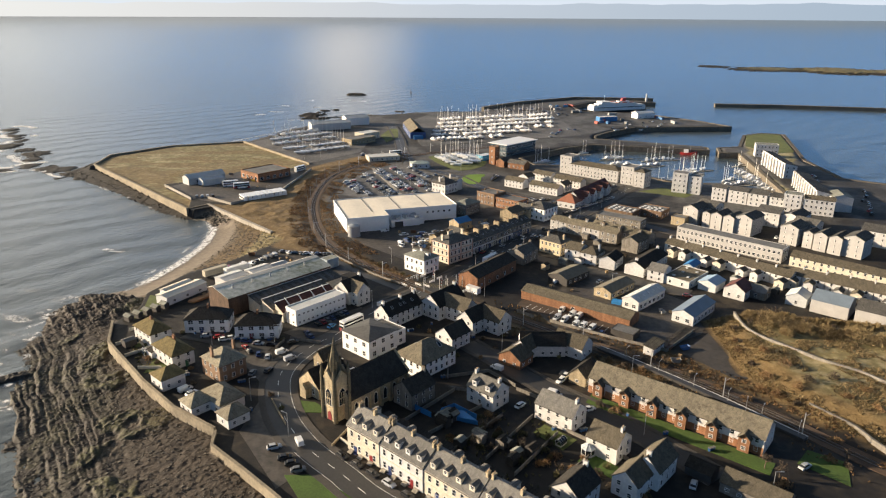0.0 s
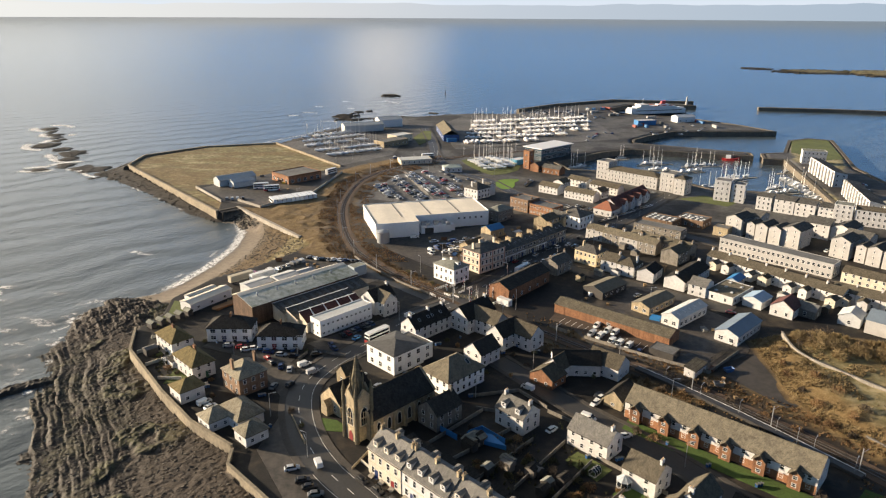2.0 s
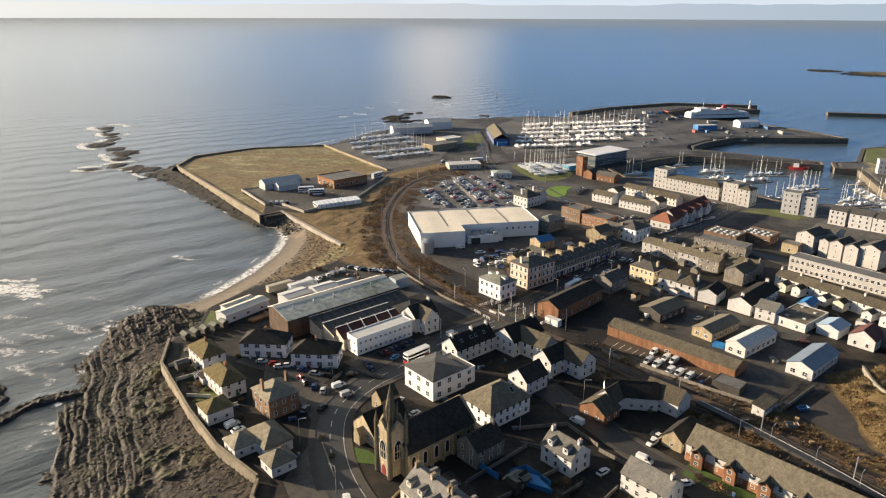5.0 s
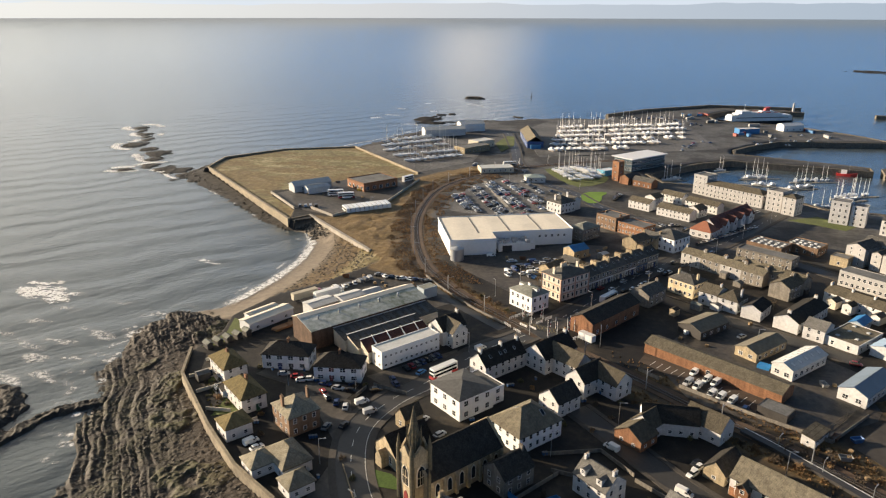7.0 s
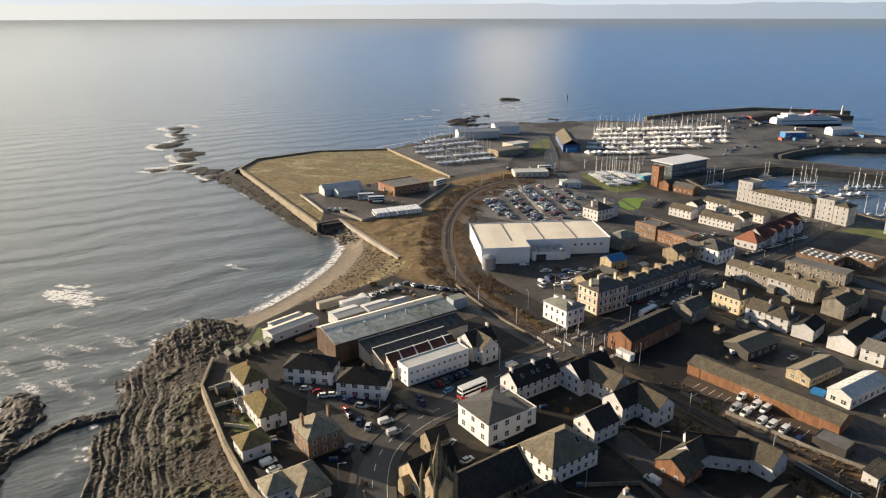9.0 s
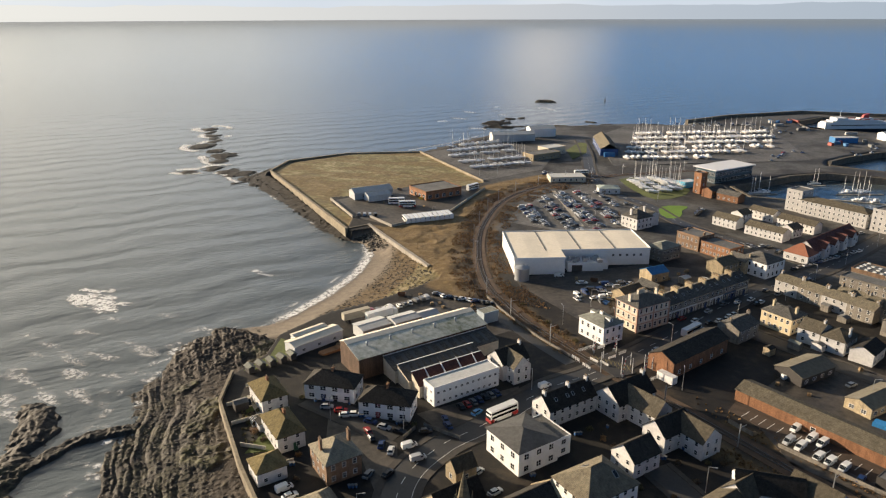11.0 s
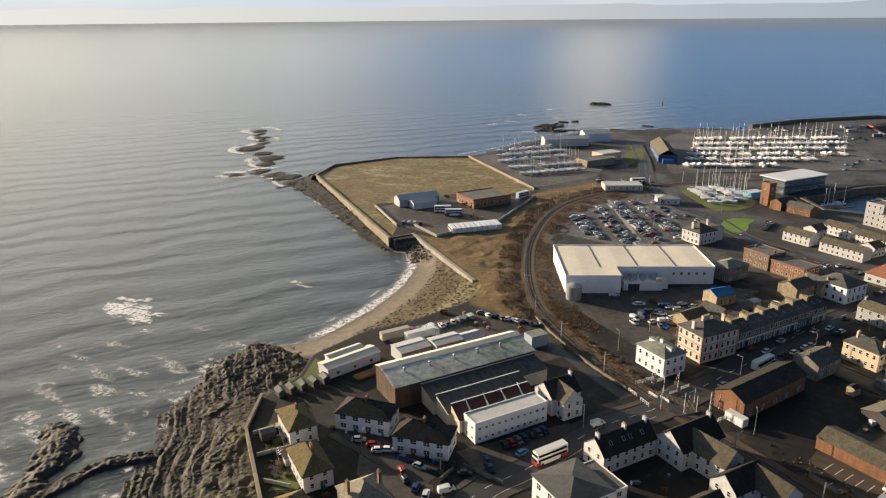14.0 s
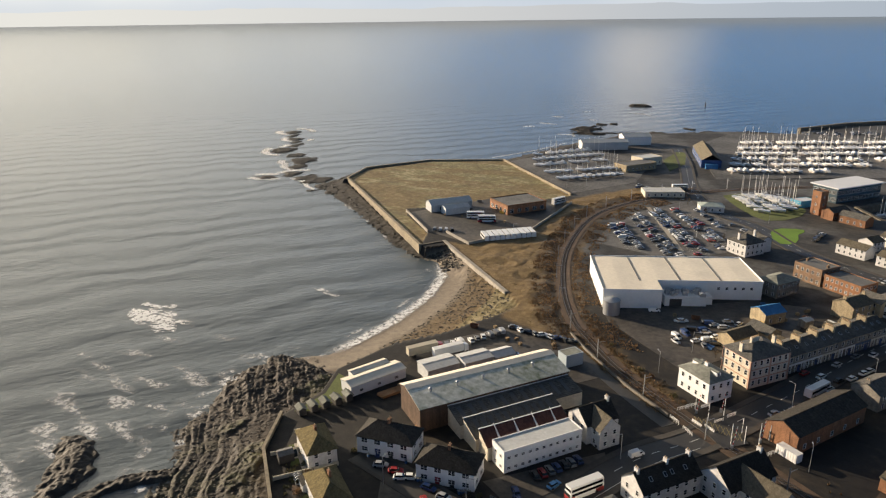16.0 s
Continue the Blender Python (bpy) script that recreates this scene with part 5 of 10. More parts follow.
house("corner_house", -39, 283, G, 11, 9, 6.0, "gable", 3.6, WHITE, SLATE, "white house beside the factory", chims=(0.9,))
house("corner_house", -36.5, 280.0, GC, 9, 7, 6.0, "gable", 3.4, WHITE, TILE, "white gabled wing with brown roof", chims=())
# main street side
corner = house("tenement", 5.9, 334.8, 44, 16.7, 12, 10.2, "hip", 2.2, CREAM, SLATE, "cream three-storey corner tenement with pink bands", "tenement", 3, 2.4, chims=(-0.9, 0.9), wx=1.2, wz=2.0)
PINK = surf("pink_painted_stone", (0.44, 0.27, 0.20), 0.85, 0.15, 1.2, 0.15, 0.2)
for z0, z1 in ((3.2, 3.5), (6.6, 6.85), (9.75, 10.15)):
    bm = bmesh.new()
    add_box(bm, -8.5, 8.5, -6.15, -6.0, z0, z1)
    add_box(bm, -8.5, 8.5, 6.0, 6.15, z0, z1)
    add_box(bm, -8.5, -8.35, -6.0, 6.0, z0, z1)
    add_box(bm, 8.35, 8.5, -6.0, 6.0, z0, z1)
    part("string_course", bm, PINK, corner, "pink painted string course")
for cx, cy in ((-8.35, -6.0), (8.35, -6.0), (-8.35, 6.0), (0.0, -6.0)):
    bm = bmesh.new()
    add_box(bm, cx - 0.35, cx + 0.35, cy - 0.09, cy + 0.3 * (cy < 0), -0.5, 9.75)
    part("pilaster", bm, PINK, corner, "pink painted pilaster")
chimney(corner, 0, 1.5, 12.2, CREAM, 90, (0.9, 3.2), 1.6)
house("crossing_house", -9.3, 318.6, G, 10, 13, 7.2, "hip", 2.0, BRIGHT, SHEET, "tall white house by the level crossing", "house", 2, 2.4, chims=(0,), wz=1.6, dormers=(1, 1))
SHOPS = [surf("shop_white", (0.62, 0.62, 0.60), 0.6, 0.1), surf("shop_blue", (0.05, 0.09, 0.17), 0.5, 0.1), CREAM]
for k in range(6):
    a = k * 8.8
    shop = house("terrace_house", 15.5 + a * 0.675, 346 + a * 0.735, 47.5, 8.7, 10, 6.4, "gable", 3.0, GREYSTONE, SLATE, "grey stone terrace house with slate roof over a shop", "terrace", 2, 2.1,
                 group="main street terrace", wz=2.0, wx=1.25, doors=((0, 1.5, NAVY),))
    chimney(shop, -3.9, 0, 8.9, SANDSTONE, 0, (0.9, 3.4), 1.5)
    bm = bmesh.new()
    add_box(bm, -4.3, 4.3, -5.16, -4.98, 2.75, 3.35)
    for u in (-4.2, -2.6, -0.4, 2.6, 3.9):
        add_box(bm, u, u + 0.3, -5.14, -4.99, -0.2, 2.75)
    part("shopfront", bm, SHOPS[(0, 0, 2, 0, 1, 2)[k]], shop, "painted shopfront with fascia board")
    bm = bmesh.new()
    add_box(bm, -4.34, 4.34, -5.35, -4.98, 6.1, 6.4)
    part("cornice", bm, SANDSTONE, shop)
    for u in (-1.6, 2.0):
        rooflight(shop, u, -2.6, 6.4 + 2.5 * (1 - 2.6 / 5.4) + 0.12, 27)
    bm = bmesh.new()
    add_box(bm, -2.4, 1.6, 5.0, 9.5, -1, 4.2)
    wing = part("rear_wing", bm, SANDSTONE, shop, "buff stone rear wing")
    bm = bmesh.new()
    gable_roof(bm, 4.6, 4.0, 4.2, 1.5, 0.2)
    part("roof", bm, TILE, wing, m=pose(-0.4, 7.25, 0, 0, 0, 90))
house("stone_house", 1, 358, 48, 12, 7, 4.6, "gable", 2.6, SANDSTONE, TILE, "sandstone workshop with grey roof", "workshop", 1, 2.6, group="yard workshops")
house("stone_house", 10, 366, GC, 10, 7, 4.4, "gable", 3.0, SANDSTONE, SLATE, "sandstone store with steep roof", "store", 1, 3, group="yard workshops")
house("blue_shed", 12.5, 385, 40, 10, 8, 4.6, "gable", 1.8, SANDSTONE, BLUE, "stone shed with bright blue sheet roof", "shed", 1, 3)
house("stone_block", 18, 418, 48, 14, 10, 6.5, "hip", 1.8, GREYSTONE, SHEET, "grey stone block beside the supermarket", "building", 2, 2.4, wz=1.5)
house("pub", 6, 471, G, 13, 12, 6.5, "hip", 3.4, WHITE, SLATE, "white painted pub with dark quoins", "pub", 2, 2.6, chims=(-0.9, 0.9), wz=1.6)
house("pub_wing", 11.5, 478.5, GC, 12, 7, 6.5, "gable", 4.4, WHITE, SLATE, "white gabled pub wing with dark timbering", "pub", 2, 2.6, wz=1.6)
house("red_block", 35, 440, GC, 14, 12, 7.5, "flat", 0.5, REDSTONE, ROOFFELT, "red sandstone public building", "building", 2, 2.4, wz=1.7, chims=(-0.8, 0.8))
house("red_block", 47, 428.5, GC, 17, 11, 6.2, "flat", 0.4, BRICK, ROOFFELT, "red brick office block with flat roof", "building", 2, 2.2, wz=1.5)
house("white_hall", 62, 407, G, 14, 14, 7.2, "hip", 2.6, BRIGHT, SLATE, "white two-storey hall with hipped roof", "hall", 2, 3.2, wz=1.8)
house("stone_house", 44, 401, G, 12, 9, 6, "gable", 3, SANDSTONE, TILE, "buff stone house with brown roof", "house", 2, 3, chims=(-1, 1), group="street corner houses")
house("stone_house", 53, 408, GC, 10, 8, 6, "gable", 3, SANDSTONE, SLATE, "buff stone house with slate roof", "house", 2, 3, chims=(1,), group="street corner houses")
market = house("market_hall", 101, 452, 52, 48, 11, 4.6, "gable", 4.6, WHITE, MAROON, "long white hall with steep maroon roof", "hall", 1, 3, wx=1.6, wz=1.6)
for k in range(4):
    bm = bmesh.new()
    gable_walls(bm, 5.0, 5.4, 5.6, 2.8)
    gab = part("gablet", bm, WHITE, market, "white gabled front bay", pose(-15 + 10 * k, -4.6, 0, 0, 0, 90))
    bm = bmesh.new()
    gable_roof(bm, 7.0, 5.4, 5.6, 2.8, 0.35)
    part("roof", bm, MAROON, gab, m=pose(1.0, 0, 0))
    part("window", window_mesh(1.4, 1.6, True)[0], None, gab, m=pose(-2.5, 0, 3.2, 0, 0, -90))
house("market_hall", 84, 430.5, 52, 10, 12, 4.2, "hip", 4.2, WHITE, surf("orange_tile", (0.26, 0.10, 0.055), 0.85, 0.2), "red-roofed end pavilion of the hall", "hall", 1, 3, wx=1.6)
house("yellow_house", 59.5, 344, GC, 12.6, 10.4, 6.6, "hip", 2.0, surf("yellow_render", (0.58, 0.48, 0.31), 0.85, 0.12), SLATE, "yellow painted house with hipped roof", chims=(-0.8, 0.8), gap=2.2)
house("white_house", 68.2, 334, -37, 8, 10, 5.6, "gable", 2.8, WHITE, TILE, "white two-storey house with tiled roof", chims=(0.9,), group="white street houses")
house("white_house", 75, 328.6, -38, 8.4, 10, 5.4, "hip", 2.8, WHITE, TILE, "white two-storey house with tiled roof", chims=(0.9,), group="white street houses")
house("cottage", 82.8, 322.6, 55, 11.6, 7.8, 4.6, "gable", 2.6, WHITE, SLATE, "small white gabled cottage with dark roof", chims=(), group="white street houses", gables=True)
house("long_house", 99, 319, 48.5, 27, 9.6, 4.6, "gable", 3.4, WHITE, SLATE, "long white house with black slate roof and skylight", chims=(-0.9, 0.9), group="white street houses")
house("cottage", 100.6, 304.8, -40, 7.8, 9, 5.0, "gable", 2.6, WHITE, GREYSLATE, "white cottage with grey roof", chims=(), group="white street houses")

for k in range(4):
    house("tenement", 70 + 8.4 * k * 0.9, 382 - 8.0 * k * 0.9, GC, 10.5, 8, 5.8, "gable", 3.0, GREYSTONE if k % 2 else PALE, DRAB, "grey stone two-storey tenement", "tenement", 2, 2.5, chims=(-1, 1), group="back street tenements")
for k in range(3):
    house("tenement", 91 + 8.0 * k, 370 - 8.2 * k, GC, 11, 8.5, 6.2, "gable", 3.0, GREYSTONE, DRAB, "grey rendered two-storey tenement", "tenement", 2, 2.5, chims=(-1, 1), dormers=(1, 0), group="back street tenements")
house("stone_house", 101, 346, G, 11, 9, 6, "gable", 3.4, GREYSTONE, TILE, "grey stone gabled house with chimney", chims=(1,))
house("flat_block", 106, 391, -38, 27, 9, 5.0, "flat", 0.4, GREYSTONE, ROOFFELT, "grey flat-roofed block of shops", "building", 2, 3)
tan_a = house("flat_block", 112, 409, -40, 18, 13, 4.4, "flat", 0.5, REDSTONE, ROOFFELT, "tan brick flat-roofed centre", "building", 1, 3)
tan_b = house("flat_block", 131, 411, -40, 16, 13, 4.2, "flat", 0.5, REDSTONE, ROOFFELT, "tan brick flat-roofed centre with white skylights", "building", 1, 3)
house("flat_block", 141, 392, -40, 8, 7, 4.6, "flat", 0.3, SANDSTONE, ROOFFELT, "small tan flat-roofed block", "building", 1, 4)
for x, y, r, L in ((57, 484, -40, 15), (75, 467, -40, 22), (95, 486, -42, 22), (80, 504, -44, 16), (66, 497, 46, 9), (88, 472, 46, 9)):
    house("terrace_house", x, y, r, L, 8, 5.0, "gable", 2.8, WHITE, TILE, "white modern terrace houses with brown tiled roof", "terrace", 2, 2.6, group="modern terraces by the harbour")
# harbour flats
house("harbour_flats", 121, 513, GC, 40, 11, 8.5, "hip", 2.2, PALE, TILE, "cream harbour flats of three storeys", "flats", 3, 2.6)
house("harbour_flats", 104, 531, GC, 10, 12, 13, "flat", 0.6, PALE, ROOFFELT, "cream corner tower of the harbour flats", "flats", 4, 2.6)
house("harbour_flats", 141, 494, GC, 10, 12, 12.5, "flat", 0.6, PALE, ROOFFELT, "cream corner tower of the harbour flats", "flats", 4, 2.6)
house("harbour_flats", 146.5, 485, GC, 8, 10, 11, "hip", 1.6, PALE, TILE, "cream end block of the harbour flats", "flats", 4, 2.6)
house("quay_flats", 168.5, 469.5, -30, 10, 9, 13.5, "flat", 0.3, WHITE, ROOFFELT, "white four-storey block on the quay", "flats", 4, 2.8)
house("quay_flats", 177, 465, -30, 8, 8, 12, "flat", 0.3, WHITE, ROOFFELT, "white four-storey block on the quay", "flats", 4, 2.8)
for k in range(4):
    house("quay_flats", 187.4 + 9.4 * k, 447.6 - 7.2 * k, -38, 11.4 if k % 3 else 9.0, 8.0, 8.6 - 0.3 * k, "mono", 1.0, WHITE, MIDSLATE, "white three-storey quay flats with shallow roof", "flats", 3, 2.6, group="quayside flats")
house("quay_flats", 222, 420.5, -34, 10, 9.5, 11, "flat", 0.3, WHITE, SHEET, "white four-storey quay flats", "flats", 4, 2.6, group="quayside flats")
house("quay_flats", 234.5, 413.5, -30, 17, 9.5, 9.6, "gable", 1.4, WHITE, TILE, "white three-storey quay flats", "flats", 3, 2.6, group="quayside flats")
house("quay_row", 253, 424, 74, 15, 12, 9.0, "gable", 1.8, WHITE, SHEET, "broad white end house of the harbour row", "flats", 3, 2.8, group="long quay rows", over=0.25)
for k in range(5):
    quay = house("quay_row", 245.5 + 3.7 * k, 431 + 12.8 * k, 74, 13, 9, 9.6 - 0.25 * k, "mono", 1.9, WHITE, MIDSLATE, "white harbour-side row with grey roof", "flats", 3, 3.2, group="long quay rows", over=0.25)
    for u in (-3.6, 3.0):
        bm = bmesh.new()
        add_box(bm, u - 1.3, u + 1.3, 4.52, 5.7, -1, 10.4)
        bay = part("stair_bay", bm, WHITE, quay, "white projecting stair bay")
        for f in range(3):
            part("window", window_mesh(1.0, 1.6, True)[0], None, bay, m=pose(u, 5.7, 1.2 + 3.0 * f, 0, 0, 180))
for k in range(4):
    quay = house("quay_row", 266 + 2.2 * k, 515 + 13.4 * k, 82, 13, 9, 9.4, "mono", 1.9, WHITE, MIDSLATE, "white harbour-side row with grey roof", "flats", 3, 3.2, group="long quay rows", over=0.25)
    for u in (-3.6, 3.0):
        bm = bmesh.new()
        add_box(bm, u - 1.3, u + 1.3, 4.52, 5.7, -1, 10.4)
        bay = part("stair_bay", bm, WHITE, quay, "white projecting stair bay")
        for f in range(3):
            part("window", window_mesh(1.0, 1.6, True)[0], None, bay, m=pose(u, 5.7, 1.2 + 3.0 * f, 0, 0, 180))
house("quay_row", 287, 594, -17, 18, 10, 10.5, "flat", 0.3, WHITE, SHEET, "white end block of the quay row", "flats", 3, 2.6, group="long quay rows")
# pale gabled flats
for ox, oy in ((0, 0), (39, -38)):
    for x, y, r, L, W, h, fl in ((151.5, 396, 40, 13, 9.2, 9.6, 4), (157, 388.6, 40, 9, 4.6, 8.4, 3), (161.8, 384.4, 40, 12, 6.4, 8.8, 3), (166.6, 379, 40, 12, 6.4, 8.8, 3), (173.4, 374.6, 40, 13.5, 9.4, 10.0, 4), (162, 402, -50, 12, 10, 9.6, 3), (180, 381, 40, 8, 6, 8.6, 3)):
        house("gabled_flats", x + ox, y + oy, r, L, W, h, "gable", 2.0, PALE, SLATE, "pale harled flats with dark gabled roof", "flats", fl, 3.6, group="pale gabled flats", over=0.5, wx=0.9, wz=1.2)
    house("gabled_flats", 193 + ox, 391 + oy, -41, 13, 9, 8.2, "mono", 1.8, WHITE, MIDSLATE, "white flats under one sloping roof", "flats", 3, 3.2, group="pale gabled flats", wx=0.9, wz=1.2)
    house("gabled_flats", 206 + ox, 386 + oy, 40, 16, 10, 7.6, "gable", 2.0, WHITE, SLATE, "white harled flats with dark gabled roof", "flats", 3, 3.4, group="pale gabled flats", wx=0.9, wz=1.2)
house("maisonette_block", 151.5, 347, -46, 55, 9, 7.0, "flat", 0.25, PALE, ROOFFELT, "long cream maisonette block with flat roof", "flats", 2, 2.3, wx=1.5)
# cottage rows inland
for k in range(7):
    cott = house("row_cottage", 121.5 + 5.7 * k, 341.5 - 7.2 * k, -50, 8.8, 8.2, 4.9, "gable", 2.8, WHITE, TILE, "white row cottage with grey tiled roof", "cottage", 2, 2.8, chims=(-1,), group="cottage row")
    shot = bmesh.new()
    gable_walls(shot, 5.4, 4.2 - 0.3 * (k % 3), 3.4 + 0.5 * (k % 2), 1.0)
    shot = part("rear_wing", shot, WHITE if k % 3 else CREAM, cott, "white gabled rear wing", pose(1.6 - 2.4 * (k % 2), -6.2, 0, 0, 0, 90))
    bm = bmesh.new()
    gable_roof(bm, 5.6, 4.2 - 0.3 * (k % 3), 3.4 + 0.5 * (k % 2), 1.0, 0.2)
    part("roof", bm, TILE if k % 2 else MIDSLATE, shot)
    part("window", window_mesh(0.9, 1.1, True)[0], None, shot, m=pose(-2.7, 0, 1.2, 0, 0, -90))
for k in range(7):
    cott = house("row_cottage", 160.5 + 7.0 * k, 299.5 - 6.2 * k, -42, 9, 8.6, 5.2, "gable", 3.0, WHITE, TILE, "white row cottage with grey tiled roof", "cottage", 2, 2.8, chims=(1,), group="cottage row")
    shot = bmesh.new()
    gable_walls(shot, 5.4, 4.2 - 0.3 * (k % 3), 3.4 + 0.5 * (k % 2), 1.0)
    shot = part("rear_wing", shot, WHITE if k % 3 else CREAM, cott, "white gabled rear wing", pose(1.6 - 2.4 * (k % 2), -6.2, 0, 0, 0, 90))
    bm = bmesh.new()
    gable_roof(bm, 5.6, 4.2 - 0.3 * (k % 3), 3.4 + 0.5 * (k % 2), 1.0, 0.2)
    part("roof", bm, TILE if k % 2 else MIDSLATE, shot)
    part("window", window_mesh(0.9, 1.1, True)[0], None, shot, m=pose(-2.7, 0, 1.2, 0, 0, -90))
house("housing_row", 188, 308, -46, 44, 8, 5.2, "gable", 3.0, CREAM, TILE, "long cream housing row with tiled roof", "terrace", 2, 3.0)
low_shop = house("workshop", 112, 302, -46, 12.4, 19, 3.4, "flat", 0.3, WHITE, DRAB, "low white workshop with lichened flat roof", "workshop", 1, 4, group="back yards")
for u, v in ((-3, -6), (3, -4), (-2, 1), (3, 5), (-3, 7)):
    bm = bmesh.new()
    add_box(bm, -0.6, 0.6, -0.6, 0.6, 0, 0.25)
    add_prism(bm, [(-0.5, -0.5), (0.5, -0.5), (0.5, 0.5), (-0.5, 0.5)], 0.25, 0.4)
    part("skylight_dome", bm, SHEETLIGHT, low_shop, "pale roof dome", pose(u, v, 3.5))
house("workshop", 120.5, 293, 44, 10, 8, 3.6, "gable", 1.4, SHEETLIGHT, surf("pale_blue_sheet", (0.30, 0.40, 0.50), 0.5, 0.15), "shed with pale blue sheet roof", "shed", 1, win=False, group="back yards")
house("workshop", 128.5, 284, G, 10, 9, 4.2, "gable", 3.0, WHITE, MAROON, "white shed with maroon gabled roof", "shed", 1, 3, group="back yards")
house("workshop", 151, 276, 50, 9, 8, 3.8, "gable", 2.0, SHEETLIGHT, SHEETLIGHT, "grey garage with ribbed roof", "garage", 1, 4, group="back yards")
house("workshop", 137, 283, GC, 8, 7, 3.4, "gable", 1.8, GREYSTONE, ROOFFELT, "dark stone outbuilding in the yard", "shed", 1, 4, group="back yards")
house("big_shed", 160, 266, GC, 14, 12, 4.4, "gable", 2.6, PALE, surf("blue_grey_sheet", (0.16, 0.20, 0.24), 0.5), "large pale shed with blue-grey roof", "shed", 1, win=False, group="big white sheds", z=6.5)
house("big_shed", 172, 256, GC, 13, 12, 4.4, "gable", 2.6, PALE, MIDSLATE, "large pale shed with dark grey roof", "shed", 1, win=False, group="big white sheds", z=6.5)
house("shop_unit", 120, 316, 48, 9, 5, 3.2, "gable", 1.2, surf("pale_blue_clad", (0.55, 0.64, 0.70), 0.5), BLUE, "small pale blue clad unit", "shed", 1, 3)


for x in (-5.5, -1, 1.2, 5.5):
    rooflight(slates, x, -2.1, 5.6 + 3.6 * (1 - 2.1 / 4.45) + 0.05, 39)
rooflight(villa, 3.4, -3.2, 5.6 + 4.4 * (1 - 3.2 / 6.8) + 0.06, 36, 1.2, 2.0)
rooflight(villa, -1.0, 3.0, 5.6 + 4.4 * (1 - 3.0 / 6.8) + 0.06, -36, 1.2, 2.0)
DOME = surf("milky_dome", (0.62, 0.62, 0.60), 0.5, 0.1)
rnd = random.Random(12)
for blk, L, W, h, n in ((tan_a, 18, 13, 4.4, 16), (tan_b, 16, 13, 4.2, 14)):
    for k in range(n):
        bm = bmesh.new()
        add_box(bm, -0.7, 0.7, -0.7, 0.7, 0, 0.25)
        add_prism(bm, [(-0.6, -0.6), (0.6, -0.6), (0.6, 0.6), (-0.6, 0.6)], 0.25, 0.42)
        part("skylight_dome", bm, DOME, blk, "milky roof dome", pose(-L / 2 + 2 + (k % 5) * (L - 4) / 4 + rnd.uniform(-0.4, 0.4), -W / 2 + 2.2 + (k // 5) * 3.4, h + 0.1))
for k in range(5):
    rooflight(pale_unit, -8 + 4 * k, 1.9, 4.0 + 1.6 * (1 - 1.9 / 4.15) + 0.04, -22, 1.4, 1.8, "pale rooflight sheet", DOME)
    rooflight(pale_unit, -8 + 4 * k, -1.9, 4.0 + 1.6 * (1 - 1.9 / 4.15) + 0.04, 22, 1.4, 1.8, "pale rooflight sheet", DOME)
house("lean_to", 68.5, 245.5, -39, 9, 6.5, 2.6, "flat", 0.2, DARK, ROOFFELT, "grey flat-roofed lean-to beside the railway", "shed", 1, win=False)


def conservatory(x, y, rot):
    """Octagonal white glazed room with a pointed roof."""
    root = tagged(new("conservatory"), "white octagonal glazed conservatory behind a house", "conservatory")
    root.matrix_basis = pose(x, y, GROUND, 0, 0, rot)
    bm = bmesh.new()
    add_cyl(bm, 2.0, 2.0, -0.2, 0.7, 8)
    part("base_wall", bm, WHITE, root)
    for k in range(8):
        a = 2 * math.pi * k / 8
        bm = bmesh.new()
        add_box(bm, -0.06, 0.06, -0.06, 0.06, 0.7, 2.3)
        part("post", bm, FRAME, root, m=pose(1.95 * math.cos(a), 1.95 * math.sin(a), 0, 0, 0, math.degrees(a)))
        bm = bmesh.new()
        add_box(bm, -0.02, 0.02, -0.68, 0.68, 0.7, 2.25)
        part("pane", bm, PANE, root, m=pose(1.78 * math.cos(a + math.pi / 8), 1.78 * math.sin(a + math.pi / 8), 0, 0, 0, math.degrees(a) + 22.5))
    bm = bmesh.new()
    add_cyl(bm, 2.15, 0.1, 2.3, 3.6, 8)
    part("roof", bm, surf("cloudy_polycarbonate", (0.42, 0.46, 0.48), 0.4, 0.12), root)
    for k in range(8):
        a = 2 * math.pi * k / 8
        bm = bmesh.new()
        add_slab(bm, [(0.1, -0.05, 3.66), (2.15, -0.05, 2.38), (2.15, 0.05, 2.38), (0.1, 0.05, 3.66)], 0.08)
        part("rib", bm, FRAME, root, m=pose(0, 0, 0, 0, 0, math.degrees(a)))


conservatory(37.6, 171.2, 10)


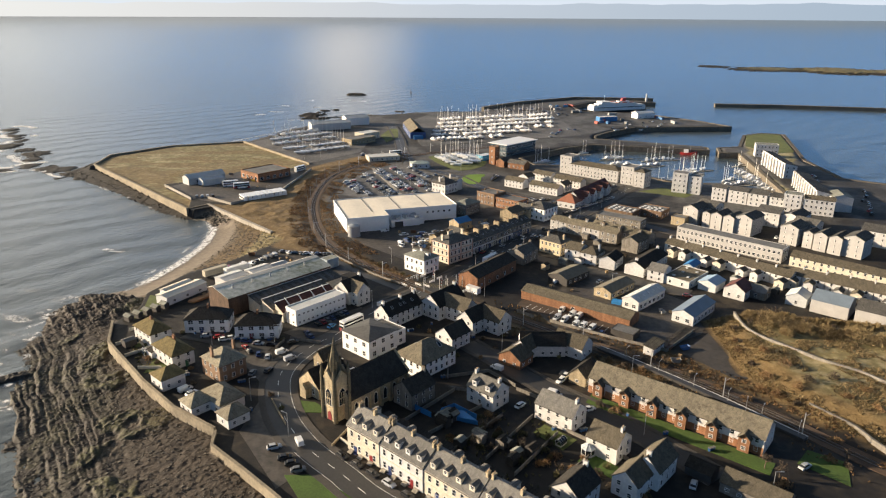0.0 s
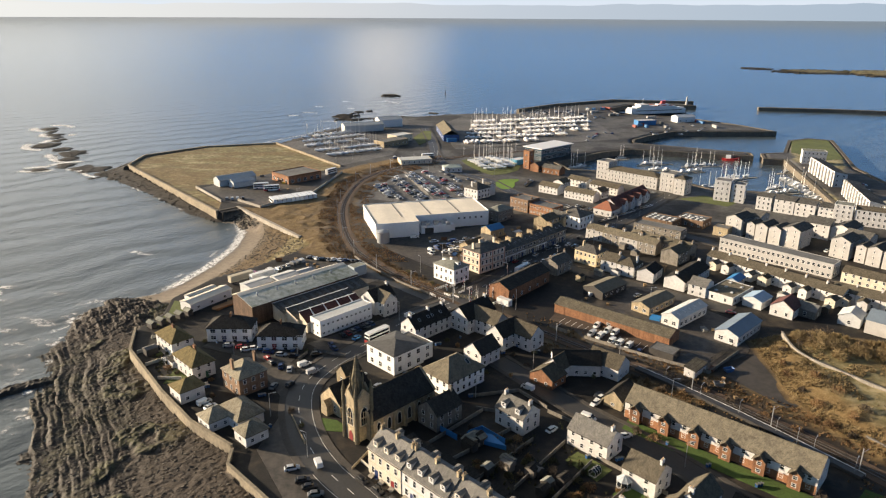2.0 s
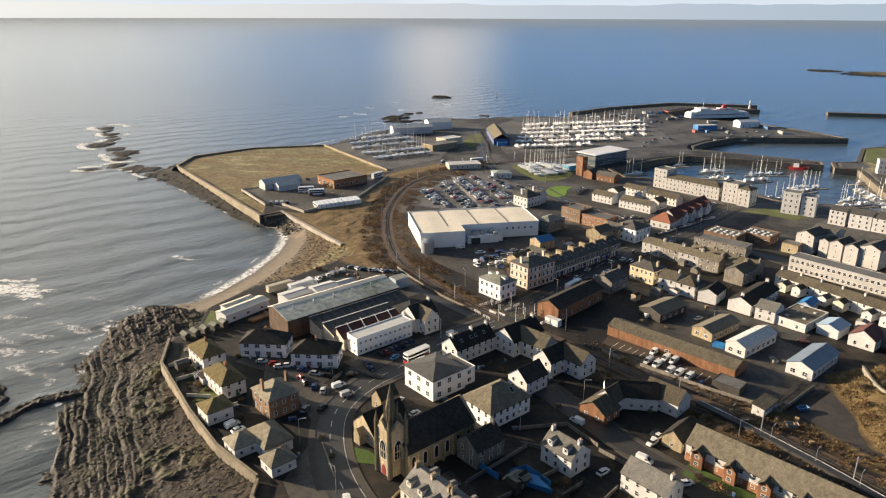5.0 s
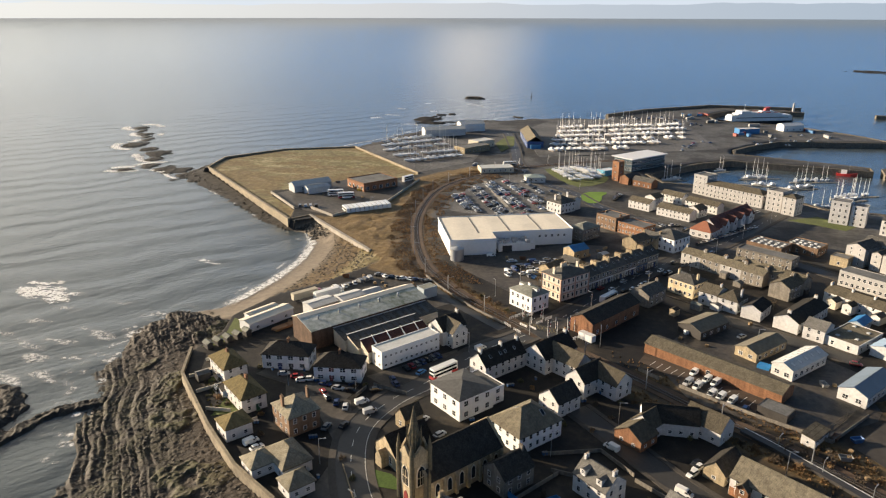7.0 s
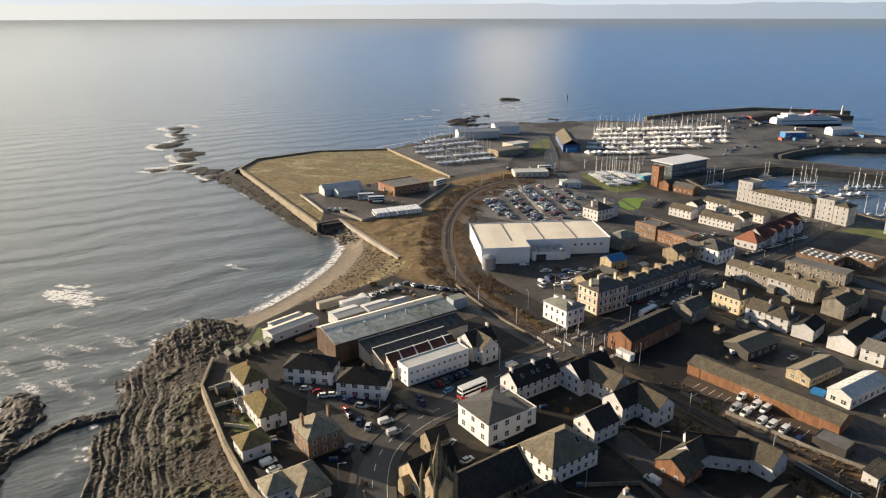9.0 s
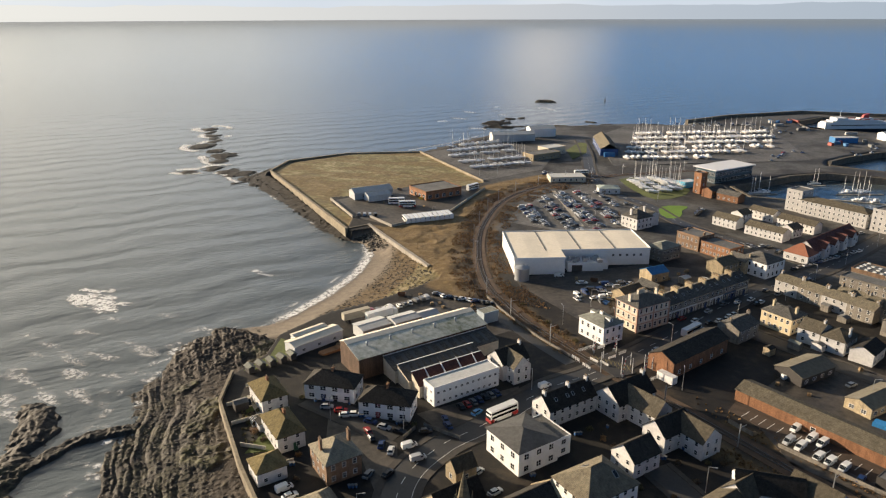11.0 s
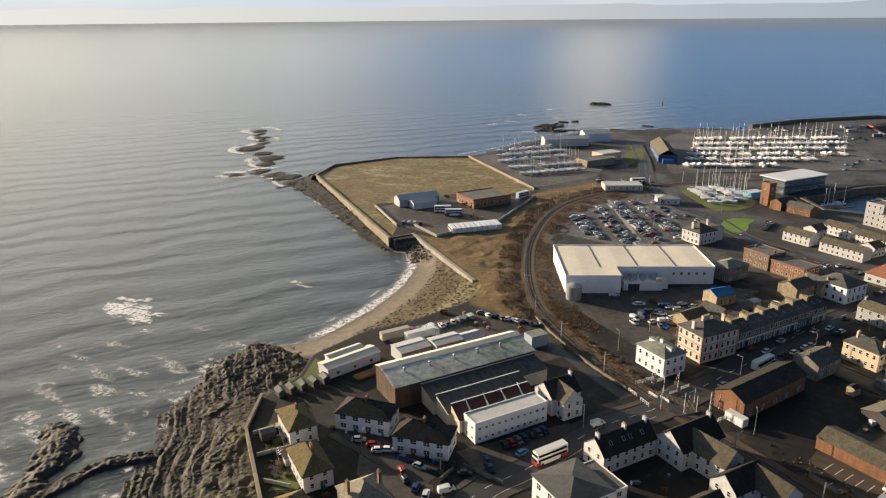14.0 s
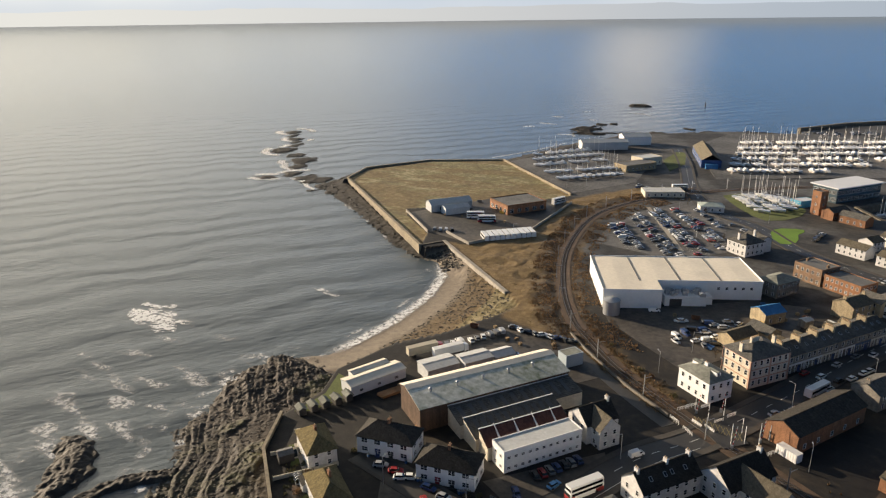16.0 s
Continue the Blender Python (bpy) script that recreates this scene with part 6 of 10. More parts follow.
def supermarket():
    root = tagged(new("supermarket"), "large white metal-clad supermarket with cream roof", "supermarket")
    root.matrix_basis = pose(-26, 410.9, GROUND, 0, 0, 17)
    L, W, h = 68, 31, 8
    bm = bmesh.new()
    add_box(bm, -L / 2, L / 2, -W / 2, W / 2, -1, h)
    part("wall", bm, CLAD, root)
    bm = bmesh.new()
    add_box(bm, -L / 2 + 0.02, -L / 2 + 24, -W / 2 - 11, -W / 2 - 0.02, -1, h - 0.02)
    part("front_bay", bm, CLAD, root)
    for k in range(4):
        a, b = -L / 2 - 0.2 + k * 17.1, -L / 2 + 17.1 * (k + 1) - 0.4
        y0 = -W / 2 - (11.2 if k == 0 else 0.2)
        for q in ([(a, y0, h + 0.1), ((a + b) / 2, y0, h + 0.28), ((a + b) / 2, W / 2 + 0.2, h + 0.28), (a, W / 2 + 0.2, h + 0.1)],
                  [((a + b) / 2, y0, h + 0.28), (b, y0, h + 0.1), (b, W / 2 + 0.2, h + 0.1), ((a + b) / 2, W / 2 + 0.2, h + 0.28)]):
            bm = bmesh.new()
            add_slab(bm, q, 0.12)
            part("roof_panel", bm, ROOFCREAM, root)
    bm = bmesh.new()
    add_slab(bm, [(-L / 2 + 16.7, -W / 2 - 11.2, h + 0.1), (-L / 2 + 24.2, -W / 2 - 11.2, h + 0.3), (-L / 2 + 24.2, -W / 2 - 0.2, h + 0.3), (-L / 2 + 16.7, -W / 2 - 0.2, h + 0.1)], 0.12)
    part("roof_panel", bm, ROOFCREAM, root)
    bm = bmesh.new()
    for k in range(1, 4):
        x = -L / 2 + 17.1 * k - 0.3
        add_box(bm, x - 0.25, x + 0.25, -W / 2, W / 2 - 1, h + 0.1, h + 0.3)
    part("roof_gutter", bm, ROOFFELT, root, "dark roof valley gutters")
    bm = bmesh.new()
    for a in ((-L / 2 - 0.25, L / 2 + 0.25, W / 2, W / 2 + 0.25), (-L / 2 - 0.25, -L / 2, -W / 2 - 11.2, W / 2), (L / 2, L / 2 + 0.25, -W / 2, W / 2), (-L / 2, -L / 2 + 24.2, -W / 2 - 11.4, -W / 2 - 11.1), (-L / 2 + 24.3, L / 2, -W / 2 - 0.25, -W / 2 - 0.01)):
        add_box(bm, *a, h - 0.5, h + 0.55)
    part("fascia", bm, CLAD, root)
    bm = bmesh.new()
    add_box(bm, -8, 9, -W / 2 - 8, -W / 2 - 0.1, -1, 4.2)
    add_box(bm, 9.05, 12, -W / 2 - 6, -W / 2 - 0.1, -1, 3.4)
    part("loading_bay", bm, CLAD, root, "white loading bay annex")
    bm = bmesh.new()
    add_box(bm, -6, -1, -W / 2 - 8.06, -W / 2 - 7.9, -0.5, 3.2)
    part("shutter", bm, DARK, root, "dark roller shutter")
    rnd = random.Random(4)
    for k in range(14):
        bm = bmesh.new()
        w, d, t = rnd.uniform(0.7, 1.4), rnd.uniform(0.6, 1.2), rnd.uniform(0.8, 1.7)
        add_box(bm, -w, w, -d, d, 0, t)
        add_cyl(bm, 0.45, 0.45, t, t + 0.15, 10)
        part("roof_plant", bm, GALV, root, "grey air handling unit", pose(-7 + rnd.uniform(0, 15), -W / 2 - 7 + rnd.uniform(0, 6), 4.2, 0, 0, rnd.choice((0, 90))))
    for k in range(5):
        me, _ = window_mesh(1.3, 1.3, True)
        part("window", me, None, root, m=pose(16 + 3.4 * k, -W / 2, 4.4))
    bm = bmesh.new()
    add_cyl(bm, 3.4, 3.4, 0, 6.0, 24)
    add_cyl(bm, 3.5, 0.6, 6.0, 6.9, 24)
    tank = tagged(new("water_tank", mesh_from(bm, "water_tank", GALV)), "round galvanised sprinkler tank", "tank")
    tank.matrix_basis = pose(-46.5, 371, GROUND)
    for f in tank.data.polygons:
        f.use_smooth = False


supermarket()


def factory():
    """Works of parallel sheds; local x runs along the ridges, y away from the road."""
    root = tagged(new("factory"), "old factory of parallel sheds with mossy sheet roofs", "factory")
    u0, s0 = 159.0, 252.5
    c, s = math.cos(radians(G)), math.sin(radians(G))
    root.matrix_basis = pose(u0 * c - s0 * s, u0 * s + s0 * c, GROUND, 0, 0, G)
    bm = bmesh.new()
    prof = [(-7.5, -1.2), (7.5, -1.2), (7.5, 8.5), (3.4, 9.95), (-7.5, 7.7)]
    a, b = [bm.verts.new((-26, p, q)) for p, q in prof], [bm.verts.new((26, p, q)) for p, q in prof]
    bm.faces.new(a[::-1])
    bm.faces.new(b)
    for k in range(5):
        bm.faces.new((a[k], a[(k + 1) % 5], b[(k + 1) % 5], b[k]))
    # brick darker than elsewhere: the shade of the end wall is in its colour
    part("wall", bm, courses("shaded_brown_brick", (0.155, 0.098, 0.066), (0.115, 0.075, 0.052), 0.9, 0.075, 0.225), root, "brown brick gabled shed coloured dark as in shade")
    mossy = surf("mossy_sheet", (0.20, 0.24, 0.12), 0.6, 0.3, 0.5, 0.045, 0.4, tint=(0.56, 0.55, 0.49), spec=0.3)
    bm = bmesh.new()
    add_slab(bm, [(-26.3, -7.9, 7.8), (26.3, -7.9, 7.8), (26.3, 3.4, 10.14), (-26.3, 3.4, 10.14)], 0.16)
    part("roof", bm, mossy, root, "mossy grey sheet roof slope")
    # far slope and ridge band are cream to paint in the sun on them
    bm = bmesh.new()
    add_slab(bm, [(26.3, 7.9, 8.54), (-26.3, 7.9, 8.54), (-26.3, 3.4, 10.16), (26.3, 3.4, 10.16)], 0.16)
    add_slab(bm, [(-26.4, 1.2, 9.8), (26.4, 1.2, 9.8), (26.4, 3.5, 10.32), (-26.4, 3.5, 10.32)], 0.16)
    part("roof", bm, ROOFCREAM, root, "sheet roof slope and ridge band coloured cream as if sunlit")
    skylight = glass("rooflight", (0.045, 0.05, 0.055), 0.4)
    for k, (y0, y1, z0, z1, xa, xb, m) in enumerate(((-15.8, -7.55, 4.8, 6.6, -17, 25.5, MIDSLATE), (-23.4, -15.85, 4.4, 6.8, -16, 14, MIDSLATE), (-28.4, -23.45, 4.4, 7.4, -15, 12, MAROON))):
        bm = bmesh.new()
        add_box(bm, xa, xb, y0, y1, -1, 4.3)
        prof = [(xa, y0, 4.3), (xa, y1, 4.3), (xa, y1, z1 - 0.2), (xa, y0, z0 - 0.2)]
        a, b = [bm.verts.new(p) for p in prof], [bm.verts.new((xb, p[1], p[2])) for p in prof]
        bm.faces.new(a)
        bm.faces.new(b[::-1])
        for j in range(4):
            bm.faces.new((a[j], a[(j + 1) % 4], b[(j + 1) % 4], b[j]))
        part("bay_wall", bm, CREAM, root, "cream end wall of a lean-to bay")
        bm = bmesh.new()
        add_slab(bm, [(xa - 0.2, y0 - 0.2, z0), (xb + 0.2, y0 - 0.2, z0), (xb + 0.2, y1, z1), (xa - 0.2, y1, z1)], 0.16)
        r = part("bay_roof", bm, m, root, "dark sloping bay roof")
        bm = bmesh.new()
        add_box(bm, xa - 0.2, xb + 0.2, y1 - 0.16, y1 + 0.14, z1 - 0.02, z1 + 0.16)
        part("flashing", bm, CLAD, root, "pale ridge flashing")
        if k < 2:
            for j in range(11):
                x = xa + 2 + j * (xb - xa - 3) / 11
                t = lambda y: z0 + (y - y0) / (y1 - y0) * (z1 - z0)
                bm = bmesh.new()
                add_slab(bm, [(x, y0 + 1.2, t(y0 + 1.2) + 0.12), (x + 1.3, y0 + 1.2, t(y0 + 1.2) + 0.12), (x + 1.3, y1 - 1.4, t(y1 - 1.4) + 0.12), (x, y1 - 1.4, t(y1 - 1.4) + 0.12)], 0.1)
                part("rooflight", bm, skylight, root)
        else:
            for j in range(4):
                bm = bmesh.new()
                x = xa + 4 + j * 6.2
                add_slab(bm, [(x, y0 - 0.1, z0 + 0.2), (x + 0.9, y0 - 0.1, z0 + 0.2), (x + 0.5, y1, z1 + 0.9)], 0.3)
                part("roof_fin", bm, CLAD, root, "pale triangular roof fin")
    off = house("factory_office", 0, 0, 0, 25, 6.4, 6.4, "flat", 0.4, BRIGHT, SHEETLIGHT, "white factory office with flat roof and rows of windows", "office", 2, 2.1, wx=1.1, wz=0.9, gables=True)
    off.matrix_basis = root.matrix_basis @ pose(-1.2, -31.9, 0)
    for j in range(5):
        bm = bmesh.new()
        add_cyl(bm, 0.35, 0.35, 0, 1.3, 10)
        add_cyl(bm, 0.55, 0.2, 1.3, 1.6, 10)
        part("roof_vent", bm, GALV, root, "galvanised roof ventilator", pose(-20 + 9 * j, -1.8, 9.0))


factory()


def church():
    root = tagged(new("church"), "buff sandstone gothic church with pinnacled tower and slate roof", "church")
    root.matrix_basis = pose(-26.2, 202.2, GROUND, 0, 0, G + 0.5)
    L, W, h, rise = 25, 12.8, 6.9, 5.3
    bm = bmesh.new()
    gable_walls(bm, L, W, h, rise)
    part("nave", bm, SANDSTONE, root)
    bm = bmesh.new()
    gable_roof(bm, L - 0.9, W, h, rise, 0.3)
    part("nave_roof", bm, SLATE, root)
    for x in (-L / 2, L / 2):
        bm = bmesh.new()
        for s in (-1, 1):
            add_slab(bm, [(x - 0.35, s * 6.7, h + 0.25), (x + 0.35, s * 6.7, h + 0.25), (x + 0.35, 0, h + rise + 0.55), (x - 0.35, 0, h + rise + 0.55)], 0.5)
        part("skew", bm, SANDSTONE, root, "pale stone gable coping")

    def pointed(w, tall, thick):
        """A pointed arch standing on the x axis, facing -y."""
        rise_ = w * 0.9
        pts = [(-w / 2, 0), (w / 2, 0)] + [(w / 2 - w * (1 - math.cos(a)) , tall - rise_ + rise_ * math.sin(a) / math.sin(math.pi / 3)) for a in (0, 0.35, 0.7)] + [(0, tall)]
        pts += [(-p, q) for p, q in reversed(pts[2:-1])]
        out = bmesh.new()
        a_, b_ = [out.verts.new((p, -thick, q)) for p, q in pts], [out.verts.new((p, 0.1, q)) for p, q in pts]
        out.faces.new(a_)
        out.faces.new(b_[::-1])
        for j in range(len(pts)):
            out.faces.new((a_[j], b_[j], b_[(j + 1) % len(pts)], a_[(j + 1) % len(pts)]))
        return out

    for s in (-1, 1):
        turn = 0 if s < 0 else 180
        for k in range(7):
            bm = bmesh.new()
            add_box(bm, -0.4, 0.4, -0.9, 0.1, -1, 3.4)
            add_box(bm, -0.35, 0.35, -0.6, 0.1, 3.4, 5.6)
            add_slab(bm, [(-0.4, -0.95, 3.5), (0.4, -0.95, 3.5), (0.4, -0.5, 4.1), (-0.4, -0.5, 4.1)], 0.3)
            add_slab(bm, [(-0.35, -0.65, 5.6), (0.35, -0.65, 5.6), (0.35, 0.05, 6.4), (-0.35, 0.05, 6.4)], 0.3)
            part("buttress", bm, SANDSTONE, root, m=pose(-L / 2 + 0.6 + (L - 1.2) / 6 * k, s * W / 2, 0, 0, 0, turn))
            if k < 6:
                u = -L / 2 + 0.6 + (L - 1.2) / 6 * (k + 0.5)
                fr = part("window_surround", pointed(1.7, 4.3, 0.10), CREAM, root, "pale pointed window surround", pose(u, s * W / 2, 1.5, 0, 0, turn))
                part("lancet_window", pointed(1.2, 3.7, 0.13), PANE, fr, "pointed leaded window", pose(0, 0, 0.25))
    # tower before the nave's front
    cx, cy, r = -13.2, -1.2, 2.75
    bm = bmesh.new()
    add_box(bm, cx - r, cx + r, cy - r, cy + r, -1, 14.0)
    for z0 in (4.2, 10.6, 13.8):
        add_box(bm, cx - r - 0.15, cx + r + 0.15, cy - r - 0.15, cy + r + 0.15, z0, z0 + 0.3)
    tower = part("tower", bm, SANDSTONE, root, "square sandstone tower")
    for dx, dy, turn in ((-r, 0, 270), (0, -r, 0), (r, 0, 90), (0, r, 180)):
        bm = bmesh.new()
        prof = [(-r * 0.75, 14.1), (r * 0.75, 14.1), (0, 16.6)]
        a_, b_ = [bm.verts.new((p, -0.3, q)) for p, q in prof], [bm.verts.new((p, 0.35, q)) for p, q in prof]
        bm.faces.new(a_)
        bm.faces.new(b_[::-1])
        for j in range(3):
            bm.faces.new((a_[j], b_[j], b_[(j + 1) % 3], a_[(j + 1) % 3]))
        part("tower_gable", bm, SANDSTONE, tower, "", pose(cx + dx, cy + dy, 0, 0, 0, turn))
        if turn in (0, 270):
            fr = part("window_surround", pointed(3.0, 6.2, 0.14), CREAM, tower, "pale moulded surround of the belfry window", pose(cx + dx, cy + dy, 4.9, 0, 0, turn))
            part("belfry_window", pointed(2.3, 5.5, 0.18), PANE, fr, "tall pointed belfry window", pose(0, 0, 0.3))
            bm = bmesh.new()
            for u in (-0.45, 0.3):
                add_box(bm, u, u + 0.15, -0.26, -0.1, 0.3, 4.6)
            add_box(bm, -1.1, 1.1, -0.26, -0.1, 2.5, 2.75)
            part("tracery", bm, SANDSTONE, fr, "stone tracery bars")
    for sx in (-1, 1):
        for sy in (-1, 1):
            bm = bmesh.new()
            add_cyl(bm, 0.75, 0.6, -1, 15.0, 8, cx + sx * r, cy + sy * r)
            add_cyl(bm, 0.72, 0.72, 14.9, 15.3, 8, cx + sx * r, cy + sy * r)
            add_cyl(bm, 0.6, 0.04, 15.3, 18.6, 8, cx + sx * r, cy + sy * r)
            part("pinnacle", bm, OLDSTONE, tower, "octagonal corner turret with pointed cap")
    bm = bmesh.new()
    add_cyl(bm, 1.75, 1.6, 14.0, 18.2, 8, cx, cy)
    add_cyl(bm, 1.8, 1.8, 18.2, 18.5, 8, cx, cy)
    add_cyl(bm, 1.6, 0.05, 18.5, 26.5, 8, cx, cy)
    part("spire", bm, OLDSTONE, tower, "slender octagonal stone spire")
    for k in range(8):
        a = math.pi * 2 * (k + 0.5) / 8
        bm = bmesh.new()
        add_cyl(bm, 0.24, 0.2, 14.2, 18.8, 6, cx + 1.85 * math.cos(a), cy + 1.85 * math.sin(a))
        add_cyl(bm, 0.24, 0.02, 18.8, 21.0, 6, cx + 1.85 * math.cos(a), cy + 1.85 * math.sin(a))
        part("spirelet", bm, OLDSTONE, tower)
    for x, y in ((-L / 2, -W / 2), (-L / 2, W / 2)):
        bm = bmesh.new()
        add_cyl(bm, 0.6, 0.5, -1, 8.6, 8, x, y)
        add_cyl(bm, 0.55, 0.04, 8.6, 11.0, 8, x, y)
        part("pinnacle", bm, OLDSTONE, root, "corner pinnacle of the nave")
    part("church_door", pointed(1.7, 3.1, 0.1), paint("church_red", (0.22, 0.03, 0.03), 0.5), tower, "red pointed church door", pose(cx - r, cy, 0.1, 0, 0, 270))
    # hall across the far side of the front
    house("church_house", -42, 223.5, G, 6.5, 5, 4.2, "gable", 2.6, SANDSTONE, TILE, "small buff stone gabled church house", "house", 1, 3)
    hall = house("church_hall", -40.3, 209, G, 13, 10, 4.2, "gable", 4.6, SANDSTONE, SLATE, "buff stone church hall with steep slate roof", "hall", 1, 3, wx=1.0, wz=2.2)
    porch = bmesh.new()
    gable_walls(porch, 3, 3, 3.2, 1.8)
    part("porch", porch, SANDSTONE, hall, "", pose(-7.4, 0, 0))


church()

# bus depot
dep = house("bus_depot", -126, 516, G, 28, 22, 5.6, "flat", 0.5, BRICK, ROOFFELT, "brown brick bus depot with dark flat roof", "depot", 1, 5, wx=2.6, wz=2.4)
dsh = house("depot_shed", -167.2, 501.7, 43, 27.8, 10, 4.6, "gable", 2.2, SHEETLIGHT, SHEETLIGHT, "silver-grey arched depot shed", "shed", 1, 9, wx=3.0, wz=2.6)
house("depot_shed", -160, 494, 43, 16, 8, 4.0, "gable", 1.4, SHEETLIGHT, SHEETLIGHT, "low pale depot shed", "shed", 1, win=False)
# harbour side
house("leisure_hall", -108, 742, 24, 42, 14, 6.5, "gable", 2.0, SHEETLIGHT, SHEETLIGHT, "long pale grey shed by the far shore", "shed", 1, win=False)
house("leisure_hall", -84, 776, 24, 26, 16, 7.5, "gable", 2.4, CLAD, SHEETLIGHT, "white industrial shed by the far shore", "shed", 1, win=False)
house("tan_block", -70, 660, 47, 30, 14, 5.0, "flat", 0.3, SANDSTONE, ROOFFELT, "tan brick flat-roofed block", "building", 1, 4)
house("tan_block", -64, 684, 47, 20, 14, 6.0, "flat", 0.3, CREAM, SHEETLIGHT, "cream rendered flat-roofed block", "building", 1, 4)
hall = house("power_house", -19, 716, 8, 15, 66, 5.6, "flat", 0.2, surf("blue_paint", (0.04, 0.075, 0.19), 0.6, 0.25), ROOFFELT, "long boat hall with deep blue front", "boat hall", 1, 5, wx=2.4, wz=2.2)
bm = bmesh.new()
gable_roof(bm, 66.5, 15, 5.6, 4.6, 0.4)
part("pitched_roof", bm, DRAB, hall, "brown tiled pitched roof", pose(0, 0, 0, 0, 0, 90))
bm = bmesh.new()
add_box(bm, -4.5, 4.5, -38.5, -33.2, -1, 3.2)
part("porch", bm, BLUE, hall, "blue entrance porch")
gl = house("glass_office", 70, 612, 44, 40, 18, 9, "flat", 0.3, glass("curtain_glass", (0.06, 0.09, 0.11), 0.12), CLAD, "glazed harbour office with white flat roof", "office", 2, 3.2, wx=2.6, wz=3.2)
bm = bmesh.new()
add_box(bm, -21.5, 21.5, -10.5, 10.5, 9.6, 10.2)
part("canopy", bm, CLAD, gl, "wide white roof canopy")
house("blue_kiosk", 42, 580, 40, 12, 8, 4, "flat", 0.2, surf("turquoise", (0.08, 0.36, 0.50), 0.6), CLAD, "low turquoise kiosk by the dock", "kiosk", 1, win=False)
house("brick_tower", 48.5, 562, 45, 6, 6, 14, "flat", 0.6, BRICK, ROOFFELT, "square red brick hydraulic tower", "tower", 3, 5)
house("engine_house", 57, 555, 45, 14, 8, 5, "gable", 2.6, BRICK, SLATE, "red brick engine house", "building", 1, 3)
house("engine_house", 66, 545, -40, 16, 8, 4.5, "gable", 2.4, BRICK, SLATE, "brick harbour store with dark roof", "store", 1, 3)
house("station_block", -43, 580, 18, 26, 13, 3.6, "flat", 0.2, CREAM, SHEETLIGHT, "low pale station building", "building", 1, 4)
house("petrol_kiosk", -12, 549, 12, 14, 10, 3.8, "hip", 1.4, WHITE, surf("pale_green_roof", (0.35, 0.40, 0.36), 0.7), "small kiosk with pale green roof", "kiosk", 1, 4)
house("ferry_terminal", 250, 826, 20, 24, 12, 6, "gable", 2, CLAD, CLAD, "white ferry terminal shed", "shed", 1, 6)
house("ferry_terminal", 200, 800, 15, 22, 10, 5, "flat", 0.2, BLUE, SHEETLIGHT, "blue shed on the quay", "shed", 1, win=False)
house("stone_house", 380, 470, -20, 12, 8, 5.5, "gable", 3, WHITE, TILE, "white house by the inland shore", chims=(1,))

# ---- vehicles ----
PAINTS = {"white": (0.72, 0.72, 0.70), "silver": (0.42, 0.43, 0.44), "grey": (0.14, 0.145, 0.15), "black": (0.012, 0.012, 0.014), "blue": (0.012, 0.035, 0.12), "red": (0.30, 0.02, 0.02), "light_blue": (0.10, 0.30, 0.55)}
CARGLASS = glass("car_glass", (0.015, 0.018, 0.02), 0.06)
CARS = {}


def loft(bm, sections, mat=0, close=True):
    """A skin over outlines with the same number of corners."""
    rings = [[bm.verts.new(p) for p in s] for s in sections]
    n = len(rings[0])
    for a, b in zip(rings, rings[1:]):
        for k in range(n):
            bm.faces.new((a[k], a[(k + 1) % n], b[(k + 1) % n], b[k])).material_index = mat
    if close:
        bm.faces.new(rings[0][::-1]).material_index = mat
        bm.faces.new(rings[-1]).material_index = mat


def wheel_mesh():
    if "wheel" not in CARS:
        bm = bmesh.new()
        add_cyl(bm, 0.32, 0.32, -0.11, 0.11, 12)
        bmesh.ops.rotate(bm, verts=bm.verts, cent=(0, 0, 0), matrix=Matrix.Rotation(radians(90), 3, "X"))
        CARS["wheel"] = mesh_from(bm, "wheel", TYRE)
    return CARS["wheel"]


